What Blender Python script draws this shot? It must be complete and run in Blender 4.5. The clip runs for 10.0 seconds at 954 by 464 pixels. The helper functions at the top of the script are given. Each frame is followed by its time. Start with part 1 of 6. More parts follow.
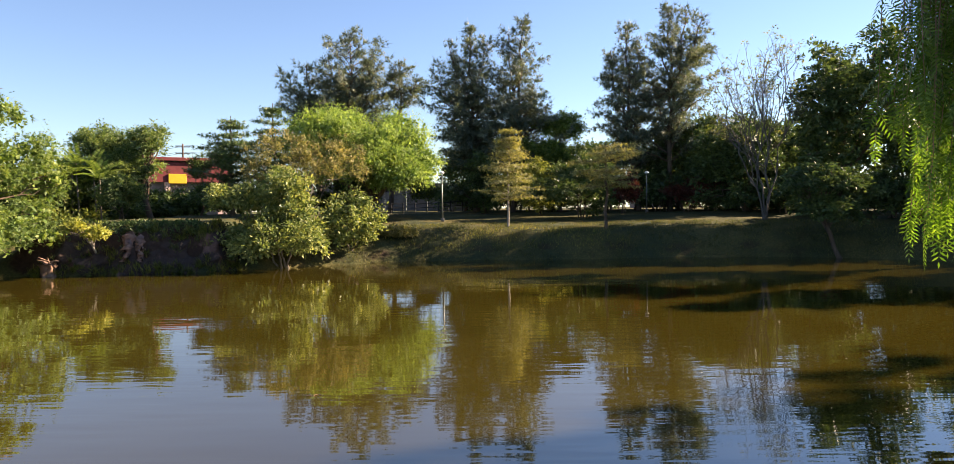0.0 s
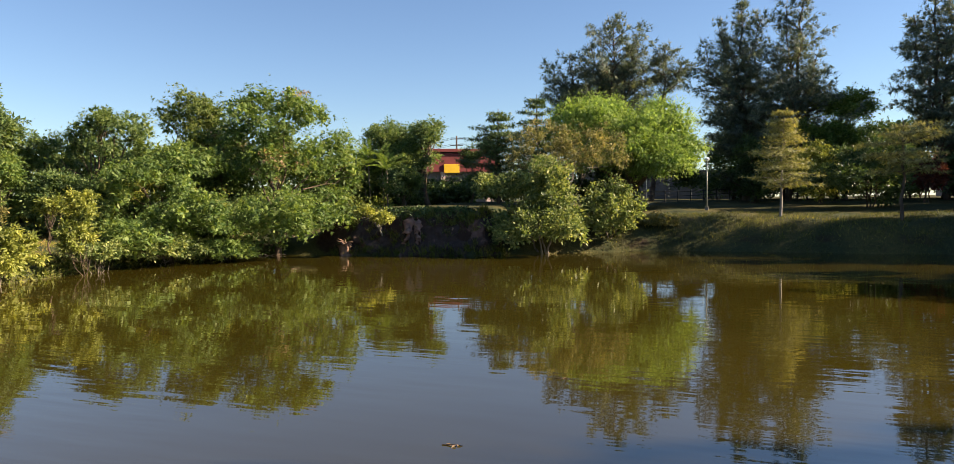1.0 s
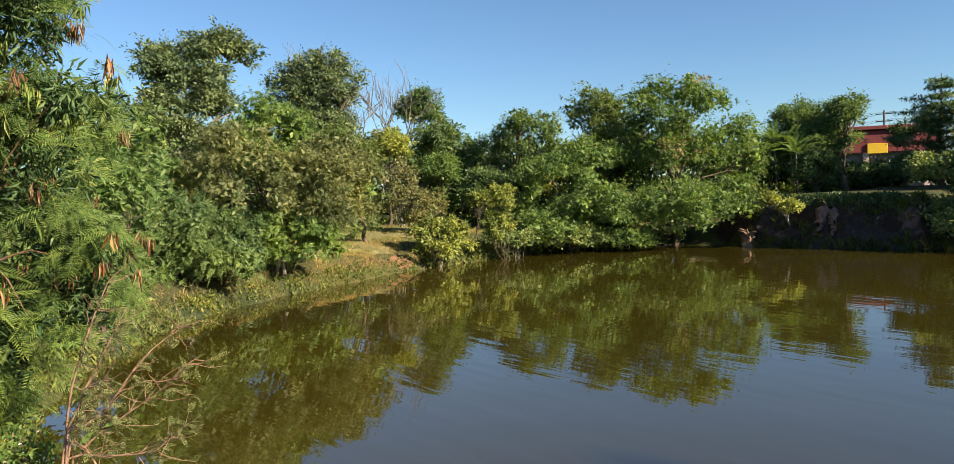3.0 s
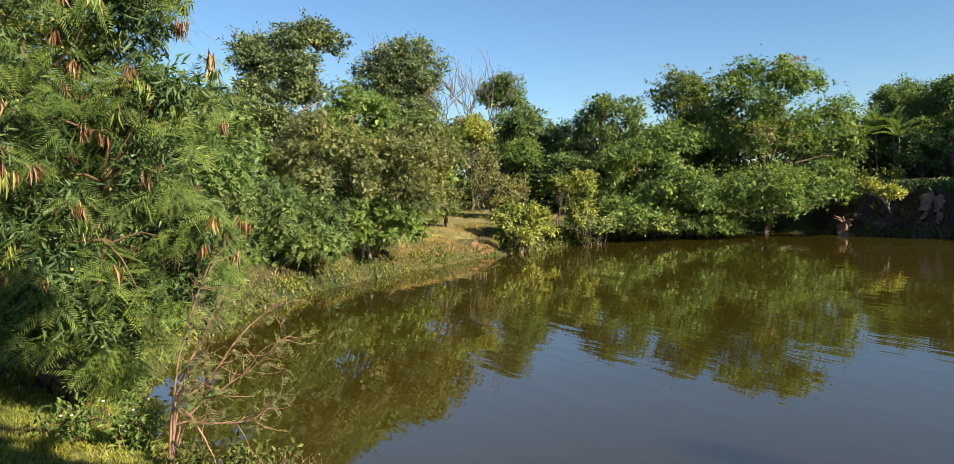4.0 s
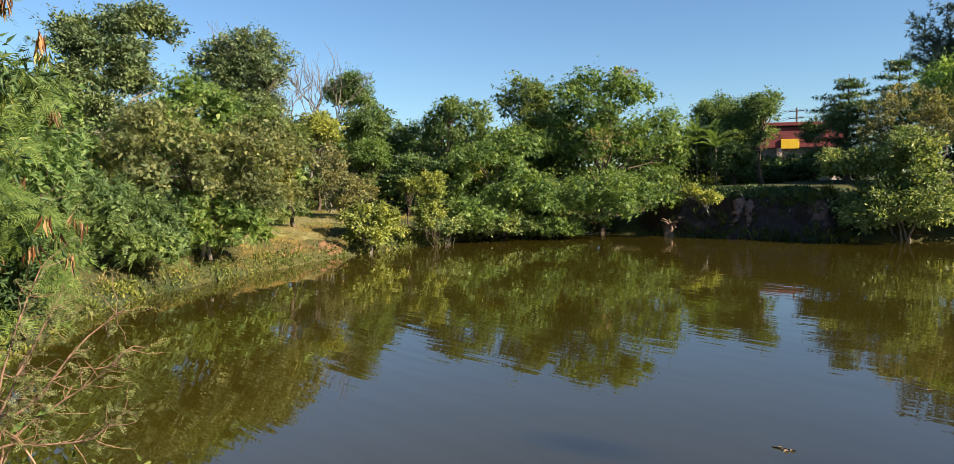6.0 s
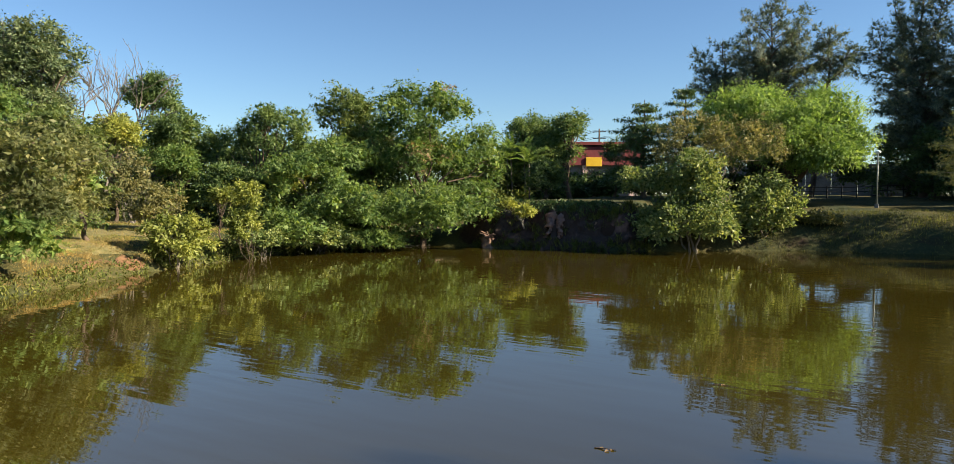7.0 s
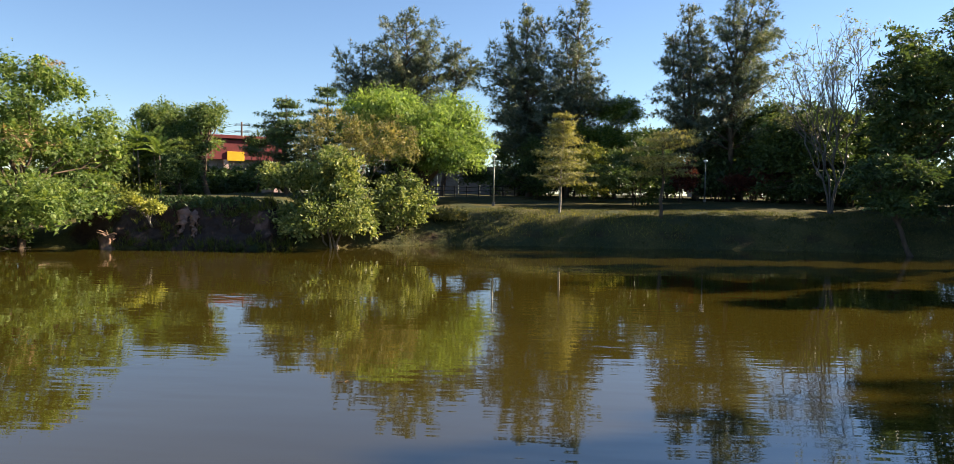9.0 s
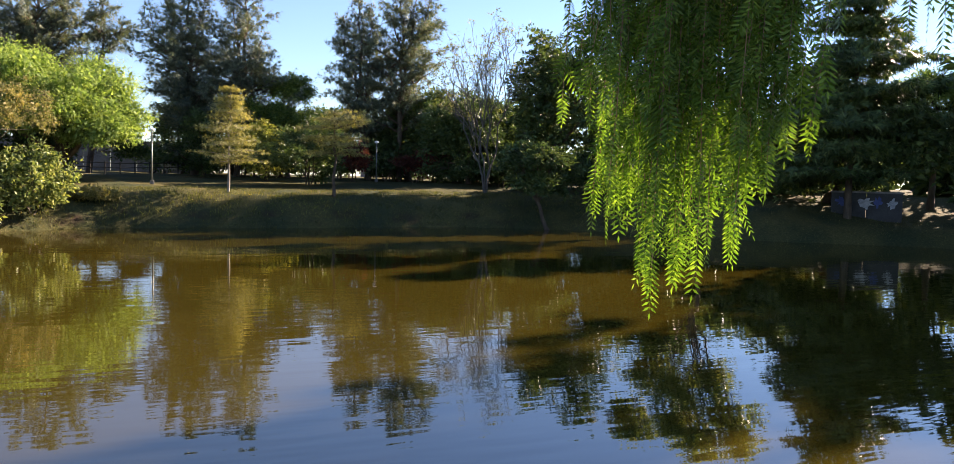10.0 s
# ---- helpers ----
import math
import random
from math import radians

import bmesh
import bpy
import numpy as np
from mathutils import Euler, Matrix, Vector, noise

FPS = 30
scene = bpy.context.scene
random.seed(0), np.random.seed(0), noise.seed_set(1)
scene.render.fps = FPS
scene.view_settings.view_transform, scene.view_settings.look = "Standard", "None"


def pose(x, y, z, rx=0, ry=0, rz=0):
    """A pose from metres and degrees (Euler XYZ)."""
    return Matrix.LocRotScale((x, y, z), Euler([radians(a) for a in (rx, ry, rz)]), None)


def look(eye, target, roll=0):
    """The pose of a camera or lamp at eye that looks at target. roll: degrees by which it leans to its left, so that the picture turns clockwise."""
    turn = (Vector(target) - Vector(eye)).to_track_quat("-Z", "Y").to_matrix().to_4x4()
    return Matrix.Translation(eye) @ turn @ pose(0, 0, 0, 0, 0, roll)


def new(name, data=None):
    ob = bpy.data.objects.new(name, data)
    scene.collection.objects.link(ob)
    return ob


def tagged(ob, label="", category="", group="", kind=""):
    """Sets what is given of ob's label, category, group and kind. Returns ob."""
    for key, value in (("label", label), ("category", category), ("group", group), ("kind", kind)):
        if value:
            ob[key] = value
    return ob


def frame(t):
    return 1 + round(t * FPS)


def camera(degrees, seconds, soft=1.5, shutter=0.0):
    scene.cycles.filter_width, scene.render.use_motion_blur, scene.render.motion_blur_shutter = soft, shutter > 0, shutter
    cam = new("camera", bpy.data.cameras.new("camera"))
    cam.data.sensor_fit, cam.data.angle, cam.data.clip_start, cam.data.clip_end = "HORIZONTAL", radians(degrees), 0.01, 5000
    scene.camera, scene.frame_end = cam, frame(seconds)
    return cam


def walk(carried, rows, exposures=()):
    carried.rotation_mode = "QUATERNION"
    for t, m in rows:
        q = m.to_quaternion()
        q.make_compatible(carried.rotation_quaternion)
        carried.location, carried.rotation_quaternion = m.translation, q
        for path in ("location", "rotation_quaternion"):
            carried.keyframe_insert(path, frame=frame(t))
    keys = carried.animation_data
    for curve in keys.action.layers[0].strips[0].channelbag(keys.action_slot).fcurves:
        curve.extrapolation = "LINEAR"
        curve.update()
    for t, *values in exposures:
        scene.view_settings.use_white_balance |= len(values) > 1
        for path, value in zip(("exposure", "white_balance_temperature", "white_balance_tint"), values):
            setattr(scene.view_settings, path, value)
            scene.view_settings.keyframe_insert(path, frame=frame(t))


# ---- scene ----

# ---- camera and walk ----
cam = camera(66.97, 10.0, soft=0.8)
PATH = [
    (0.0, 0.001, -0.011, 2.981, -0.06, -1.85, -0.73),
    (0.5, 0.123, -0.024, 2.991, 13.71, -2.86, -0.68),
    (1.0, 0.200, -0.056, 2.986, 20.57, -2.58, -0.58),
    (1.5, 0.291, 0.065, 2.991, 31.04, -2.85, -2.08),
    (2.0, 0.249, 0.169, 2.998, 40.79, -3.06, -1.64),
    (2.5, 0.123, 0.214, 2.991, 47.47, -2.80, -1.20),
    (3.0, 0.110, 0.249, 2.986, 51.65, -2.79, -1.81),
    (4.5, 0.256, 0.169, 2.988, 59.32, -3.96, -1.62),
    (5.0, 0.174, 0.194, 3.004, 54.42, -4.17, -0.24),
    (6.5, 0.069, 0.003, 3.009, 40.43, -3.63, -0.95),
    (7.0, -0.092, 0.088, 2.983, 31.54, -3.04, -0.00),
    (7.5, -0.058, 0.244, 2.953, 22.31, -2.52, -0.21),
    (8.0, 0.011, 0.362, 2.961, 14.79, -1.92, 0.91),
    (8.5, 0.071, 0.493, 2.987, 9.31, -2.39, 1.37),
    (9.0, 0.192, 0.571, 2.982, 4.19, -3.10, 0.81),
    (9.5, 0.383, 0.550, 2.941, -4.50, -3.82, 1.22),
    (10.0, 0.444, 0.631, 2.935, -21.08, -4.18, 1.45),
]
walk(cam, [(t, pose(x, y, z, 90 + pitch, 0, yaw) @ pose(0, 0, 0, 0, 0, roll)) for t, x, y, z, yaw, pitch, roll in PATH],
     exposures=[(0.0, 2.08, 7750, 27), (0.5, 1.82, 7550, 24), (1.0, 1.64, 7400, 21), (1.5, 1.50, 7300, 20), (2.0, 1.44, 6950, 15), (3.0, 1.43, 6750, 12), (5.0, 1.46, 6700, 12),
                (7.0, 1.44, 6750, 13), (8.0, 1.52, 6850, 14), (9.0, 1.80, 7250, 20), (9.5, 1.92, 7300, 23), (10.0, 2.18, 7400, 29)])

# ---- world and sun ----
SUN_AZ, SUN_EL = 70.0, 26.5          # degrees clockwise from +y, degrees above the horizon
world = bpy.data.worlds.new("world")
scene.world = world
world.use_nodes = True
wn = world.node_tree.nodes
sky = wn.new("ShaderNodeTexSky")
sky.sky_type, sky.sun_disc = 'NISHITA', False
sky.sun_elevation, sky.sun_rotation = radians(SUN_EL), radians(SUN_AZ)
sky.air_density, sky.dust_density, sky.ozone_density = 1.0, 0.0, 3.0
wn["Background"].inputs["Strength"].default_value = 0.050
clear = wn.new("ShaderNodeMix")          # a clear, deep blue morning sky
clear.data_type, clear.blend_type = 'RGBA', 'MULTIPLY'
clear.inputs[0].default_value, clear.inputs[7].default_value = 1.0, (0.81, 1.0, 1.14, 1)
world.node_tree.links.new(sky.outputs[0], clear.inputs[6])
world.node_tree.links.new(clear.outputs[2], wn["Background"].inputs["Color"])
sun_data = bpy.data.lights.new("sun", 'SUN')
sun_data.energy, sun_data.angle, sun_data.color = 5.0, radians(0.53), (1.0, 0.90, 0.72)
sun = new("sun", sun_data)
SUN_VEC = Vector((math.sin(radians(SUN_AZ)) * math.cos(radians(SUN_EL)), math.cos(radians(SUN_AZ)) * math.cos(radians(SUN_EL)), math.sin(radians(SUN_EL))))
sun.matrix_world = look(SUN_VEC * 120, (0, 0, 0))


# ---- materials ----
def material(name):
    m = bpy.data.materials.new(name)
    m.use_nodes = True
    nodes, links = m.node_tree.nodes, m.node_tree.links
    return m, nodes, links, nodes["Principled BSDF"], nodes["Material Output"]


def ramp(nodes, stops):
    r = nodes.new("ShaderNodeValToRGB")
    el = r.color_ramp.elements
    while len(el) < len(stops):
        el.new(0.5)
    for e, (p, c) in zip(el, stops):
        e.position, e.color = p, (*c, 1)
    return r


def noise_of(nodes, links, scale, detail=4.0, rough=0.55, stretch=None):
    co = nodes.new("ShaderNodeTexCoord")
    n = nodes.new("ShaderNodeTexNoise")
    n.inputs["Scale"].default_value, n.inputs["Detail"].default_value, n.inputs["Roughness"].default_value = scale, detail, rough
    if stretch:
        mp = nodes.new("ShaderNodeMapping")
        mp.inputs["Scale"].default_value = stretch
        links.new(co.outputs["Object"], mp.inputs["Vector"])
        links.new(mp.outputs["Vector"], n.inputs["Vector"])
    else:
        links.new(co.outputs["Object"], n.inputs["Vector"])
    return n


def mix_rgb(nodes, links, fac, a, b, how='MIX'):
    m = nodes.new("ShaderNodeMix")
    m.data_type, m.blend_type = 'RGBA', how
    for sock, v in ((m.inputs[0], fac), (m.inputs[6], a), (m.inputs[7], b)):
        if isinstance(v, (int, float)):
            sock.default_value = v
        elif isinstance(v, tuple):
            sock.default_value = (*v, 1)
        else:
            links.new(v, sock)
    return m.outputs[2]


def leaf_material(name, dark, mid, light, through_light=0.3, rough=0.5, glow=(1.5, 1.45, 0.75), tint=(0.85, 0.90, 0.92), sheen=0.20):
    """Leaves: each leaf has its own shade, whole boughs drift in hue, and light passes through."""
    m, nodes, links, bsdf, out = material(name)
    geo = nodes.new("ShaderNodeNewGeometry")
    r = ramp(nodes, [(0.0, dark), (0.5, mid), (1.0, light)])
    links.new(geo.outputs["Random Per Island"], r.inputs["Fac"])
    n = noise_of(nodes, links, 0.55, 3.0)
    nr = ramp(nodes, [(0.33, tint), (0.5, (1.28, 1.24, 1.18)), (0.68, (1.70, 1.50, 1.15))])
    links.new(n.outputs["Fac"], nr.inputs["Fac"])
    col = mix_rgb(nodes, links, 1.0, r.outputs["Color"], nr.outputs["Color"], 'MULTIPLY')
    links.new(col, bsdf.inputs["Base Color"])
    bsdf.inputs["Roughness"].default_value = rough
    bsdf.inputs["Specular IOR Level"].default_value = sheen
    tr = nodes.new("ShaderNodeBsdfTranslucent")
    links.new(mix_rgb(nodes, links, 1.0, col, glow, 'MULTIPLY'), tr.inputs["Color"])
    mx = nodes.new("ShaderNodeMixShader")
    mx.inputs[0].default_value = through_light
    links.new(bsdf.outputs[0], mx.inputs[1])
    links.new(tr.outputs[0], mx.inputs[2])
    links.new(mx.outputs[0], out.inputs["Surface"])
    return m


def bark_material(name, a, b, scale=6.0):
    m, nodes, links, bsdf, out = material(name)
    n = noise_of(nodes, links, scale, 6.0, 0.65, (1, 1, 0.25))
    r = ramp(nodes, [(0.3, a), (0.7, b)])
    links.new(n.outputs["Fac"], r.inputs["Fac"])
    big = noise_of(nodes, links, scale * 0.15, 2.0)
    br = ramp(nodes, [(0.35, (0.7, 0.7, 0.7)), (0.65, (1.15, 1.12, 1.05))])
    links.new(big.outputs["Fac"], br.inputs["Fac"])
    links.new(mix_rgb(nodes, links, 1.0, r.outputs["Color"], br.outputs["Color"], 'MULTIPLY'), bsdf.inputs["Base Color"])
    bump = nodes.new("ShaderNodeBump")
    bump.inputs["Strength"].default_value, bump.inputs["Distance"].default_value = 0.6, 0.03
    links.new(n.outputs["Fac"], bump.inputs["Height"])
    links.new(bump.outputs[0], bsdf.inputs["Normal"])
    bsdf.inputs["Roughness"].default_value = 0.9
    return m


def plain_material(name, a, b, scale=3.0, rough=0.8, metal=0.0, bump_by=0.2):
    m, nodes, links, bsdf, out = material(name)
    n = noise_of(nodes, links, scale, 5.0, 0.6)
    r = ramp(nodes, [(0.3, a), (0.7, b)])
    links.new(n.outputs["Fac"], r.inputs["Fac"])
    fine = noise_of(nodes, links, scale * 12, 3.0)
    fr = ramp(nodes, [(0.3, (0.85, 0.85, 0.85)), (0.7, (1.08, 1.08, 1.08))])
    links.new(fine.outputs["Fac"], fr.inputs["Fac"])
    links.new(mix_rgb(nodes, links, 1.0, r.outputs["Color"], fr.outputs["Color"], 'MULTIPLY'), bsdf.inputs["Base Color"])
    bump = nodes.new("ShaderNodeBump")
    bump.inputs["Strength"].default_value, bump.inputs["Distance"].default_value = bump_by, 0.01
    links.new(fine.outputs["Fac"], bump.inputs["Height"])
    links.new(bump.outputs[0], bsdf.inputs["Normal"])
    bsdf.inputs["Roughness"].default_value, bsdf.inputs["Metallic"].default_value = rough, metal
    return m


def water_material():
    m, nodes, links, bsdf, out = material("pond_water")
    silt = noise_of(nodes, links, 0.12, 3.0)
    r = ramp(nodes, [(0.35, (0.031, 0.024, 0.0032)), (0.7, (0.043, 0.0335, 0.0046))])
    links.new(silt.outputs["Fac"], r.inputs["Fac"])
    links.new(r.outputs["Color"], bsdf.inputs["Base Color"])
    bsdf.inputs["Roughness"].default_value = 0.02
    bsdf.inputs["IOR"].default_value = 2.1
    wave = noise_of(nodes, links, 1.6, 2.0, 0.5, (0.34, 1.7, 1))
    swell = noise_of(nodes, links, 0.35, 2.0, 0.5, (0.7, 1.2, 1))
    calm = noise_of(nodes, links, 0.09, 2.0)
    cr = ramp(nodes, [(0.4, (0.35, 0.35, 0.35)), (0.62, (1, 1, 1))])
    links.new(calm.outputs["Fac"], cr.inputs["Fac"])
    mul = nodes.new("ShaderNodeMath")
    mul.operation = 'MULTIPLY'
    links.new(wave.outputs["Fac"], mul.inputs[0])
    links.new(cr.outputs["Color"], mul.inputs[1])
    add = nodes.new("ShaderNodeMath")
    add.operation = 'MULTIPLY_ADD'
    links.new(swell.outputs["Fac"], add.inputs[0])
    add.inputs[1].default_value = 1.4
    links.new(mul.outputs[0], add.inputs[2])
    bump = nodes.new("ShaderNodeBump")
    bump.inputs["Strength"].default_value, bump.inputs["Distance"].default_value = 1.0, 0.0066
    links.new(add.outputs[0], bump.inputs["Height"])
    links.new(bump.outputs[0], bsdf.inputs["Normal"])
    return m


def ground_material():
    """Mown grass with dry patches; bare red soil where it is steep or worn."""
    m, nodes, links, bsdf, out = material("grass_and_soil")
    fine = noise_of(nodes, links, 9.0, 5.0, 0.7)
    # grass tone kept dark to suit the shaded far bank
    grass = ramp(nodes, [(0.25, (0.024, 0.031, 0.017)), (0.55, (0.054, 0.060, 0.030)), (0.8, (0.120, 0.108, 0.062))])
    links.new(fine.outputs["Fac"], grass.inputs["Fac"])
    patch = noise_of(nodes, links, 0.35, 4.0)
    pr = ramp(nodes, [(0.40, (0.75, 0.85, 0.7)), (0.62, (1.7, 1.35, 0.9))])
    links.new(patch.outputs["Fac"], pr.inputs["Fac"])
    g = mix_rgb(nodes, links, 1.0, grass.outputs["Color"], pr.outputs["Color"], 'MULTIPLY')
    rough = noise_of(nodes, links, 2.2, 6.0, 0.7)
    soil = ramp(nodes, [(0.3, (0.024, 0.015, 0.011)), (0.6, (0.060, 0.035, 0.025)), (0.8, (0.115, 0.074, 0.052))])
    links.new(rough.outputs["Fac"], soil.inputs["Fac"])
    geo = nodes.new("ShaderNodeNewGeometry")
    sep = nodes.new("ShaderNodeSeparateXYZ")
    links.new(geo.outputs["Normal"], sep.inputs[0])
    add = nodes.new("ShaderNodeMath")
    add.operation = 'MULTIPLY_ADD'
    links.new(rough.outputs["Fac"], add.inputs[0])
    add.inputs[1].default_value = 0.30
    links.new(sep.outputs["Z"], add.inputs[2])
    steep = ramp(nodes, [(0.76, (1, 1, 1)), (0.90, (0, 0, 0))])
    links.new(add.outputs[0], steep.inputs["Fac"])
    links.new(mix_rgb(nodes, links, steep.outputs["Color"], g, soil.outputs["Color"]), bsdf.inputs["Base Color"])
    bsdf.inputs["Roughness"].default_value = 0.95
    bsdf.inputs["Specular IOR Level"].default_value = 0.15
    bump = nodes.new("ShaderNodeBump")
    bump.inputs["Strength"].default_value, bump.inputs["Distance"].default_value = 0.8, 0.06
    links.new(fine.outputs["Fac"], bump.inputs["Height"])
    links.new(bump.outputs[0], bsdf.inputs["Normal"])
    return m


WATER, GROUND = water_material(), ground_material()
BARK_GREY = bark_material("grey_bark", (0.09, 0.075, 0.06), (0.24, 0.21, 0.17))
BARK_BROWN = bark_material("brown_bark", (0.05, 0.035, 0.025), (0.15, 0.105, 0.07))
BARK_DIM = bark_material("dim_grey_bark", (0.06, 0.055, 0.05), (0.15, 0.14, 0.125))
BARK_PALE = bark_material("pale_bark", (0.17, 0.155, 0.135), (0.36, 0.335, 0.30))
BARK_ORANGE = bark_material("orange_bark", (0.08, 0.045, 0.025), (0.22, 0.125, 0.065))
TWIG_PINK = bark_material("pinkish_twig", (0.20, 0.11, 0.07), (0.36, 0.22, 0.15), 14)
LEAF_LEUC = leaf_material("feathery_green_leaf", (0.048, 0.092, 0.026), (0.098, 0.165, 0.048), (0.180, 0.235, 0.082), 0.40)
LEAF_BROAD = leaf_material("broad_green_leaf", (0.040, 0.080, 0.020), (0.088, 0.145, 0.034), (0.175, 0.225, 0.062), 0.37, 0.4)
LEAF_COOL = leaf_material("cool_green_leaf", (0.042, 0.078, 0.030), (0.088, 0.142, 0.054), (0.170, 0.225, 0.092), 0.40, 0.42)
# Also puts shade into the colour of undergrowth and of inner leaves.
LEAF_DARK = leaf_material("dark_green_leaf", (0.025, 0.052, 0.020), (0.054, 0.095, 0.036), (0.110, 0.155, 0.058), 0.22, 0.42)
LEAF_OLIVE = leaf_material("dry_olive_leaf", (0.080, 0.088, 0.036), (0.150, 0.155, 0.066), (0.250, 0.230, 0.110), 0.36)
LEAF_BRIGHT = leaf_material("bright_green_leaf", (0.080, 0.145, 0.035), (0.140, 0.225, 0.064), (0.225, 0.315, 0.115), 0.45)
LEAF_NEEDLE = leaf_material("grey_green_needles", (0.037, 0.060, 0.050), (0.078, 0.108, 0.086), (0.170, 0.190, 0.130), 0.25, 0.6)
LEAF_GOLD = leaf_material("golden_green_needles", (0.098, 0.118, 0.048), (0.190, 0.198, 0.084), (0.310, 0.300, 0.140), 0.32, 0.6)
LEAF_YELLOW = leaf_material("yellow_green_leaf", (0.105, 0.132, 0.030), (0.190, 0.225, 0.058), (0.310, 0.330, 0.110), 0.40)
LEAF_PEPPER = leaf_material("pepper_tree_leaf", (0.034, 0.080, 0.016), (0.072, 0.146, 0.028), (0.130, 0.210, 0.050), 0.40, 0.32, (1.7, 1.75, 0.45))
LEAF_BROWN = leaf_material("dry_brown_leaf", (0.120, 0.080, 0.048), (0.230, 0.160, 0.095), (0.370, 0.275, 0.175), 0.25)
LEAF_RED = leaf_material("dark_red_leaf", (0.045, 0.014, 0.013), (0.095, 0.026, 0.022), (0.150, 0.056, 0.036), 0.25)
LEAF_PALE = leaf_material("pale_shiny_leaf", (0.052, 0.086, 0.030), (0.118, 0.165, 0.058), (0.270, 0.305, 0.130), 0.36, 0.38)
LEAF_OLIVE2 = leaf_material("olive_green_leaf", (0.050, 0.082, 0.025), (0.106, 0.152, 0.047), (0.195, 0.228, 0.082), 0.38)
LEAF_NEAR = leaf_material("leucaena_leaf", (0.060, 0.105, 0.024), (0.100, 0.155, 0.036), (0.170, 0.215, 0.058), 0.40, 0.6)
LEAF_ROUND = leaf_material("dense_dark_round_leaf", (0.045, 0.072, 0.034), (0.090, 0.128, 0.058), (0.165, 0.200, 0.105), 0.22, 0.4)
LEAF_GREY = leaf_material("grey_green_fine_leaf", (0.066, 0.086, 0.034), (0.128, 0.148, 0.060), (0.215, 0.218, 0.100), 0.40)
GRASS = leaf_material("grass_blade", (0.065, 0.098, 0.016), (0.165, 0.195, 0.034), (0.330, 0.300, 0.090), 0.35, 0.6)
# Rough grass of the far and right banks, their shade put into the colour.
GRASS_SHADE = leaf_material("rough_grass_shade_tone", (0.028, 0.040, 0.016), (0.062, 0.078, 0.028), (0.135, 0.128, 0.052), 0.3, 0.6)
GRASS_DRY = leaf_material("dry_straw_grass", (0.130, 0.095, 0.032), (0.270, 0.195, 0.068), (0.420, 0.320, 0.140), 0.3, 0.6)
WEED = leaf_material("creeping_weed_leaf", (0.045, 0.066, 0.014), (0.095, 0.120, 0.028), (0.180, 0.185, 0.058), 0.35, 0.5)
POD_BROWN = leaf_material("ripe_brown_pod", (0.080, 0.033, 0.016), (0.165, 0.075, 0.034), (0.360, 0.240, 0.130), 0.15, 0.4)
POD_GREEN = leaf_material("green_yellow_pod", (0.100, 0.150, 0.030), (0.200, 0.240, 0.055), (0.400, 0.370, 0.130), 0.3, 0.4)
FLOWER = plain_material("white_flower", (0.70, 0.70, 0.62), (0.82, 0.80, 0.74))


# ---- mesh helpers ----
def unit(v):
    return v / np.maximum(np.linalg.norm(v, axis=-1, keepdims=True), 1e-9)


def make_mesh(name, verts, faces, smooth=False):
    """A mesh from arrays: verts (n, 3) and faces (m, k)."""
    verts, faces = np.asarray(verts, np.float32), np.asarray(faces, np.int32)
    me = bpy.data.meshes.new(name)
    k = faces.shape[1]
    me.vertices.add(len(verts))
    me.vertices.foreach_set("co", verts.ravel())
    me.loops.add(faces.size)
    me.loops.foreach_set("vertex_index", faces.ravel())
    me.polygons.add(len(faces))
    me.polygons.foreach_set("loop_start", np.arange(0, faces.size, k, dtype=np.int32))
    me.polygons.foreach_set("loop_total", np.full(len(faces), k, np.int32))
    if smooth:
        me.polygons.foreach_set("use_smooth", np.ones(len(faces), bool))
    me.update(calc_edges=True)
    return me


def join(pieces):
    """Join (verts, faces) pairs with equal face size."""
    vs, fs, n = [], [], 0
    for v, f in pieces:
        vs.append(v)
        fs.append(f + n)
        n += len(v)
    return np.concatenate(vs), np.concatenate(fs)


def thing(name, label, category, at=(0, 0, 0), group="", kind=""):
    e = new(name)
    e.location = at
    e.empty_display_size = 0.2
    return tagged(e, label, category, group, kind)


def part(name, geo, mat, parent, label="", smooth=False):
    """geo: (verts, faces) in world metres, or a bmesh; becomes one mesh object under parent."""
    top = parent
    base = Vector(parent.location)
    while top.parent:
        top = top.parent
        base = base + Vector(top.location)
    if isinstance(geo, tuple):
        me = make_mesh(name, np.asarray(geo[0]) - np.array(base), geo[1], smooth)
    else:
        bmesh.ops.translate(geo, verts=geo.verts, vec=-base)
        me = bpy.data.meshes.new(name)
        geo.to_mesh(me)
        geo.free()
        if smooth:
            me.polygons.foreach_set("use_smooth", np.ones(len(me.polygons), bool))
    me.materials.append(mat)
    ob = new(name, me)
    if parent is not ORIGIN:
        ob.parent = parent
    return tagged(ob, label)


def solo(name, geo, mat, label, category, kind="", group="", smooth=False):
    ob = part(name, geo, mat, ORIGIN, "", smooth)
    return tagged(ob, label, category, group, kind)


class Spot:
    location, parent = (0.0, 0.0, 0.0), None


ORIGIN = Spot()


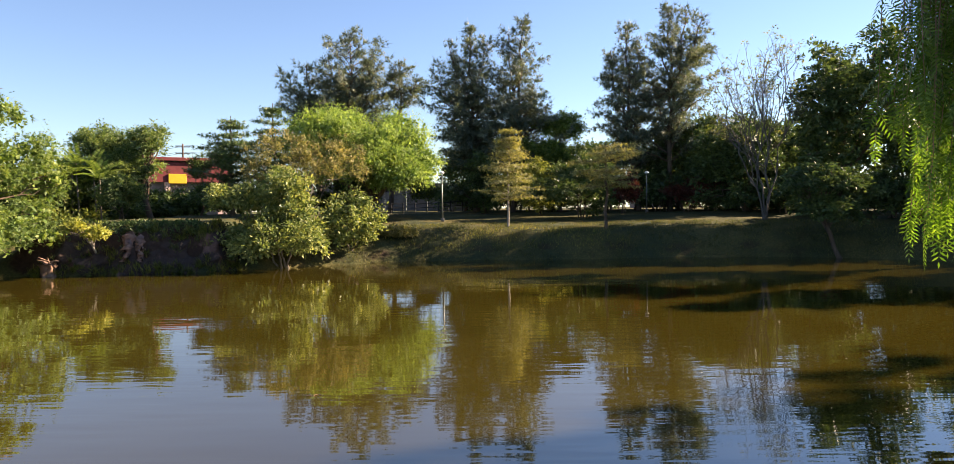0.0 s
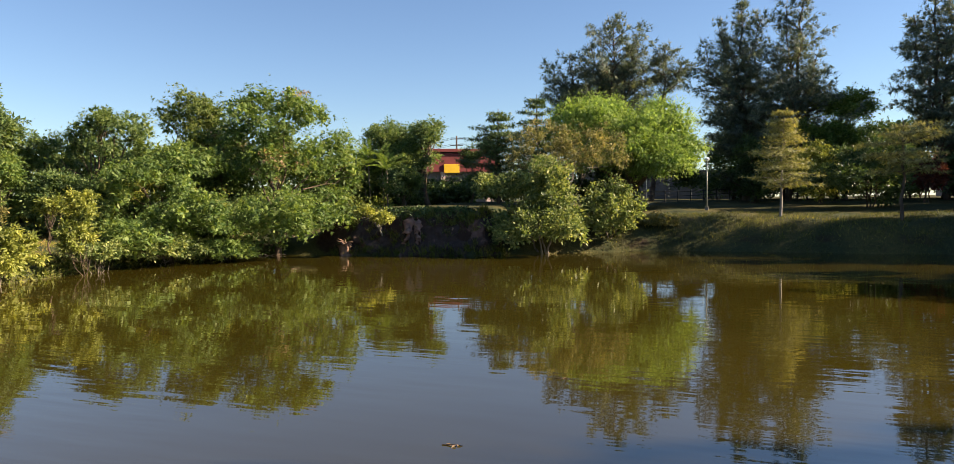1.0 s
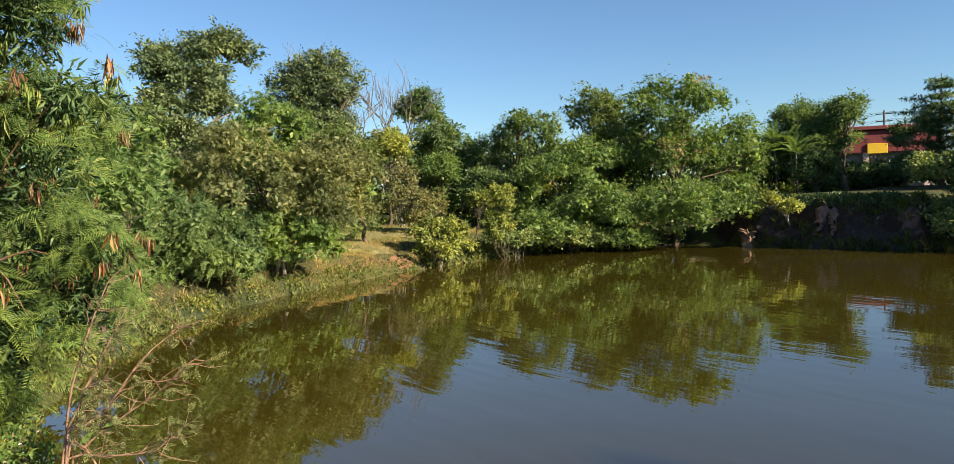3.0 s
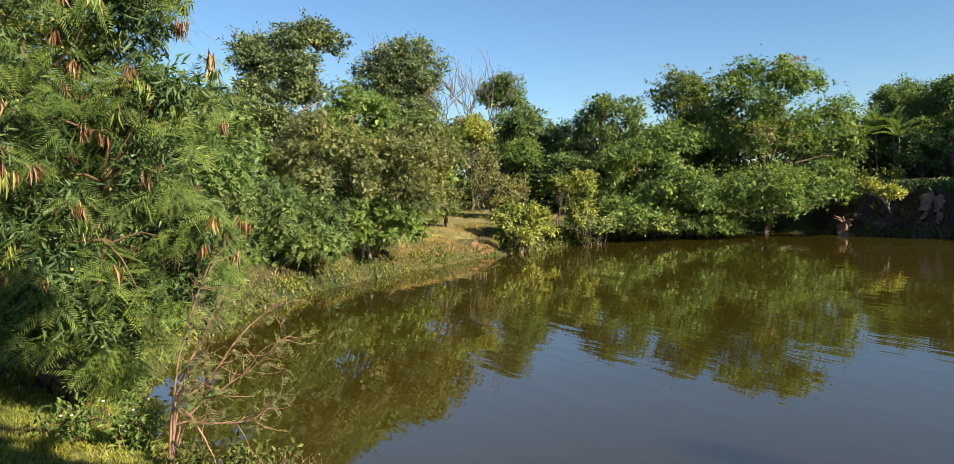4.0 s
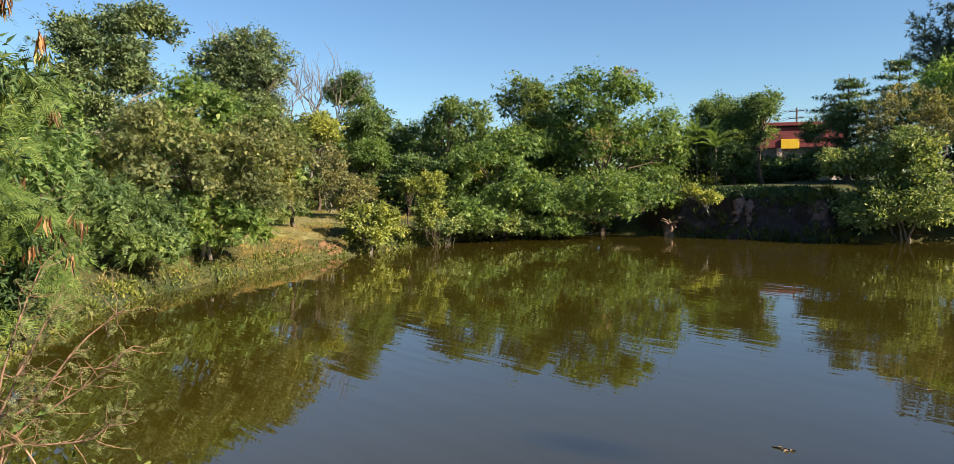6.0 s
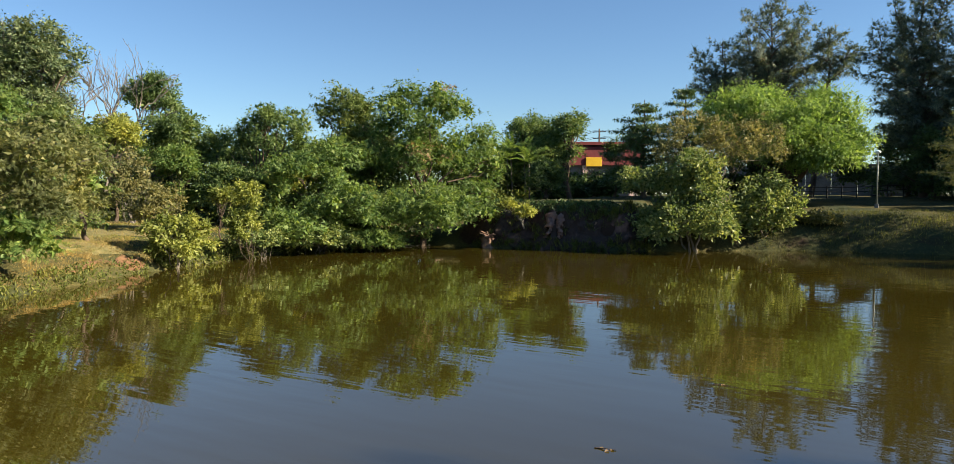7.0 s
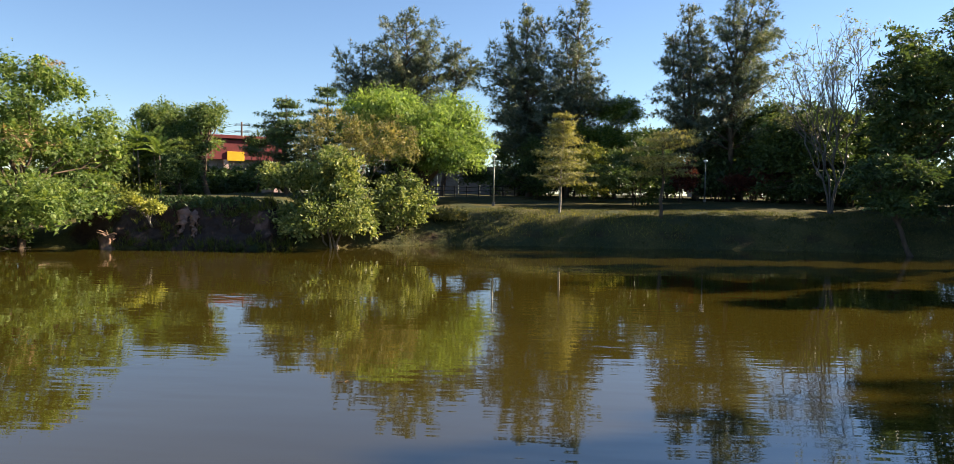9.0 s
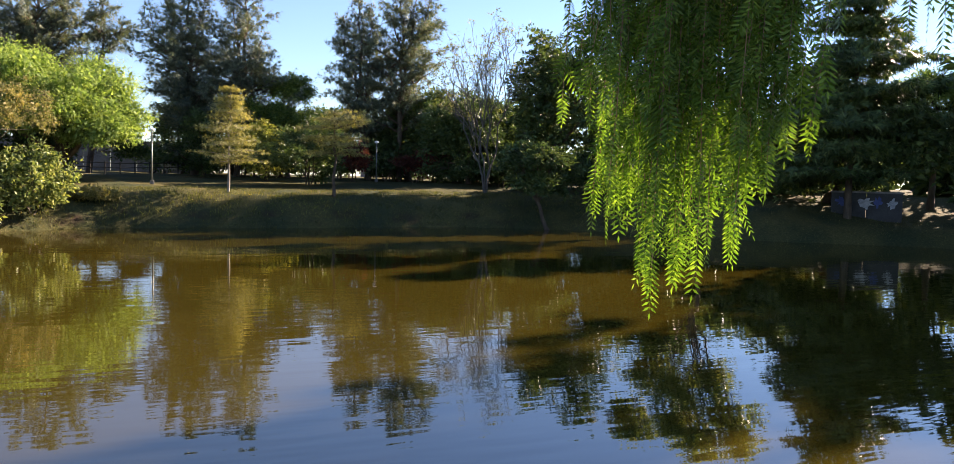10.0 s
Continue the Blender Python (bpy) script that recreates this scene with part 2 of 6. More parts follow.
def box(bm, cx, cy, cz, sx, sy, sz, turn=0.0, bevel=0.0):
    made = bmesh.ops.create_cube(bm, size=1.0, matrix=Matrix.Translation((cx, cy, cz)) @ Matrix.Rotation(turn, 4, 'Z') @ Matrix.Diagonal((sx, sy, sz, 1)))
    if bevel:
        edges = list({e for v in made["verts"] for e in v.link_edges})
        bmesh.ops.bevel(bm, geom=edges, offset=bevel, segments=2, affect='EDGES', profile=0.5)
    return bm


def tube(points, r0, r1, sides=6):
    """A tapered tube along points: quads."""
    p = np.asarray(points, float)
    n = len(p)
    d = unit(np.gradient(p, axis=0))
    ref = np.where(np.abs(d[:, 2:3]) > 0.9, [[1.0, 0, 0]], [[0, 0, 1.0]])
    a = unit(np.cross(d, ref))
    b = np.cross(d, a)
    r = np.linspace(r0, r1, n) if np.isscalar(r0) else np.asarray(r0)
    ang = np.linspace(0, 2 * np.pi, sides, endpoint=False)
    ring = np.cos(ang)[None, :, None] * a[:, None, :] + np.sin(ang)[None, :, None] * b[:, None, :]
    v = (p[:, None, :] + ring * r[:, None, None]).reshape(-1, 3)
    i = np.arange(n - 1)[:, None] * sides
    j = np.arange(sides)[None, :]
    k = (j + 1) % sides
    f = np.stack([i + j, i + k, i + sides + k, i + sides + j], -1).reshape(-1, 4)
    return v, f


def bend(rng, a, b, n=5, wobble=0.12, sag=0.0):
    """A crooked line of n points from a to b."""
    a, b = np.asarray(a, float), np.asarray(b, float)
    t = np.linspace(0, 1, n)[:, None]
    length = np.linalg.norm(b - a)
    w = rng.normal(0, wobble * length / 3, (n, 3)) * (4 * t * (1 - t))
    w[:, 2:3] += sag * length * 4 * t * (1 - t)
    return a + (b - a) * t + w


# leaf shapes: local x across, y along the leaf, z up from its face; triangles
KITE = (np.array([[0, 0, 0], [-0.5, 0.42, 0.10], [0, 1, -0.10], [0.5, 0.42, 0.10]]), np.array([[0, 2, 1], [0, 3, 2]]))


def fan_shape(n, width, spread, drop):
    """n narrow blades from one point."""
    v, f = [], []
    for i in range(n):
        a = (i / max(1, n - 1) - 0.5) * spread
        d = np.array([math.sin(a), math.cos(a), 0])
        s = np.array([math.cos(a), -math.sin(a), 0])
        ln = 0.8 + 0.25 * math.cos(i * 2.4)
        z = 0.14 * math.sin(i * 1.7)
        v += [d * 0.02 - s * width / 2, d * 0.02 + s * width / 2, d * ln + np.array([0, 0, -drop * abs(a) + z])]
        f.append([3 * i, 3 * i + 1, 3 * i + 2])
    return np.array(v), np.array(f)


def feather_shape(pairs, length, width, droop=0.18, sweep=0.35, gap=0.12):
    """A pinnate leaf: pairs of narrow leaflets on a drooping midrib."""
    v, f = [], []
    for i in range(pairs + 1):
        t = gap + (1 - gap) * i / pairs
        at = np.array([0, t, -droop * t * t])
        sides = (-1, 1) if i < pairs else (0,)
        ln = length * (0.65 + 0.35 * math.sin(math.pi * min(1, 0.2 + 0.8 * t)))
        for s in sides:
            d = np.array([s * math.cos(sweep), math.sin(sweep), -0.12]) if s else np.array([0, 1, -0.1])
            side = np.array([-d[1], d[0], 0]) if s else np.array([1.0, 0, 0])
            n = len(v)
            mid = at + d * ln * 0.45
            v += [at, mid - side * width / 2, at + d * ln, mid + side * width / 2]
            f += [[n, n + 1, n + 2], [n, n + 2, n + 3]]
    n = len(v)
    v += [np.array([-0.008, 0, 0]), np.array([0.008, 0, 0]), np.array([0, 1, -droop])]
    f.append([n, n + 1, n + 2])
    return np.array(v), np.array(f)


TUFT = fan_shape(5, 0.09, 1.3, 0.05)
SPRAY = fan_shape(5, 0.17, 2.0, 0.12)
BLADE = (np.array([[-0.5, 0, 0], [0.5, 0, 0], [0, 1, 0]]), np.array([[0, 1, 2]]))
BIPINNATE = feather_shape(10, 0.34, 0.036, 0.45, 0.65, 0.10)
SMALL_FEATHER = feather_shape(5, 0.30, 0.13, 0.2, 0.45, 0.1)
PEPPER_LEAF = feather_shape(7, 0.29, 0.060, 0.05, 0.62, 0.06)


def scatter(shape, at, along, face, size, width=1.0):
    """Copies of a leaf shape at points, in one mesh."""
    tv, tf = shape
    y = unit(along)
    x = unit(np.cross(y, face))
    z = np.cross(x, y)
    s = np.asarray(size).reshape(-1, 1, 1)
    t = tv[None] * np.array([width, 1.0, 1.0])
    v = at[:, None, :] + s * (t[..., 0:1] * x[:, None, :] + t[..., 1:2] * y[:, None, :] + t[..., 2:3] * z[:, None, :])
    f = (tf[None] + (np.arange(len(at)) * len(tv))[:, None, None]).reshape(-1, tf.shape[1])
    return v.reshape(-1, 3), f


def lobes_of(rng, centre, radii, count, r, low=-0.6, inner=0.55):
    """Round boughs (x, y, z, radius) filling an ellipsoid towards its skin."""
    d = unit(rng.normal(size=(count * 4, 3)))
    d = d[d[:, 2] > low][:count]
    rr = r * rng.choice([0.55, 0.8, 1.0, 1.3], len(d), p=[0.25, 0.3, 0.3, 0.15])
    room = np.maximum(np.asarray(radii)[None, :] - 0.8 * rr[:, None], 0.12)
    c = np.asarray(centre) + d * room * rng.uniform(inner, 1.04, (len(d), 1))
    return np.column_stack([c, rr])


def boughs(rng, lobes, per_area, low=-0.75, pads=9.0):
    """Twig ends in domed pads on the skins of the lobes, with their outward directions; dark gaps stay between the pads."""
    pts, outs = [], []
    for i, (x, y, z, r) in enumerate(lobes):
        m = max(3, int(pads * (r / 0.8) ** 1.3 * min(1.0, 0.25 + per_area / 6)))
        n = max(2, int(per_area * 4 * math.pi * r * r * 0.46 / m))
        d = unit(rng.normal(size=(m, 3)) * [1, 1, 0.8] + [0, 0, 0.3])
        c = np.array([x, y, z]) + d * r * (rng.uniform(0.66, 1.08, (m, 1)) + 0.3 * (rng.random((m, 1)) < 0.15)) * [1, 1, 0.85]
        q = np.linalg.norm((c[:, None, :] - lobes[None, :, :3]) / lobes[None, :, 3:4], axis=2)
        q[:, i] = 9
        keep = (q.min(axis=1) > 0.55) & (d[:, 2] > low)
        for cc, dd in zip(c[keep], d[keep]):
            size = r * rng.uniform(0.24, 0.50)
            up = unit(dd * 0.75 + [0, 0, 0.75] + rng.normal(0, 0.2, 3))
            o = rng.normal(0, 0.55, (n, 3))
            o -= (o @ up)[:, None] * up * 0.75
            rr = np.linalg.norm(o, axis=1)[:, None]
            pts.append(cc + size * (o - up * 0.35 * rr ** 2))
            outs.append(unit(up * 0.55 + dd * 0.35 + o * 0.8))
    return np.concatenate(pts), np.concatenate(outs)


def leaves(rng, ends, outs, per, spread, size, shape=KITE, width=0.5, droop=0.3, flat=0.6, chaos=0.7):
    """Leaves round each twig end."""
    n = len(ends) * per
    e, o = np.repeat(ends, per, 0), np.repeat(outs, per, 0)
    off = rng.normal(0, spread, (n, 3)) * [1, 1, flat]
    along = unit(o * 0.7 + off / max(spread, 1e-6) * 0.45 + rng.normal(0, chaos * 0.6, (n, 3)) + [0, 0, -droop])
    face = unit(o * 0.9 + [0, 0, 0.45] + rng.normal(0, chaos * 0.75, (n, 3)))
    return scatter(shape, e + off, along, face, size * rng.uniform(0.6, 1.25, n), width)


# ---- the lie of the land ----
SHORE = [(10, 4.3), (5.5, 4.2), (0, 4.4), (-4, 3.4), (-6.6, 2.1), (-8.4, 1.35), (-10.5, 1.2), (-13, 1.95), (-16, 3.5), (-19.3, 6.1), (-21.4, 9.0), (-23.1, 12.3),
         (-25.0, 16.5), (-25.9, 20.0), (-27.0, 25.0), (-27.2, 30.5), (-25.0, 33.6), (-20.5, 34.4), (-16.4, 34.8), (-13.7, 35.8), (-10.6, 37.2), (-8.0, 39.0), (-3.8, 41.3),
         (1.8, 41.6), (6.6, 41.4), (13.5, 42.0), (20, 40), (25, 35.5), (28.9, 31.2), (35.2, 27.0), (39, 22), (36, 14), (30, 8), (18, 5)]


def smooth_loop(pts, per=8):
    p = np.array(pts, float)
    out = []
    for i in range(len(p)):
        a, b, c, d = p[i - 1], p[i], p[(i + 1) % len(p)], p[(i + 2) % len(p)]
        for t in np.linspace(0, 1, per, endpoint=False):
            out.append(0.5 * (2 * b + (c - a) * t + (2 * a - 5 * b + 4 * c - d) * t * t + (3 * b - a - 3 * c + d) * t ** 3))
    return np.array(out)


LOOP = smooth_loop(SHORE)


def shore_distance(x, y):
    """Distance from the water's edge, positive on land."""
    x, y = np.atleast_1d(np.asarray(x, float)), np.atleast_1d(np.asarray(y, float))
    a, b = LOOP, np.roll(LOOP, -1, axis=0)
    best = np.full(x.shape, 1e9)
    inside = np.zeros(x.shape, bool)
    for (ax, ay), (bx, by) in zip(a, b):
        dx, dy = bx - ax, by - ay
        t = np.clip(((x - ax) * dx + (y - ay) * dy) / (dx * dx + dy * dy), 0, 1)
        best = np.minimum(best, np.hypot(x - ax - t * dx, y - ay - t * dy))
        if ay != by:
            cross = ((ay > y) != (by > y)) & (x < dx * (y - ay) / dy + ax)
            inside ^= cross
    return np.where(inside, -best, best)


def soft(a, b, x):
    t = np.clip((x - a) / (b - a), 0, 1)
    return t * t * (3 - 2 * t)


def lumps(x, y, s, seed):
    return (np.sin(x * s + seed) * np.cos(y * s * 1.3 - seed * 2) + 0.5 * np.sin(x * s * 2.3 - y * s * 1.7 + seed * 3) + 0.3 * np.sin(y * s * 4.1 + x * s * 3.3 + seed)) / 1.8


def ground_z(x, y, sd=None):
    x, y = np.atleast_1d(np.asarray(x, float)), np.atleast_1d(np.asarray(y, float))
    if sd is None:
        sd = shore_distance(x, y)
    cliff = soft(30.5, 33.5, y) * soft(-23.5, -21.0, x) * (1 - soft(-14.8, -12.4, x))
    mid = soft(30, 34, y) * soft(-12.5, -9, x)
    sd2 = sd + 0.25 * lumps(x, y, 1.6, 1.0) * (sd > -0.5)
    sd2 = sd2 - cliff * np.clip(sd * 2, 0, 1) * (0.30 * np.abs(np.sin(x * 1.9 + 0.6 * np.sin(y * 2.1))) + 0.22 * np.abs(np.sin(x * 4.3 + y)))
    s = np.maximum(sd2, 0)
    left = 0.85 * (1 - np.exp(-s / 0.9)) + 1.5 * (1 - np.exp(-s / 14))
    high = 2.35 * (1 - np.exp(-(s / 0.62) ** 1.9)) + 0.45 * (1 - np.exp(-s / 10))
    bank = 1.35 * (1 - np.exp(-(s / 1.2) ** 1.4)) + 1.55 * (1 - np.exp(-s / 11))
    z = left * (1 - cliff) * (1 - mid) + high * cliff + bank * mid * (1 - cliff)
    z = z + 0.05 * lumps(x, y, 0.9, 2.0) * np.clip(s, 0, 1) + 0.12 * lumps(x, y, 0.21, 4.0) * np.clip(s / 6, 0, 1)
    return np.where(sd2 < 0, -1.2 * (1 - np.exp(np.minimum(sd2, 0) / 1.6)), z)


def gz(x, y):
    return float(ground_z(x, y)[0])


def graded(lo, hi, step, far):
    core = np.arange(lo, hi + step / 2, step)
    out, d = [], step
    p = hi
    while p < far:
        d *= 1.22
        p += d
        out.append(p - hi)
    out = np.array(out)
    return np.concatenate([lo - out[::-1], core, hi + out])


def build_ground():
    xs, ys = graded(-40, 40, 0.55, 2600), graded(-6, 52, 0.6, 2600)
    ys = np.unique(np.concatenate([ys, np.arange(33.5, 44.0, 0.25)]))
    gx, gy = np.meshgrid(xs, ys)
    x, y = gx.ravel(), gy.ravel()
    z = ground_z(x, y)
    n, k = len(xs), len(ys)
    i = (np.arange(k - 1)[:, None] * n + np.arange(n - 1)[None, :]).ravel()
    f = np.stack([i, i + 1, i + n + 1, i + n], -1)
    return solo("ground", (np.column_stack([x, y, z]), f), GROUND, "grassy park ground with red soil banks round the pond", "ground", "structure", smooth=True)


build_ground()
m = 40
wx, wy = np.meshgrid(np.linspace(-31, 43, m), np.linspace(0, 46, m))
wi = (np.arange(m - 1)[:, None] * m + np.arange(m - 1)[None, :]).ravel()
water = solo("water", (np.column_stack([wx.ravel(), wy.ravel(), np.zeros(m * m)]), np.stack([wi, wi + 1, wi + m + 1, wi + m], -1)), WATER,
             "muddy olive-brown pond water with small ripples", "water", "structure", smooth=True)


# ---- trees ----
def wood(rng, base, lobes, trunk_r, fork, stems=1, reach=14, lean=(0, 0)):
    """Trunk and limbs up into the boughs."""
    base = np.asarray(base, float)
    top = lobes[:, :3].mean(axis=0)
    pieces = []
    for k in range(stems):
        foot = base + np.array([rng.normal(0, trunk_r * 2.2), rng.normal(0, trunk_r * 2.2), 0]) * (stems > 1) - [0, 0, 0.15]
        aim = top + rng.normal(0, 0.5, 3) * (stems > 1)
        joint = foot + (aim - foot) * fork + np.array([lean[0], lean[1], 0])
        line = bend(rng, foot, joint, 6, 0.10)
        r = trunk_r / math.sqrt(stems)
        pieces.append(tube(line, np.linspace(1.0, 0.72, 6) ** 1.2 * r * np.array([1.35, 1.05, 1, 1, 1, 1]), None, 8))
        picks = rng.permutation(len(lobes))[:max(3, reach // stems)]
        for i in picks:
            u = rng.uniform(0.6, 1.0)
            start = line[0] + (line[-1] - line[0]) * u
            end = lobes[i, :3] + rng.normal(0, 0.15, 3)
            limb = bend(rng, start, end, 6, 0.16, 0.06)
            pieces.append(tube(limb, r * rng.uniform(0.30, 0.5), r * 0.10, 5))
            for q in range(3):
                s = limb[rng.integers(2, 5)]
                tip = lobes[i, :3] + unit(rng.normal(size=3)) * lobes[i, 3] * 0.9
                pieces.append(tube(bend(rng, s, tip, 4, 0.15), r * 0.14, r * 0.04, 4))
    return join(pieces)


def tree(name, label, category, x, y, crowns, leaf, bark, seed, trunk_r=0.16, fork=0.55, stems=1, density=8, per=16, spread=0.27, size=0.18, width=0.5,
         droop=0.3, flat=0.6, chaos=0.5, shape=KITE, group="", low=-0.75, lean=(0, 0), second=None, skirt=0):
    """crowns: (dx, dy, z, rx, ry, rz, boughs, bough radius), z in metres over the water."""
    rng = np.random.default_rng(seed)
    base = (x, y, gz(x, y))
    lobes = np.concatenate([lobes_of(rng, (x + dx, y + dy, z), (rx, ry, rz), n, r * 0.9) for dx, dy, z, rx, ry, rz, n, r in crowns])
    if skirt:
        wide = max(c[3] for c in crowns)
        lobes = np.concatenate([lobes, lobes_of(rng, (x + crowns[0][0], y + crowns[0][1] - 0.2, base[2] + 1.15), (wide * 1.0, wide * 0.9, 1.45), int(skirt * 1.5), crowns[0][7] * 0.85, -0.9)])
    lobes[:, 2] = np.maximum(lobes[:, 2], base[2] + lobes[:, 3] * 0.55)
    t = thing(name, label, category, base, group)
    part("trunk", wood(rng, base, lobes, trunk_r, fork, stems, lean=lean), bark, t, smooth=True)
    ends, outs = boughs(rng, lobes, density, low)
    keep = (ends[:, 2] > base[2] + 0.05) & ((outs[:, 0] * x + outs[:, 1] * y < 0.35 * math.hypot(x, y)) | (rng.random(len(ends)) < 0.32))   # the side away from the pond is thinner
    ends, outs = ends[keep], outs[keep]
    if second:
        mat2, share, label2 = second
        pick = np.sin(ends[:, 0] * 1.1 + seed) + np.sin(ends[:, 2] * 1.4 + seed * 2) + rng.normal(0, 0.5, len(ends)) > 2.2 - 3.0 * share
        if pick.sum() > 3:
            part("dry_foliage", leaves(rng, ends[pick], outs[pick], per, spread * 0.52, size, shape, width, droop, flat, chaos), mat2, t, label2)
        ends, outs = ends[~pick], outs[~pick]
    close = math.hypot(x, y) < 24
    fill = 80 if close else 34
    off = rng.normal(0, 0.36, (len(lobes) * fill, 3))
    off *= np.minimum(1, 0.62 / np.maximum(np.linalg.norm(off, axis=1), 1e-6))[:, None]
    core = np.repeat(lobes[:, :3], fill, 0) + off * np.repeat(lobes[:, 3:4], fill, 0)
    wide = (0.12 if close else 0.27) * np.repeat(lobes[:, 3], fill) + size * 0.6
    inner = scatter(KITE, core, rng.normal(0, 1, core.shape), rng.normal(0, 1, core.shape), wide, 0.4 if close else 0.6)
    skin = leaves(rng, ends, outs, per, spread * 0.52, size, shape, width, droop, flat, chaos)
    # loose shoots that break the outline
    tops = rng.permutation(np.where(outs[:, 2] > 0.05)[0])[:int(len(ends) * 0.07) + 4]
    way = unit(outs[tops] * 0.8 + [0, 0, 0.5] + rng.normal(0, 0.4, (len(tops), 3)))
    reach = rng.uniform(0.5, 2.4, (len(tops), 1)) * size * 1.6
    along = np.concatenate([ends[tops] + way * reach * k for k in (0.3, 0.6, 0.9, 1.15)])
    shoots = leaves(rng, along, np.concatenate([way] * 4), max(2, per // 4), spread * 0.45, size * 0.85, shape, width, droop, flat, chaos)
    part("crown", join([skin, inner, shoots]), leaf, t)
    return t


def casuarina(name, label, x, y, leaders, seed, leaf=None):
    """A tall, ragged she-oak: leaders (dx, dy, lowest boughs z, top z, half-width), each with tiers of ascending boughs that carry drooping plumes of needles."""
    rng = np.random.default_rng(seed)
    base = np.array([x, y, gz(x, y)])
    t = thing(name, label, "tree", base)
    pieces, at, along, stems = [], [], [], []
    for k, (dx, dy, low, top, half) in enumerate(sorted(leaders, key=lambda q: -q[3])):
        tip = np.array([x + dx, y + dy, top])
        near = [q for q in stems if abs(q[-1][0] - tip[0]) < 3.0]
        if near:                                   # a limb that leaves the nearest stem
            stem = min(near, key=lambda q: abs(q[-1][0] - tip[0]))
            j = int(np.clip(np.searchsorted(stem[:, 2], low * 0.85), 2, len(stem) - 4))
            line = bend(rng, stem[j], tip, 11, 0.07, -0.03)
            pieces.append(tube(line, 0.11, 0.03, 6))
        else:
            foot, fork = base + [dx * 0.7, dy * 0.7, -0.2], base + [dx * 0.85, dy * 0.85, (top - base[2]) * 0.35]
            line = np.vstack([bend(rng, foot, fork, 4, 0.02), bend(rng, fork, tip, 10, 0.05)[1:]])
            stems.append(line)
            pieces.append(tube(line, 0.25, 0.03, 8))
        z = low
        while z < top:
            w = (z - low) / (top - low)
            reach = half * (min(1.0, (1 - w) * 1.7 + 0.12)) * rng.choice([0.4, 0.8, 1.2, 1.7], p=[0.25, 0.3, 0.25, 0.2])
            i = int(np.clip(np.searchsorted(line[:, 2], z), 1, len(line) - 1))
            f = np.clip((z - line[i - 1, 2]) / (line[i, 2] - line[i - 1, 2] + 1e-6), 0, 1)
            axis = line[i - 1] + (line[i] - line[i - 1]) * f
            turn = rng.uniform(0, 6.28)
            for q in range(rng.integers(3, 6)):
                a = turn + q * 1.6 + rng.normal(0, 0.4)
                ln = reach * rng.uniform(0.6, 1.15) + 0.15
                out = np.array([math.cos(a), math.sin(a), 0])
                end = axis + out * ln + [0, 0, ln * rng.uniform(0.15, 0.75) + 0.1]
                bough = bend(rng, axis, end, 5, 0.10, 0.04)
                pieces.append(tube(bough, 0.016 + 0.014 * ln, 0.008, 4))
                for v in np.arange(0.35 if ln > 0.8 else 0.7, 1.06, 0.42 / max(ln, 0.42)):
                    j = min(v, 0.999) * 4
                    c = bough[int(j)] + (bough[int(j) + 1] - bough[int(j)]) * (j - int(j)) + rng.normal(0, 0.08, 3)
                    m = int(rng.uniform(8, 15))
                    way = unit(out * 0.6 + [0, 0, 0.9 if w > 0.8 else rng.uniform(-0.2, 0.5)])
                    at.append(c + way * rng.uniform(-0.25, 0.3, (m, 1)) + rng.normal(0, 0.17, (m, 3)) * [1, 1, 0.8])
                    along.append(unit(way * 0.8 + rng.normal(0, 0.5, (m, 3)) - [0, 0, 0.35 if w < 0.8 else 0.0]))
            z += rng.uniform(0.36, 0.80)
    part("trunk", join(pieces), BARK_BROWN, t, smooth=True)
    at, along = np.concatenate(at), np.concatenate(along)
    part("crown", scatter(TUFT, at, along, rng.normal(0, 1, at.shape), rng.uniform(0.30, 0.58, len(at)), 1.2), leaf or LEAF_NEEDLE, t)
    return t


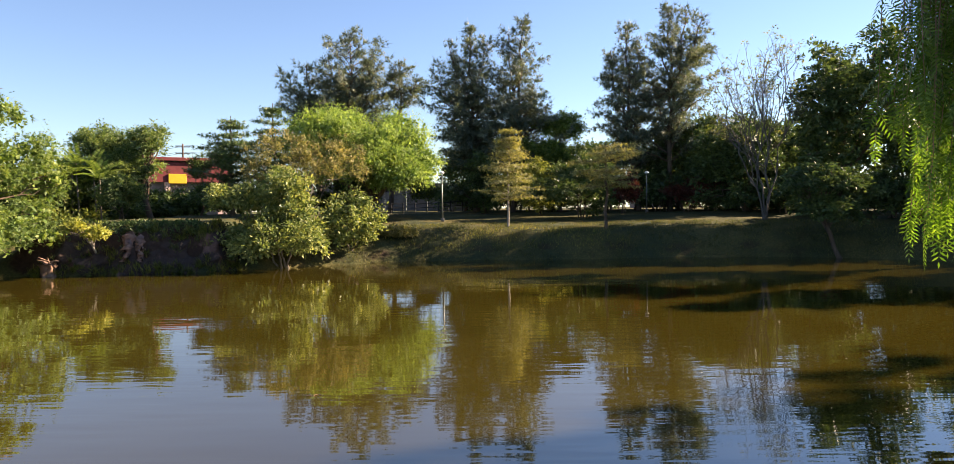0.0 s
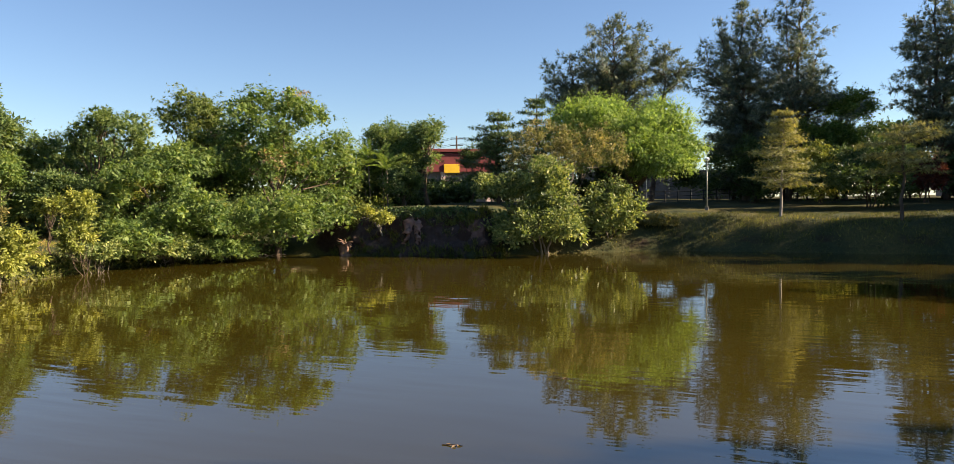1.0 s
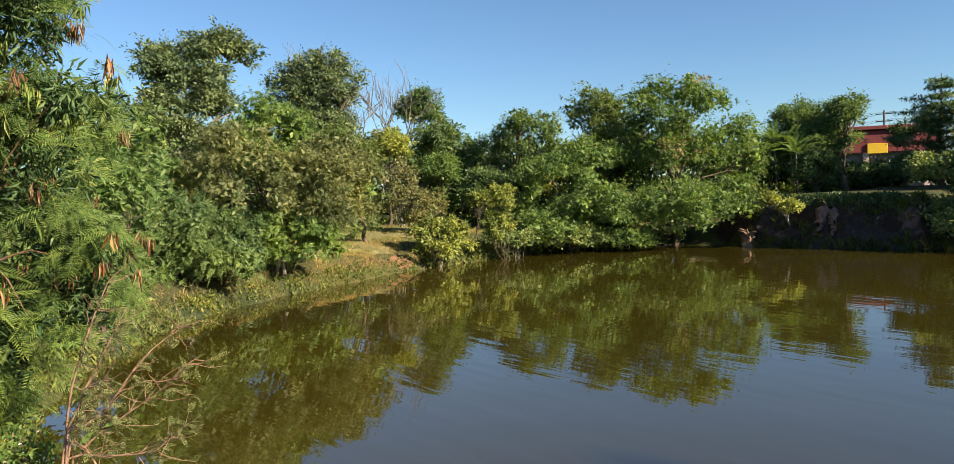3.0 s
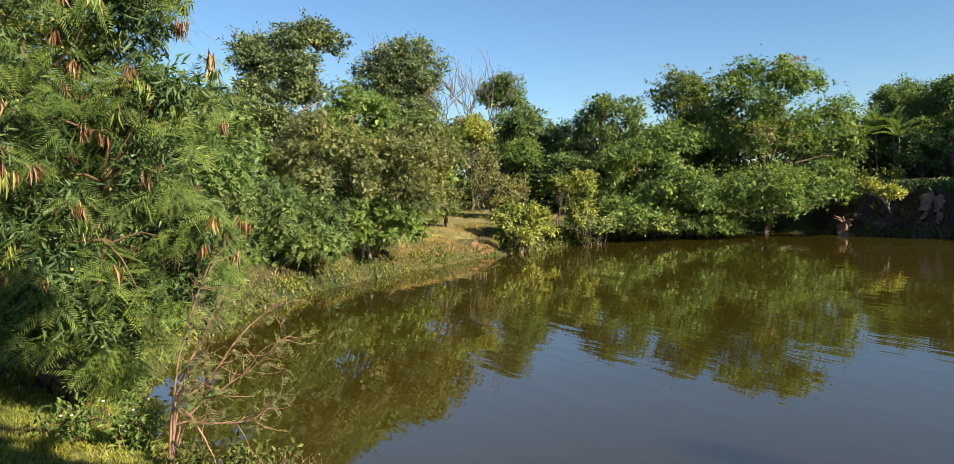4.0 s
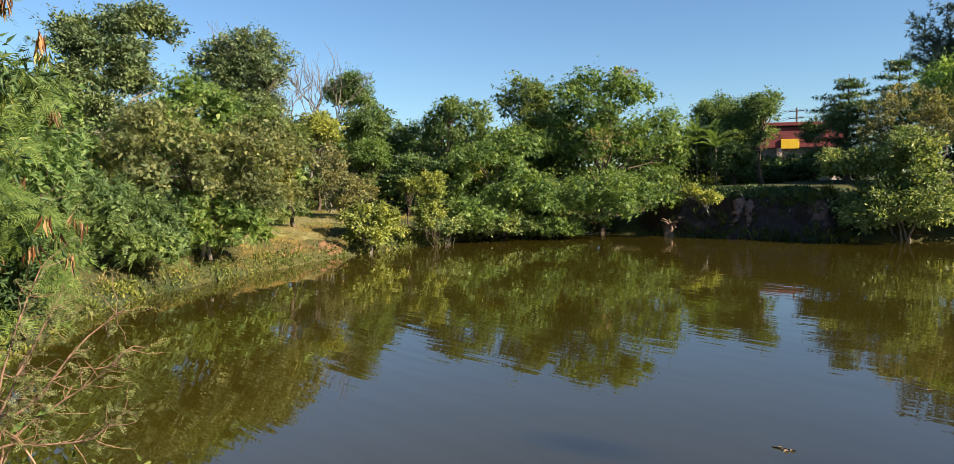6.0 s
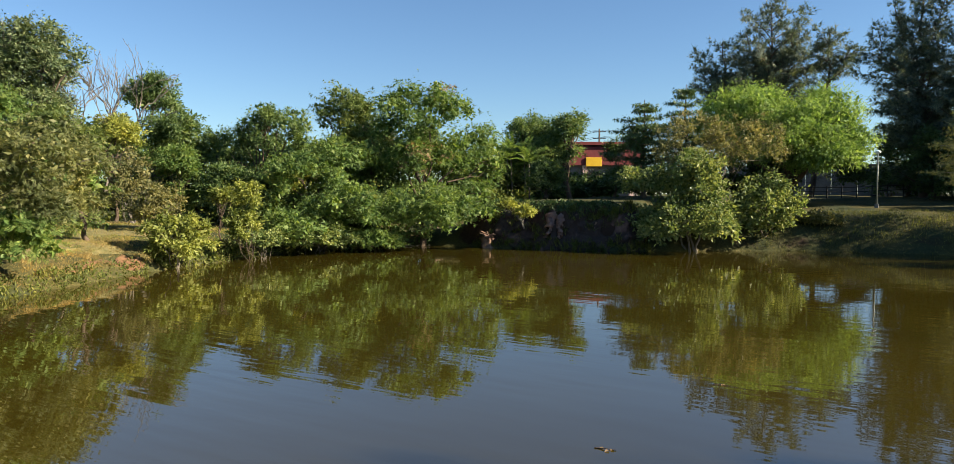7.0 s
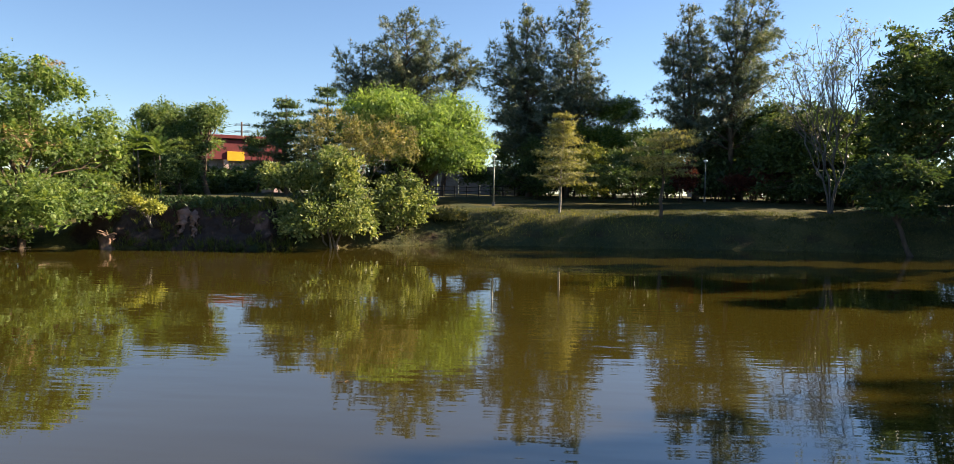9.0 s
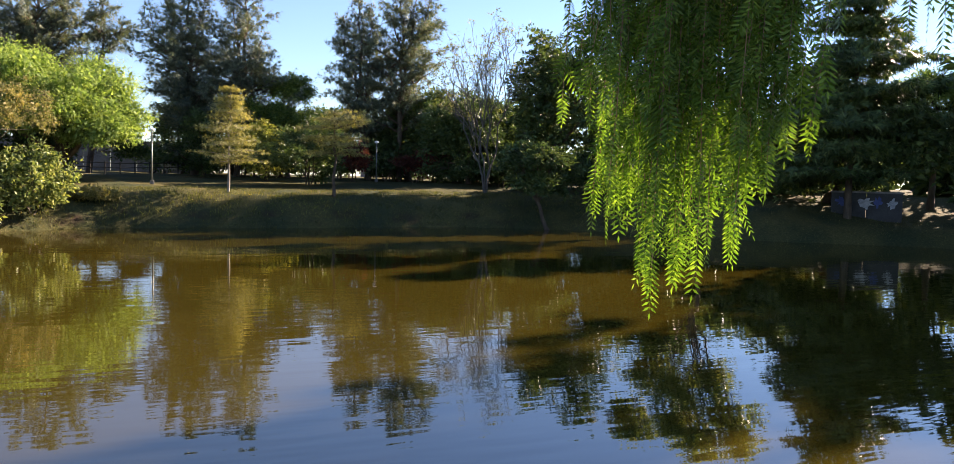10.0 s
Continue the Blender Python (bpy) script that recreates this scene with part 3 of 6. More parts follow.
def conifer(name, label, x, y, top, clear, half, tiers, seed, leaf, bark, trunk_r=0.09, flatness=0.2, shape=TUFT, size=0.30, upswing=0.12, peak=0.25, droop=0.2, lean=(0, 0), gap=0.0, chaos=0.5, fill=4):
    """A conifer with tiers of spreading boughs; clear: height of the lowest boughs over the water."""
    rng = np.random.default_rng(seed)
    base = np.array([x, y, gz(x, y)])
    t = thing(name, label, "tree", base)
    tip = np.array([x + lean[0], y + lean[1], top])
    line = bend(rng, base - [0, 0, 0.1], tip, 10, 0.03)
    pieces, ends, outs = [tube(line, trunk_r, trunk_r * 0.15, 8)], [], []
    for k in range(tiers):
        u = (k + 0.5 * rng.random()) / tiers
        z = clear + (top - clear) * u
        f = (z - base[2]) / (top - base[2]) * 9
        start = line[int(f)] + (line[min(9, int(f) + 1)] - line[int(f)]) * (f - int(f))
        prof = ((1 - u) / (1 - peak) if u > peak else 0.72 + 0.28 * u / peak) ** 0.8
        n = 6 if k % 2 else 7
        for q in range(n):
            if rng.random() < gap:
                continue
            a = 2 * math.pi * (q + rng.uniform(-0.3, 0.3)) / n + k * 0.9
            ln = half * prof * rng.choice([0.5, 0.8, 1.0, 1.2]) + 0.08
            end = start + np.array([math.cos(a) * ln, math.sin(a) * ln, ln * (upswing + rng.normal(0, 0.13))])
            bough = bend(rng, start, end, 5, 0.06, 0.05)
            pieces.append(tube(bough, trunk_r * 0.28, 0.008, 4))
            side = np.array([-math.sin(a), math.cos(a), 0])
            m = max(3, int(ln * 4.5))
            for w in np.linspace(0.18, 1.0, m):
                j = w * 4
                p = bough[int(j)] + (bough[min(4, int(j) + 1)] - bough[int(j)]) * (j - int(j))
                reach = 0.42 * ln * math.sin(math.pi * min(1, 0.15 + w * 0.85)) + 0.05
                for s in (-1, 0, 1):
                    ends.append(p + side * s * reach * rng.uniform(0.3, 1.0) + rng.normal(0, 0.03, 3))
                    outs.append(unit(np.array([math.cos(a), math.sin(a), 0.05]) + side * s * 0.8))
    part("trunk", join(pieces), bark, t, smooth=True)
    ends, outs = np.array(ends), np.array(outs)
    part("crown", leaves(rng, ends, outs, fill, 0.12 + 0.02 * fill, size, shape, 1.0, droop, flatness * 2, chaos), leaf, t)
    return t


def branch_out(rng, start, way, length, radius, level, pieces, tips, spread=0.55, kids=3, lift=0.15):
    end = start + way * length
    line = bend(rng, start, end, 5, 0.14, 0.02)
    pieces.append(tube(line, radius, radius * 0.66, 5 if radius > 0.02 else 4))
    if level == 0:
        tips.append((line[-1], way))
        return
    for k in range(kids):
        w = unit(way + rng.normal(0, spread, 3) + [0, 0, lift])
        at = line[-1] if k == 0 else line[rng.integers(2, 5)]
        branch_out(rng, at, w, length * rng.uniform(0.55, 0.85), radius * 0.64, level - 1, pieces, tips, spread, kids, lift)


def palm(name, label, x, y, top, seed, fronds=17, length=1.45):
    rng = np.random.default_rng(seed)
    base = np.array([x, y, gz(x, y)])
    t = thing(name, label, "palm", base, "palms behind the bank")
    head = np.array([x + rng.normal(0, 0.25), y + rng.normal(0, 0.2), top])
    part("trunk", tube(bend(rng, base - [0, 0, 0.1], head, 8, 0.012), 0.065, 0.045, 8), BARK_GREY, t, smooth=True)
    shape = feather_shape(16, 0.28, 0.045, 0.55, 0.6, 0.12)
    a = np.arange(fronds) * 2.4 + rng.uniform(0, 6)
    el = rng.uniform(0.1, 1.2, fronds)
    along = np.column_stack([np.cos(a) * np.cos(el), np.sin(a) * np.cos(el), np.sin(el)])
    face = np.column_stack([-np.cos(a) * np.sin(el), -np.sin(a) * np.sin(el), np.cos(el)])
    part("fronds", scatter(shape, np.repeat(head[None], fronds, 0), along, face, length * rng.uniform(0.8, 1.15, fronds)), LEAF_LEUC, t)
    return t


# -- trees along the far bank
casuarina("casuarina", "tall ragged grey-green casuarina behind the bright green tree", -10.6, 64.5, [(-0.4, -0.1, 9.7, 18.5, 3.3), (-2.3, -0.4, 9.7, 16.3, 2.1), (-4.1, -0.8, 11.0, 15.8, 1.8), (-5.6, -1.2, 9.6, 15.0, 1.6), (-4.6, -0.9, 9.4, 13.2, 1.9), (1.8, 0.3, 9.7, 16.4, 2.5), (4.0, 0.5, 10.6, 16.0, 1.2), (5.4, 0.7, 12.7, 14.4, 1.3), (-1.4, -0.2, 8.9, 14.3, 2.5), (0.8, 0.1, 8.9, 14.9, 2.5)], 11)
casuarina("casuarina", "tall dense dark casuarina with upright boughs", 1.0, 61.4, [(-4.1, -0.1, 7.1, 15.1, 1.8), (-3.1, -0.0, 3.6, 16.8, 2.1), (-1.4, 0.0, 3.6, 18.1, 2.2), (0.1, -0.0, 3.6, 16.9, 2.1), (1.9, -0.1, 3.7, 17.6, 2.1), (3.1, -0.1, 7.1, 18.5, 1.7), (4.2, -0.2, 5.2, 13.9, 1.9), (5.1, -0.3, 8.1, 11.7, 1.7), (1.1, -0.0, 3.6, 14.0, 2.5), (-2.0, -0.0, 3.6, 14.6, 2.4)], 12)
casuarina("casuarina", "tall open casuarina with a clear dark trunk", 16.5, 61.2, [(-4.8, 1.1, 7.2, 16.4, 1.5), (-3.6, 0.9, 6.2, 18.4, 1.9), (-2.5, 0.6, 7.7, 17.5, 1.5), (-0.1, 0.0, 6.7, 19.6, 2.6), (1.3, -0.4, 13.1, 19.1, 1.7), (2.6, -0.8, 12.1, 18.7, 1.4), (2.1, -0.6, 9.4, 13.1, 1.9), (-1.5, 0.4, 7.6, 14.2, 1.7)], 13)

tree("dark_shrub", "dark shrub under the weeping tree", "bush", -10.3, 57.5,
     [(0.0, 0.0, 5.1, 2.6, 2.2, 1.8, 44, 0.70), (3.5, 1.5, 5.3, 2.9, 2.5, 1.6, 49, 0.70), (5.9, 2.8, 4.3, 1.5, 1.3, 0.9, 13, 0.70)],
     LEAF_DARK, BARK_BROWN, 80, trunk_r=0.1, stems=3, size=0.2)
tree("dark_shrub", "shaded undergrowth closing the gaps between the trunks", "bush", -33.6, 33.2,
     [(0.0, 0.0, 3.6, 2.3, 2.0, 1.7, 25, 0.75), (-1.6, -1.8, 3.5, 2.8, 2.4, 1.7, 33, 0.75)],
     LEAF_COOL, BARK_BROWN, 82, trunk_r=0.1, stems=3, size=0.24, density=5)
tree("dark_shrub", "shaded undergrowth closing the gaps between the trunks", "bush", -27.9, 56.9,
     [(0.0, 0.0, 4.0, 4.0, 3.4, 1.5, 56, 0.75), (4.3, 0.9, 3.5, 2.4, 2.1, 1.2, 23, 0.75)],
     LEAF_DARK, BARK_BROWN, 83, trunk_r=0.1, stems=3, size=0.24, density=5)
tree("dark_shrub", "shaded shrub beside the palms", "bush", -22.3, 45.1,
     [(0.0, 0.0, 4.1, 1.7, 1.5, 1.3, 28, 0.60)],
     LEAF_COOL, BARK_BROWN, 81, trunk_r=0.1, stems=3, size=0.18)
tree("weeping_tree", "broad dome of bright green weeping foliage", "tree", -8.5, 51.7,
     [(0.1, 0.0, 7.5, 5.6, 4.8, 3.0, 166, 0.80), (-1.4, -1.8, 8.1, 3.4, 2.9, 2.3, 67, 0.80), (3.0, -0.6, 6.6, 3.5, 3.0, 2.5, 75, 0.80), (4.4, -1.5, 5.5, 2.1, 1.8, 2.0, 32, 0.80), (0.9, -2.9, 6.5, 3.0, 2.6, 2.0, 54, 0.80), (3.2, -2.3, 5.3, 2.8, 2.4, 1.7, 43, 0.80), (-0.9, -2.6, 5.6, 2.4, 2.1, 1.7, 36, 0.80)],
     LEAF_BRIGHT, BARK_BROWN, 21, trunk_r=0.38, fork=0.35, density=7, per=11, spread=0.36, size=0.19, width=0.34, droop=0.95, flat=1.1, lean=(1.2, 0), low=-0.5)
tree("broadleaf_tree", "mid-green broadleaf tree behind the palms", "tree", -26.7, 51.9,
     [(0.0, 0.0, 7.8, 2.3, 2.0, 1.9, 26, 0.85), (-0.8, -0.4, 5.5, 2.9, 2.4, 2.2, 38, 0.85), (1.7, -0.2, 6.7, 2.7, 2.3, 2.4, 36, 0.85)],
     LEAF_COOL, BARK_BROWN, 41, trunk_r=0.2, size=0.19)
tree("broadleaf_tree", "mid-green broadleaf tree with a dark forked trunk", "tree", -22.7, 50.5,
     [(-0.1, -0.1, 7.8, 1.6, 1.4, 1.7, 19, 0.75), (-1.2, -0.6, 5.7, 2.0, 1.7, 1.6, 25, 0.75)],
     LEAF_COOL, BARK_BROWN, 42, trunk_r=0.24, size=0.18)
tree("dark_tree", "small dark tree standing before the red shop", "tree", -20.1, 52.7,
     [(0.0, 0.0, 6.0, 1.0, 0.8, 1.5, 19, 0.45), (1.2, -1.7, 4.0, 1.6, 1.4, 1.2, 31, 0.45), (1.2, 1.5, 6.8, 1.3, 1.1, 1.1, 22, 0.45)],
     LEAF_DARK, BARK_BROWN, 44, trunk_r=0.1, size=0.16, density=6)
tree("thin_tree", "half-bare tree with russet and olive leaves", "tree", -9.8, 40.7,
     [(-1.1, -0.3, 5.5, 2.5, 2.1, 2.1, 86, 0.36), (1.4, 0.8, 5.7, 2.5, 2.2, 2.0, 85, 0.36)],
     LEAF_OLIVE, BARK_GREY, 64, trunk_r=0.15, fork=0.4, stems=5, density=3.4, per=6, spread=0.45, size=0.11, second=(LEAF_BROWN, 0.33, "withered russet leaves"))
tree("leafy_bush", "tall shore bush with glossy pale green leaves", "bush", -9.9, 37.7,
     [(0.0, 0.0, 3.2, 1.8, 1.5, 2.4, 70, 0.50), (-2.6, -0.2, 3.6, 1.7, 1.5, 1.0, 39, 0.50), (-0.4, -0.7, 1.4, 3.0, 2.6, 1.4, 103, 0.50)],
     LEAF_PALE, BARK_GREY, 61, trunk_r=0.12, stems=4, density=8, per=9, spread=0.24, size=0.21, width=0.5, droop=0.1, chaos=0.9)
tree("leafy_bush", "round shore bush with pale olive leaves", "bush", -7.1, 40.8,
     [(0.0, 0.0, 2.1, 2.1, 1.8, 2.1, 77, 0.50)],
     LEAF_PALE, BARK_GREY, 62, trunk_r=0.08, stems=4, density=8, per=9, spread=0.24, size=0.21, width=0.5, droop=0.3, chaos=0.9)
tree("low_bush", "low spreading olive-green bush on the bank", "bush", -4.9, 43.1,
     [(0.0, 0.0, 1.2, 1.5, 1.3, 0.7, 50, 0.35)],
     LEAF_OLIVE, BARK_GREY, 63, trunk_r=0.05, stems=3, density=12, per=12, spread=0.16, size=0.15)
tree("yellow_shrub", "small yellow-leaved tree leaning from the cut bank", "bush", -18.6, 35.4,
     [(-0.2, -1.7, 2.4, 0.6, 0.5, 0.4, 16, 0.25), (0.6, -1.3, 2.0, 0.7, 0.6, 0.3, 21, 0.25)],
     LEAF_YELLOW, BARK_PALE, 65, trunk_r=0.06, density=10, per=9, spread=0.16, size=0.17)
tree("broadleaf_tree", "bushy tree with a sunlit yellow-green top", "tree", 7.1, 61.0,
     [(0.0, 0.0, 9.6, 2.6, 2.2, 1.5, 29, 0.80), (-1.3, -0.9, 6.2, 3.3, 2.8, 2.8, 60, 0.80)],
     LEAF_BROAD, BARK_BROWN, 66, skirt=10, trunk_r=0.2, size=0.19)
tree("broadleaf_tree", "yellow-green leafy tree behind the young conifer", "tree", 5.0, 55.2,
     [(0.0, 0.0, 5.4, 2.0, 1.7, 1.7, 30, 0.70)],
     LEAF_YELLOW, BARK_BROWN, 67, skirt=8, trunk_r=0.14, size=0.18)
tree("dark_shrub", "dense dark shrub under the casuarinas", "bush", 0.6, 58.4,
     [(0.0, 0.0, 5.5, 1.6, 1.4, 2.5, 22, 0.80)],
     LEAF_DARK, BARK_BROWN, 68, skirt=8, trunk_r=0.1, stems=3, size=0.2)
tree("dark_shrub", "dense dark shrub under the casuarinas", "bush", 7.6, 51.9,
     [(0.0, 0.0, 4.9, 2.6, 2.2, 2.1, 40, 0.75), (-2.1, -1.7, 4.1, 2.0, 1.7, 1.2, 20, 0.75)],
     LEAF_DARK, BARK_BROWN, 69, skirt=8, trunk_r=0.1, stems=3, size=0.2)
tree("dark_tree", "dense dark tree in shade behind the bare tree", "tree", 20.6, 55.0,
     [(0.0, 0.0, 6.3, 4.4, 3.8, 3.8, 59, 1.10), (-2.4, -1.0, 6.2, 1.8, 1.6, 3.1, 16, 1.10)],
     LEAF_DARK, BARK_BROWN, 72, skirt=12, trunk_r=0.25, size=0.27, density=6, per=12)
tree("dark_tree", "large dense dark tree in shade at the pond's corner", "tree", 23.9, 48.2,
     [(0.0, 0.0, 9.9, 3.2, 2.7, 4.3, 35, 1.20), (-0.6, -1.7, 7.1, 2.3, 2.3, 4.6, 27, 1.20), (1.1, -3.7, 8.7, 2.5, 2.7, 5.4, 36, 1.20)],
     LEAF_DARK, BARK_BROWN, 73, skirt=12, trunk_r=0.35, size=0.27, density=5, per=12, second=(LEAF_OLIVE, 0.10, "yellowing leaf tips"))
tree("spreading_tree", "low spreading dark tree with a leaning trunk", "tree", 20.1, 39.4,
     [(-0.6, 0.9, 4.1, 3.1, 2.6, 1.3, 68, 0.60), (-0.8, -0.2, 2.6, 1.7, 1.4, 0.9, 22, 0.60)],
     LEAF_DARK, BARK_BROWN, 74, trunk_r=0.14, fork=0.7, size=0.22, lean=(-0.8, 0), flat=0.35)
tree("open_tree", "tall open olive-green tree beyond the pond's shaded corner", "tree", 28.3, 36.0,
     [(-2.5, 1.8, 11.3, 2.4, 2.1, 2.0, 24, 0.80), (0.3, -1.5, 11.3, 3.9, 3.3, 2.2, 51, 0.80), (-0.7, -0.1, 8.7, 3.7, 3.2, 2.0, 45, 0.80)],
     LEAF_PALE, BARK_BROWN, 78, trunk_r=0.16, fork=0.5, size=0.28, density=5, per=9, spread=0.42, second=(LEAF_OLIVE, 0.25, "dry olive leaves"))
tree("backlit_tree", "yellow-green tree lit from behind", "tree", 42.0, 31.8,
     [(0.0, 0.0, 8.5, 3.1, 2.6, 1.7, 42, 0.80)],
     LEAF_BRIGHT, BARK_BROWN, 77, trunk_r=0.2, size=0.19)
tree("dark_tree", "large dark tree at the water's shaded end", "tree", 36.9, 34.8,
     [(0.0, 0.0, 6.3, 2.7, 2.3, 4.4, 35, 1.10), (1.8, -3.6, 5.3, 4.1, 3.5, 3.2, 47, 1.10)],
     LEAF_DARK, BARK_BROWN, 79, skirt=12, trunk_r=0.35, size=0.34, density=3, per=12)
tree("dark_tree", "dense dark tree behind the casuarinas", "tree", -0.9, 68.4,
     [(0.0, 0.0, 6.9, 3.2, 2.7, 2.2, 26, 1.00), (0.1, -1.0, 3.9, 3.4, 2.9, 2.1, 28, 1.00)],
     LEAF_DARK, BARK_BROWN, 630, trunk_r=0.2, size=0.32, density=3.2, per=9, spread=0.36)
tree("dark_tree", "dense dark tree behind the casuarinas", "tree", 3.2, 69.3,
     [(0.0, 0.0, 7.5, 3.3, 2.8, 2.3, 27, 1.00), (0.0, -1.0, 4.6, 3.5, 3.0, 2.1, 28, 1.00)],
     LEAF_DARK, BARK_BROWN, 631, trunk_r=0.2, size=0.32, density=3.2, per=9, spread=0.36)
tree("dark_tree", "dense dark tree behind the casuarinas", "tree", 7.2, 67.0,
     [(0.0, 0.0, 7.1, 3.2, 2.7, 2.2, 25, 1.00), (-0.0, -1.0, 4.3, 3.4, 2.9, 2.0, 27, 1.00)],
     LEAF_DARK, BARK_BROWN, 632, trunk_r=0.2, size=0.32, density=3.2, per=9, spread=0.36)
tree("dark_tree", "dense dark tree behind the casuarinas", "tree", 11.1, 67.5,
     [(0.0, 0.0, 7.4, 3.2, 2.7, 2.2, 26, 1.00), (-0.1, -1.0, 4.6, 3.4, 2.9, 2.1, 28, 1.00)],
     LEAF_DARK, BARK_BROWN, 633, trunk_r=0.2, size=0.32, density=3.2, per=9, spread=0.36)
tree("dark_tree", "dense dark tree behind the casuarinas", "tree", 14.6, 65.8,
     [(0.0, 0.0, 7.3, 3.2, 2.7, 2.2, 25, 1.00), (-0.1, -1.0, 4.6, 3.4, 2.9, 2.0, 27, 1.00)],
     LEAF_DARK, BARK_BROWN, 634, trunk_r=0.2, size=0.32, density=3.2, per=9, spread=0.36)
tree("dark_tree", "dense dark tree behind the casuarinas", "tree", 18.0, 63.9,
     [(0.0, 0.0, 8.2, 3.1, 2.7, 2.2, 25, 1.00), (-0.2, -1.0, 5.6, 3.3, 2.8, 2.0, 26, 1.00)],
     LEAF_DARK, BARK_BROWN, 635, trunk_r=0.2, size=0.32, density=3.2, per=9, spread=0.36)
tree("dark_tree", "dense dark tree behind the casuarinas", "tree", 20.1, 61.2,
     [(0.0, 0.0, 8.7, 3.0, 2.6, 2.1, 23, 1.00), (-0.2, -1.0, 6.2, 3.2, 2.7, 1.9, 24, 1.00)],
     LEAF_DARK, BARK_BROWN, 636, trunk_r=0.2, size=0.32, density=3.2, per=9, spread=0.36)

conifer("cedar", "dark cedar with flat layered boughs", -16.1, 47.8, 9.3, 3.8, 2.4, 12, 31, LEAF_DARK, BARK_BROWN, 0.16, 0.12, SPRAY, 0.26, 0.14, 0.3, 0.25, (0, 0), 0.25, fill=5)
conifer("cedar", "dark cedar with flat layered boughs", -14.6, 52.4, 10.8, 3.6, 2.4, 13, 32, LEAF_DARK, BARK_BROWN, 0.16, 0.12, SPRAY, 0.26, 0.14, 0.3, 0.25, (0, 0), 0.25, fill=5)
conifer("young_conifer", "young golden-green conifer with a pale clear stem", 2.0, 45.4, 7.95, 3.5, 1.85, 13, 34, LEAF_GOLD, BARK_PALE, 0.085, 0.10, SPRAY, 0.19, 0.10, 0.06, 0.12, (0.15, 0), 0.12, 0.35, 5)
conifer("small_conifer", "small flat-topped conifer with layered golden green boughs", 8.0, 44.4, 7.0, 4.2, 1.75, 6, 35, LEAF_GOLD, BARK_BROWN, 0.11, 0.10, SPRAY, 0.21, 0.10, 0.65, 0.12, (0, 0), 0.15, 0.4, 5)
conifer("dark_conifer", "tall dark conifer in shade on the bank", 34.9, 31.4, 15.5, 3.6, 5.0, 17, 76, LEAF_DARK, BARK_BROWN, 0.22, 0.2, SPRAY, 0.5, 0.02, 0.2, 0.35, fill=3)
for i, (px, py, top) in enumerate([(-27.0, 48.3, 6.4), (-26.2, 47.8, 7.0), (-25.3, 48.2, 6.6), (-24.6, 47.4, 5.9)]):
    palm("palm", "slender grey-stemmed palm with arching fronds", px, py, top - 0.7, 50 + i)
palm("palm", "slender palm with a small head of fronds among dark trees", 10.2, 57.8, 7.2, 58, 15, 1.7)
tree("red_shrub", "dark red-leaved shrub along the park edge", "bush", 11.8, 57.0, [(0, 0, 4.1, 1.8, 1.2, 1.4, 12, 0.7)], LEAF_RED, BARK_BROWN, 70, trunk_r=0.08, stems=3, size=0.17)
tree("red_shrub", "dark red-leaved shrub along the park edge", "bush", 16.8, 57.2, [(0, 0, 4.0, 2.0, 1.2, 1.4, 12, 0.7)], LEAF_RED, BARK_BROWN, 71, trunk_r=0.08, stems=3, size=0.17)

# The last seven are out of view, added to shade pond and right bank.
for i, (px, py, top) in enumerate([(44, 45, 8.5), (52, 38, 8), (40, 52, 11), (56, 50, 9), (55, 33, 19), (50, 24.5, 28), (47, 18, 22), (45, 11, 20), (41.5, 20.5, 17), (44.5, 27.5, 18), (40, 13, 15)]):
    tree("dark_tree", "tall dark tree at the shaded corner; the unseen ones are added for shade", "tree", px, py, [(0, 0, top * 0.58, 4.6, 4.6, top * 0.42, 26, 1.9)], LEAF_DARK, BARK_BROWN, 84 + i, skirt=6, trunk_r=0.35, size=0.85, density=0.8, per=7, spread=0.6)

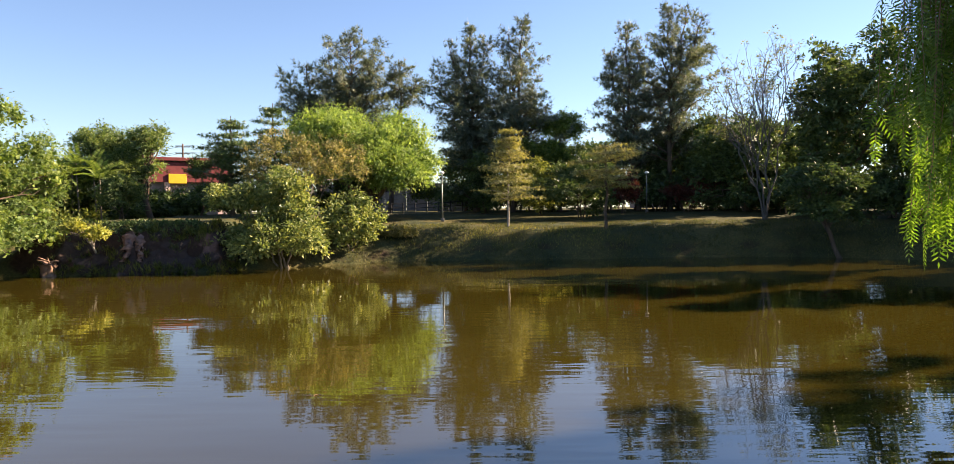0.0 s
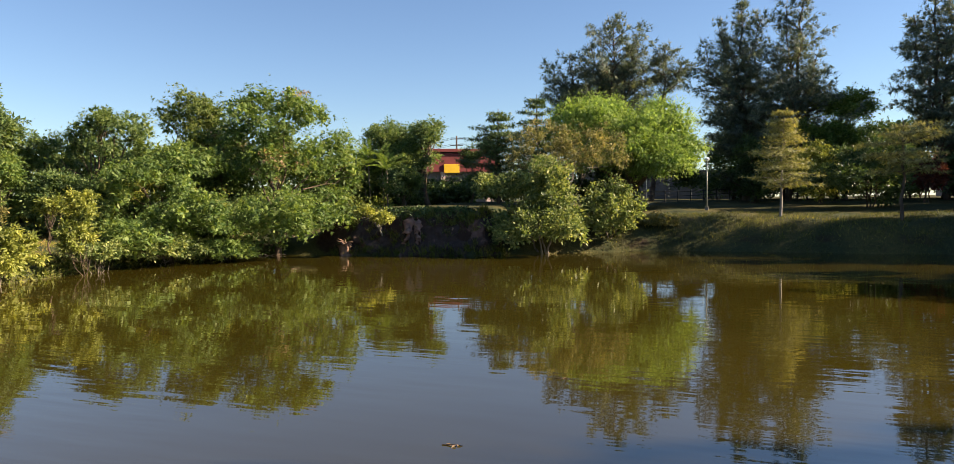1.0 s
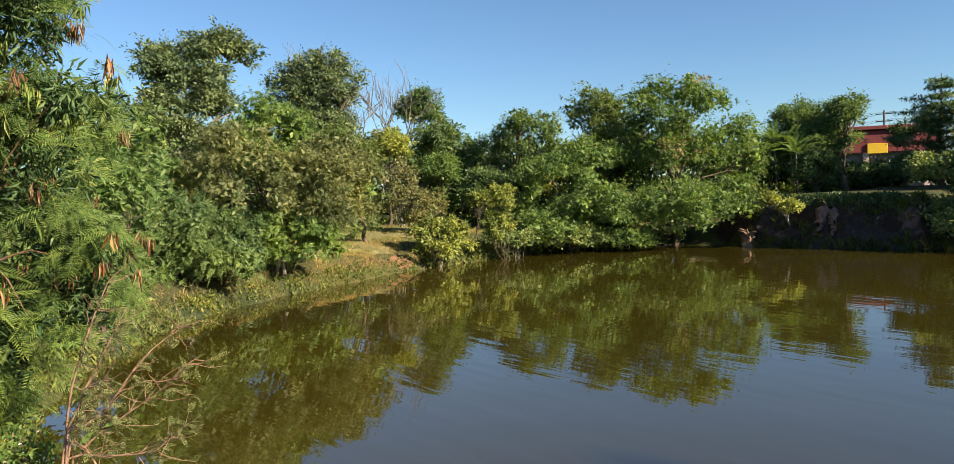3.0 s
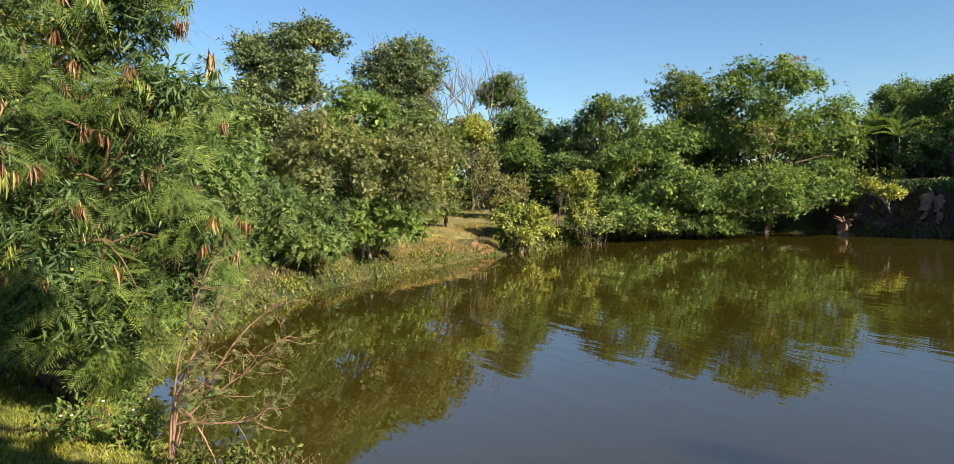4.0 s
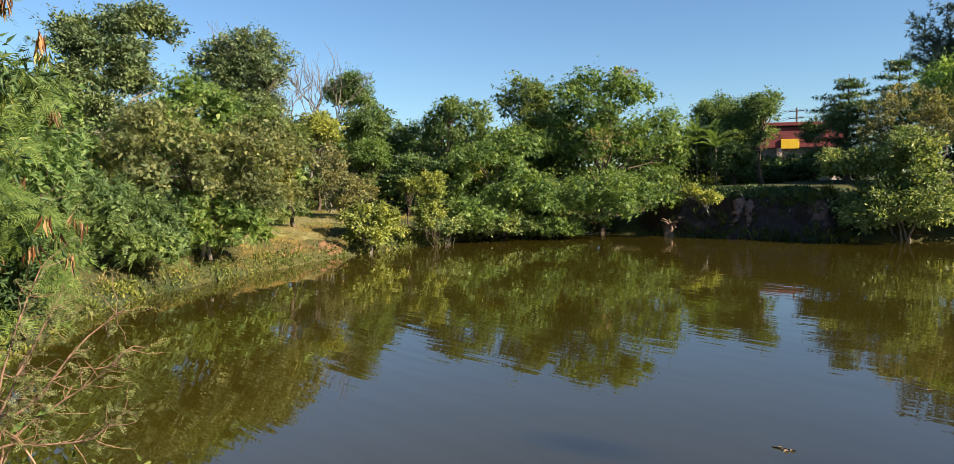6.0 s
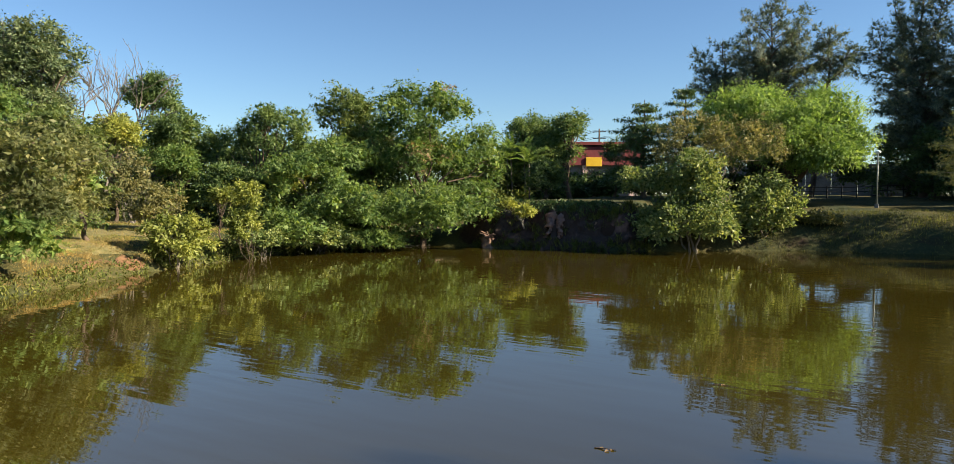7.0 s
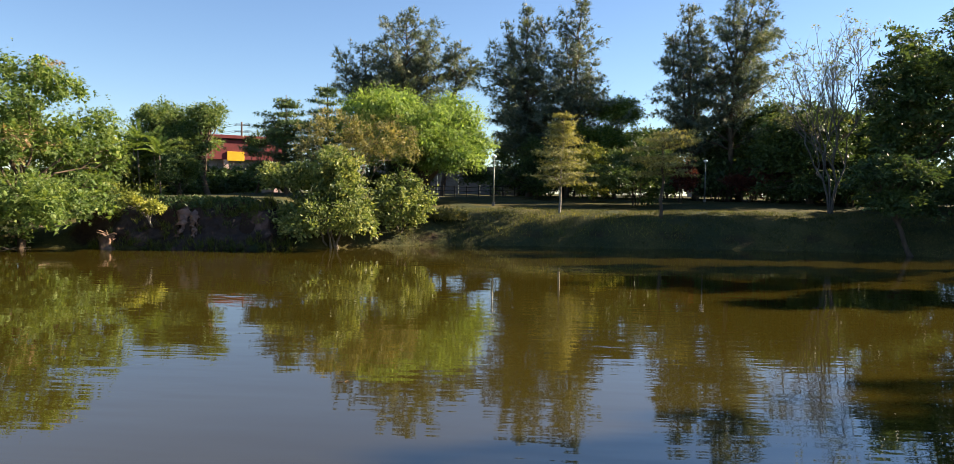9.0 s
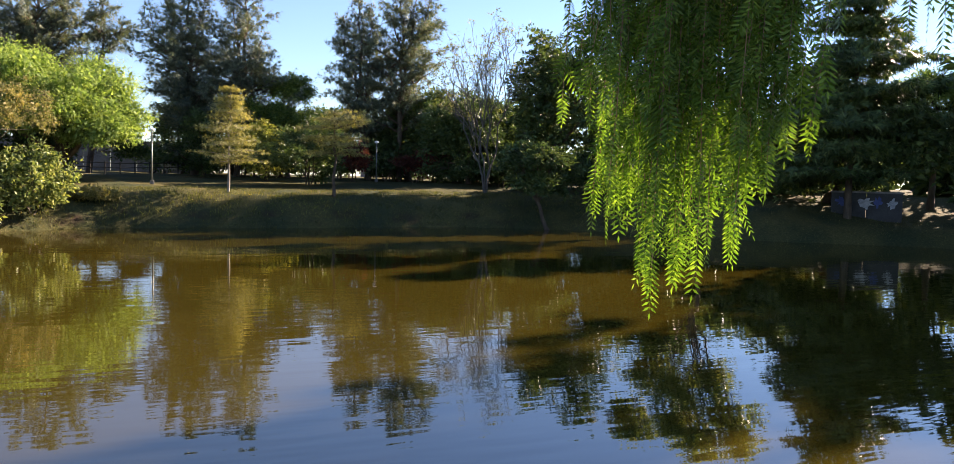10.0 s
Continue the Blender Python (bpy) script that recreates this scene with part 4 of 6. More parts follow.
# Fill shrubs whose dark leaf colour stands for the shade among the trunks.
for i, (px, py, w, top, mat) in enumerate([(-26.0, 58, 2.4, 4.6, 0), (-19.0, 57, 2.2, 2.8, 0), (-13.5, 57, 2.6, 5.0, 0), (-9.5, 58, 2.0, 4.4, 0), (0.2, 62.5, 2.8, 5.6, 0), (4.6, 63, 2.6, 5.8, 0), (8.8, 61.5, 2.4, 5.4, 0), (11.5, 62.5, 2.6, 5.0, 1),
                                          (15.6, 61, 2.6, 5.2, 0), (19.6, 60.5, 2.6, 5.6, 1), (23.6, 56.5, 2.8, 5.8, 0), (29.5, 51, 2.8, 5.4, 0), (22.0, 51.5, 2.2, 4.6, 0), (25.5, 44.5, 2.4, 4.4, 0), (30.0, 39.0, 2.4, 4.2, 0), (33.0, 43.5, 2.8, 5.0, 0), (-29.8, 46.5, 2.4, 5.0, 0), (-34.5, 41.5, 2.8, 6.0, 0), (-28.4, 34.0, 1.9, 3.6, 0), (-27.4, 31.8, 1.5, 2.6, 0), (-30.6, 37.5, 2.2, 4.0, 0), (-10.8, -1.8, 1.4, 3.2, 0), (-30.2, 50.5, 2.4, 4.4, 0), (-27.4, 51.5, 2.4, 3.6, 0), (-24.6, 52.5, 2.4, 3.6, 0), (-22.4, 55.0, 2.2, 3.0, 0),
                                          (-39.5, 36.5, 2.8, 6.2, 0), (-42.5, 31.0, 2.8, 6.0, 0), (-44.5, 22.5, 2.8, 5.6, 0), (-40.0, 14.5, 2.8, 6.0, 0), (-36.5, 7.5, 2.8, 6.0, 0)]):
    tree("dark_shrub", "dense dark-coloured shrub filling the shade between the trunks", "bush", px, py, [(0, 0, gz(px, py) + top * 0.3, w, w * 0.7, top * 0.36, 20, 0.85)], LEAF_RED if mat else LEAF_DARK, BARK_BROWN, 500 + i,
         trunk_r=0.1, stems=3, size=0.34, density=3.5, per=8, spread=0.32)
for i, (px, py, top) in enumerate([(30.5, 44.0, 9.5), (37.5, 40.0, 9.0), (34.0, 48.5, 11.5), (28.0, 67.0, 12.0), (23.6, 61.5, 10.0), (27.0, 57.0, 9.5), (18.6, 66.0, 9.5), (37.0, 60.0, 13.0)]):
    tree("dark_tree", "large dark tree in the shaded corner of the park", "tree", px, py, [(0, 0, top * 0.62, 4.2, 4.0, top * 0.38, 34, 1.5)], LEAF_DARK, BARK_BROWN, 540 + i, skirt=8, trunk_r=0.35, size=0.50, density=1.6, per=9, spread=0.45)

for i in range(13):
    a = radians(-2.0 + 2.7 * i)
    px, py = 70 * math.sin(a), 70 * math.cos(a)
    tree("hedge_shrub", "dark clipped shrub in the row beyond the park", "bush", px, py, [(0, 0, 3.9, 2.2, 1.4, 1.4, 12, 0.8)], LEAF_DARK, BARK_BROWN, 560 + i, group="row of shrubs", trunk_r=0.1, stems=3, size=0.34, density=4, per=7, spread=0.3)


def bare_tree(x, y, seed):
    rng = np.random.default_rng(seed)
    base = np.array([x, y, gz(x, y)])
    t = thing("bare_tree", "pale almost leafless tree with several slender stems", "tree", base)
    pieces, tips = [], []
    for k, (dx, top) in enumerate([(-2.6, 7.2), (-0.9, 8.6), (0.7, 8.2), (2.3, 8.9)]):
        way = unit(np.array([dx * 0.55, rng.normal(0, 0.4), top * 0.62]))
        branch_out(rng, base + [0.05 * k, 0, -0.1], way, 4.15, 0.075, 4, pieces, tips, 0.40, 3, 0.22)
    part("trunk", join(pieces), BARK_DIM, t, smooth=True)
    ends = np.array([p for p, w in tips])
    outs = np.array([w for p, w in tips])
    pick = (np.sin(ends[:, 0] * 2.0) + rng.normal(0, 0.6, len(ends)) > -0.3) & (ends[:, 2] > 6.5)
    part("crown", leaves(rng, ends[pick], outs[pick], 9, 0.2, 0.20, SPRAY, 1.0, 0.2, 0.5, 0.6), LEAF_GREY, t, "sparse grey-green leaves")


bare_tree(18.8, 47.1, 81)

# -- trees along the left bank
tree("leucaena_tree", "tallest dense green leucaena tree on the bank", "tree", -24.3, 33.4,
     [(-1.8, 2.4, 7.6, 3.7, 3.1, 2.4, 57, 0.85), (-0.9, 1.8, 5.0, 3.3, 2.8, 2.4, 48, 0.85), (1.8, -1.8, 2.1, 2.9, 2.5, 1.9, 36, 0.85), (0.9, 4.8, 5.3, 2.0, 1.7, 2.2, 23, 0.85), (3.0, 1.4, 2.3, 1.6, 1.4, 1.8, 15, 0.85)],
     LEAF_LEUC, BARK_BROWN, 104, size=0.21, droop=0.35, density=8, per=7, shape=SPRAY, width=1.0, skirt=10, trunk_r=0.2, second=(LEAF_BROWN, 0.06, "withered pod clusters"))
tree("leucaena_tree", "tall green leucaena tree with a narrow top", "tree", -32.1, 36.0,
     [(0.0, 0.0, 8.0, 2.4, 2.1, 2.3, 35, 0.80), (1.5, -0.0, 5.7, 2.8, 2.4, 2.6, 46, 0.80)],
     LEAF_OLIVE2, BARK_BROWN, 103, size=0.21, droop=0.35, density=8, per=7, shape=SPRAY, width=1.0, skirt=10, second=(LEAF_BROWN, 0.05, "withered pod clusters"))
tree("leucaena_tree", "open-topped feathery leucaena behind the others", "tree", -33.7, 31.2,
     [(0.0, 0.0, 6.7, 2.8, 2.4, 1.9, 51, 0.70), (-4.3, -0.4, 5.7, 1.9, 1.6, 1.8, 29, 0.70)],
     LEAF_COOL, BARK_BROWN, 101, size=0.21, droop=0.35, density=8, per=7, shape=SPRAY, width=1.0, skirt=8)
tree("leucaena_tree", "feathery green leucaena overhanging the water", "tree", -27.5, 29.0,
     [(-0.7, -0.7, 3.8, 2.7, 2.3, 1.8, 42, 0.75), (2.6, -0.9, 2.2, 2.5, 2.1, 1.6, 35, 0.75), (1.5, -3.7, 1.2, 1.8, 1.5, 1.1, 17, 0.75), (-1.7, 2.5, 4.9, 3.0, 2.5, 1.6, 46, 0.75)],
     LEAF_LEUC, BARK_BROWN, 102, size=0.21, droop=0.35, density=8, per=7, shape=SPRAY, width=1.0, skirt=12, stems=3, second=(LEAF_YELLOW, 0.12, "yellowing feathery leaves"))
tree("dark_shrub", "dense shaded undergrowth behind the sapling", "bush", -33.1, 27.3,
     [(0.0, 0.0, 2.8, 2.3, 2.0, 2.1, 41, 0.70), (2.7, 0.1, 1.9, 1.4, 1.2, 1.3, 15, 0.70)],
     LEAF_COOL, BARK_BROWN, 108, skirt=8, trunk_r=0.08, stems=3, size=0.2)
tree("leucaena_tree", "shaded leucaena among taller ones", "tree", -29.2, 35.5,
     [(0.0, 0.0, 4.7, 2.3, 1.9, 2.3, 26, 0.85), (2.2, -3.3, 1.8, 2.5, 2.1, 1.6, 23, 0.85)],
     LEAF_COOL, BARK_BROWN, 107, size=0.22, density=7, per=14, width=0.4, skirt=8)
tree("broadleaf_tree", "green broadleaf tree with a tapering crown", "tree", -42.8, 29.3,
     [(0.0, 0.0, 9.1, 2.3, 1.9, 1.9, 29, 0.80), (2.4, -0.1, 6.5, 2.5, 2.1, 2.2, 35, 0.80)],
     LEAF_COOL, BARK_BROWN, 117, skirt=12, trunk_r=0.18, size=0.19, density=9)
tree("green_bush", "bright green bush under the tapering tree", "bush", -34.8, 25.1,
     [(0.0, 0.0, 4.5, 1.7, 1.5, 1.3, 27, 0.60)],
     LEAF_LEUC, BARK_BROWN, 119, skirt=6, trunk_r=0.08, stems=3, size=0.17)
tree("yellow_tree", "yellow-green leafy tree among darker ones", "tree", -36.4, 22.6,
     [(0.0, 0.0, 5.9, 1.7, 1.4, 1.5, 34, 0.55)],
     LEAF_YELLOW, BARK_BROWN, 118, skirt=8, trunk_r=0.1, size=0.17, second=(LEAF_OLIVE, 0.35, "dull olive leaves"))
tree("olive_bush", "tall half-bare grey-olive bush", "bush", -34.3, 22.2,
     [(0.0, 0.0, 3.5, 1.4, 1.2, 2.2, 31, 0.50)],
     LEAF_OLIVE, BARK_GREY, 126, trunk_r=0.1, stems=4, size=0.13, density=8, per=8)
tree("olive_bush", "round grey-olive bush on the grass", "bush", -30.0, 20.6,
     [(0.0, 0.0, 2.4, 1.6, 1.3, 1.2, 41, 0.45)],
     LEAF_OLIVE, BARK_GREY, 120, trunk_r=0.08, fork=0.3, stems=3, size=0.14, density=14, per=10, spread=0.15)
tree("round_tree", "dense dark green tree with a rounded crown", "tree", -42.8, 21.4,
     [(0.0, 0.0, 10.2, 3.7, 3.2, 2.7, 78, 0.80), (0.1, 0.2, 7.7, 3.2, 2.7, 1.9, 51, 0.80)],
     LEAF_ROUND, BARK_BROWN, 116, skirt=6, trunk_r=0.22, size=0.20, width=0.45, density=8, per=15, spread=0.3)
tree("broadleaf_tree", "tall open broadleaf tree with pale limbs", "tree", -34.4, 10.1,
     [(-0.2, -0.6, 9.5, 1.5, 1.3, 1.2, 22, 0.55), (-0.3, 2.4, 10.3, 2.3, 2.0, 1.1, 40, 0.55), (0.5, 1.6, 7.7, 1.5, 1.3, 1.1, 20, 0.55), (-0.1, -0.4, 7.1, 1.9, 1.6, 1.7, 37, 0.55), (-0.1, -0.3, 6.1, 1.9, 1.6, 1.6, 35, 0.55), (-0.3, 1.1, 8.8, 2.3, 2.0, 1.3, 43, 0.55)],
     LEAF_ROUND, BARK_PALE, 115, skirt=6, trunk_r=0.16, fork=0.6, size=0.18, density=10, per=16)
tree("leucaena_tree", "feathery leucaena with yellow flower heads above the acacia", "tree", -25.6, 10.9,
     [(0.0, 0.0, 5.8, 1.8, 1.5, 1.2, 27, 0.60), (0.6, -1.3, 4.7, 1.9, 1.6, 1.2, 29, 0.60)],
     LEAF_LEUC, BARK_BROWN, 114, skirt=6, trunk_r=0.12, size=0.20, density=12, per=9, shape=SPRAY, width=1.0, second=(LEAF_YELLOW, 0.18, "yellow flower heads"))
tree("grey_acacia", "spreading fine-leaved grey-green acacia on the bank", "tree", -23.2, 10.2,
     [(0.2, 1.6, 3.6, 2.5, 2.2, 1.9, 60, 0.60), (0.1, -1.6, 3.8, 2.5, 2.1, 2.0, 60, 0.60), (1.0, 1.3, 2.7, 1.3, 1.1, 1.1, 17, 0.60)],
     LEAF_GREY, BARK_GREY, 111, trunk_r=0.12, stems=4, size=0.16, density=15, per=7, spread=0.2, shape=SPRAY, width=0.9, droop=0.2, second=(LEAF_LEUC, 0.36, "greener leaves"))
# Cooler, darker leaf than its neighbours: the acacia's shade is in the colour.
tree("leucaena_tree", "low feathery leucaena under the acacia, cooler leaf colour for its shade", "tree", -22.5, 7.9,
     [(0.9, -0.7, 1.9, 2.2, 1.9, 1.3, 56, 0.50), (1.4, -0.3, 1.3, 1.5, 1.2, 0.8, 24, 0.50), (0.4, -1.5, 2.7, 1.4, 1.2, 1.2, 28, 0.50)],
     LEAF_COOL, BARK_BROWN, 112, trunk_r=0.08, stems=3, size=0.25, density=10, per=4, spread=0.2, shape=SMALL_FEATHER, droop=0.5, width=1.0)
tree("leucaena_tree", "low feathery leucaena on the grassy bank", "tree", -24.4, 11.2,
     [(1.5, -0.6, 1.7, 2.2, 1.9, 1.2, 54, 0.50), (0.6, 2.3, 3.5, 1.2, 1.1, 0.9, 20, 0.50)],
     LEAF_LEUC, BARK_BROWN, 113, trunk_r=0.08, stems=3, size=0.24, density=10, per=4, spread=0.18, shape=SMALL_FEATHER, droop=0.5, width=1.0)
tree("leucaena_tree", "feathery leucaena in the gap behind the acacia", "tree", -28.4, 16.5,
     [(0.0, 0.0, 4.6, 1.3, 1.1, 1.2, 18, 0.60), (-0.6, -1.1, 5.6, 1.5, 1.2, 0.9, 17, 0.60)],
     LEAF_OLIVE2, BARK_BROWN, 121, skirt=8, trunk_r=0.1, size=0.18, shape=SPRAY, per=7, density=9, width=1.0, second=(LEAF_YELLOW, 0.25, "yellowing leaves"))
tree("shore_shrub", "pale green leafy shrub on the red bank", "bush", -25.3, 18.3,
     [(0.0, 0.0, 1.1, 1.6, 1.4, 1.3, 55, 0.36)],
     LEAF_YELLOW, BARK_GREY, 122, trunk_r=0.05, stems=5, size=0.18, density=11, per=7, spread=0.16)
tree("sapling", "upright yellow-green sapling on the bank", "bush", -25.3, 21.8,
     [(0.0, 0.0, 2.8, 0.8, 0.7, 0.9, 23, 0.26), (-0.0, -0.3, 1.5, 0.9, 0.8, 1.0, 30, 0.26)],
     LEAF_YELLOW, BARK_BROWN, 123, trunk_r=0.03, stems=4, size=0.17, density=10, per=6, spread=0.14)
tree("small_tree", "small tree with yellow-green leaves on the grass", "tree", -27.2, 21.9,
     [(0.1, 0.1, 2.8, 0.7, 0.6, 0.6, 21, 0.30)],
     LEAF_YELLOW, BARK_BROWN, 124, trunk_r=0.04, size=0.18, density=10, per=8, spread=0.15)
tree("low_bush", "low leafy bush at the foot of the bank", "bush", -25.9, 22.9,
     [(0.0, 0.0, 0.9, 1.3, 1.1, 0.5, 47, 0.30)],
     LEAF_PALE, BARK_GREY, 129, trunk_r=0.04, stems=4, size=0.15, density=11, per=8, spread=0.14)
tree("low_bush", "low feathery bush hanging over the water", "bush", -24.2, 29.3,
     [(0.0, 0.0, 0.6, 1.9, 1.6, 0.7, 69, 0.35)],
     LEAF_LEUC, BARK_GREY, 130, trunk_r=0.04, stems=4, size=0.18, density=10, per=6, spread=0.14, shape=SPRAY, width=1.0)
tree("low_bush", "low leafy bush trailing at the waterline", "bush", -25.8, 26.5,
     [(0.0, 0.0, 0.8, 2.3, 1.9, 0.7, 97, 0.35)],
     LEAF_PALE, BARK_GREY, 128, trunk_r=0.04, stems=4, size=0.17, density=11, per=9, spread=0.14)
tree("woodland_tree", "dense green tree in the wood behind the bank", "tree", -48.6, 10.7,
     [(0.0, 0.0, 6.5, 3.7, 3.1, 2.1, 26, 1.10), (1.0, -0.3, 4.1, 4.1, 3.5, 2.1, 31, 1.10)],
     LEAF_OLIVE2, BARK_BROWN, 600, trunk_r=0.2, size=0.32, density=3, per=10, spread=0.36)
tree("woodland_tree", "dense green tree in the wood behind the bank", "tree", -49.9, 13.9,
     [(0.0, 0.0, 6.4, 3.9, 3.3, 2.2, 28, 1.10), (0.9, -0.4, 3.7, 4.3, 3.6, 2.2, 33, 1.10)],
     LEAF_COOL, BARK_BROWN, 601, trunk_r=0.2, size=0.32, density=3, per=10, spread=0.36)
tree("woodland_tree", "dense green tree in the wood behind the bank", "tree", -50.8, 17.9,
     [(0.0, 0.0, 6.3, 4.0, 3.4, 2.3, 30, 1.10), (0.9, -0.5, 3.5, 4.4, 3.8, 2.3, 36, 1.10)],
     LEAF_OLIVE2, BARK_BROWN, 602, trunk_r=0.2, size=0.32, density=3, per=10, spread=0.36)
tree("woodland_tree", "dense green tree in the wood behind the bank", "tree", -50.3, 21.9,
     [(0.0, 0.0, 6.0, 4.1, 3.5, 2.3, 31, 1.10), (0.9, -0.5, 3.0, 4.5, 3.9, 2.4, 37, 1.10)],
     LEAF_COOL, BARK_BROWN, 603, trunk_r=0.2, size=0.32, density=3, per=10, spread=0.36)
tree("woodland_tree", "dense green tree in the wood behind the bank", "tree", -50.2, 26.6,
     [(0.0, 0.0, 6.1, 4.2, 3.6, 2.4, 33, 1.10), (0.8, -0.6, 2.8, 4.7, 4.0, 2.5, 40, 1.10)],
     LEAF_OLIVE2, BARK_BROWN, 604, trunk_r=0.2, size=0.32, density=3, per=10, spread=0.36)
tree("woodland_tree", "dense green tree in the wood behind the bank", "tree", -47.9, 30.7,
     [(0.0, 0.0, 5.5, 4.2, 3.6, 2.4, 33, 1.10), (0.8, -0.7, 2.2, 4.7, 4.0, 2.5, 40, 1.10)],
     LEAF_COOL, BARK_BROWN, 605, trunk_r=0.2, size=0.32, density=3, per=10, spread=0.36)
tree("woodland_tree", "dense green tree in the wood behind the bank", "tree", -43.6, 33.3,
     [(0.0, 0.0, 4.7, 4.1, 3.5, 2.3, 31, 1.10), (0.7, -0.7, 1.4, 4.5, 3.9, 2.4, 37, 1.10)],
     LEAF_OLIVE2, BARK_BROWN, 606, trunk_r=0.2, size=0.32, density=3, per=10, spread=0.36)
tree("woodland_tree", "dense green tree in the wood behind the bank", "tree", -39.6, 36.6,
     [(0.0, 0.0, 5.2, 4.0, 3.4, 2.3, 30, 1.10), (0.7, -0.8, 2.0, 4.4, 3.8, 2.3, 36, 1.10)],
     LEAF_COOL, BARK_BROWN, 607, trunk_r=0.2, size=0.32, density=3, per=10, spread=0.36)
tree("woodland_tree", "dense green tree in the wood behind the bank", "tree", -35.7, 40.4,
     [(0.0, 0.0, 5.5, 4.0, 3.4, 2.3, 30, 1.10), (0.6, -0.8, 2.3, 4.4, 3.8, 2.3, 36, 1.10)],
     LEAF_OLIVE2, BARK_BROWN, 608, trunk_r=0.2, size=0.32, density=3, per=10, spread=0.36)
tree("woodland_tree", "dense green tree in the wood behind the bank", "tree", -32.1, 44.7,
     [(0.0, 0.0, 5.4, 4.1, 3.5, 2.3, 31, 1.10), (0.5, -0.9, 2.1, 4.5, 3.9, 2.4, 37, 1.10)],
     LEAF_COOL, BARK_BROWN, 609, trunk_r=0.2, size=0.32, density=3, per=10, spread=0.36)
tree("woodland_tree", "dense green tree in the wood behind the bank", "tree", -29.2, 49.0,
     [(0.0, 0.0, 3.9, 4.2, 3.6, 2.4, 33, 1.10), (0.5, -0.9, 0.5, 4.7, 4.0, 2.5, 40, 1.10)],
     LEAF_OLIVE2, BARK_BROWN, 610, trunk_r=0.2, size=0.32, density=3, per=10, spread=0.36)


def grey_twigs(x, y, top, seed):
    rng = np.random.default_rng(seed)
    base = np.array([x, y, gz(x, y)])
    t = thing("leafless_tree", "leafless grey tree with a mesh of fine twigs", "tree", base)
    pieces, tips = [], []
    for k in range(5):
        branch_out(rng, base - [0, 0, 0.1], unit(np.array([rng.normal(0, 0.22), rng.normal(0, 0.22), 1])), (top - base[2]) * 0.46, 0.09, 4, pieces, tips, 0.42, 3, 0.2)
    part("trunk", join(pieces), BARK_GREY, t, smooth=True)


grey_twigs(-42.6, 25.4, 10.8, 125)


# ---- far backdrop of woods ----
def far_woods():
    rng = np.random.default_rng(200)
    vs = []
    for a in np.arange(-58, 100, 3.0):
        az = radians(a)
        d = rng.uniform(92, 125) if -35 < a < 30 else rng.uniform(60, 90)
        h = rng.uniform(8.5, 11.0) if -14 < a < 12 else rng.uniform(5.0, 7.5) if -35 < a < 30 else rng.uniform(5, 7.5) if a < 48 else rng.uniform(7, 9)
        c = np.array([-math.sin(az) * d, math.cos(az) * d, 2.5 + h * 0.45])
        vs.append(lobes_of(rng, c, (4.0, 4.0, h * 0.5), 13, 1.9, -0.9))
    lobes = np.concatenate(vs)
    ends, outs = boughs(rng, lobes, 0.2, -0.75, 4)
    geo = leaves(rng, ends, outs, 5, 0.5, 0.52, KITE, 0.55, 0.3, 0.6, 0.6)
    solo("far_woods", geo, LEAF_DARK, "belt of distant dark green trees round the park", "woods", "stuff")


far_woods()


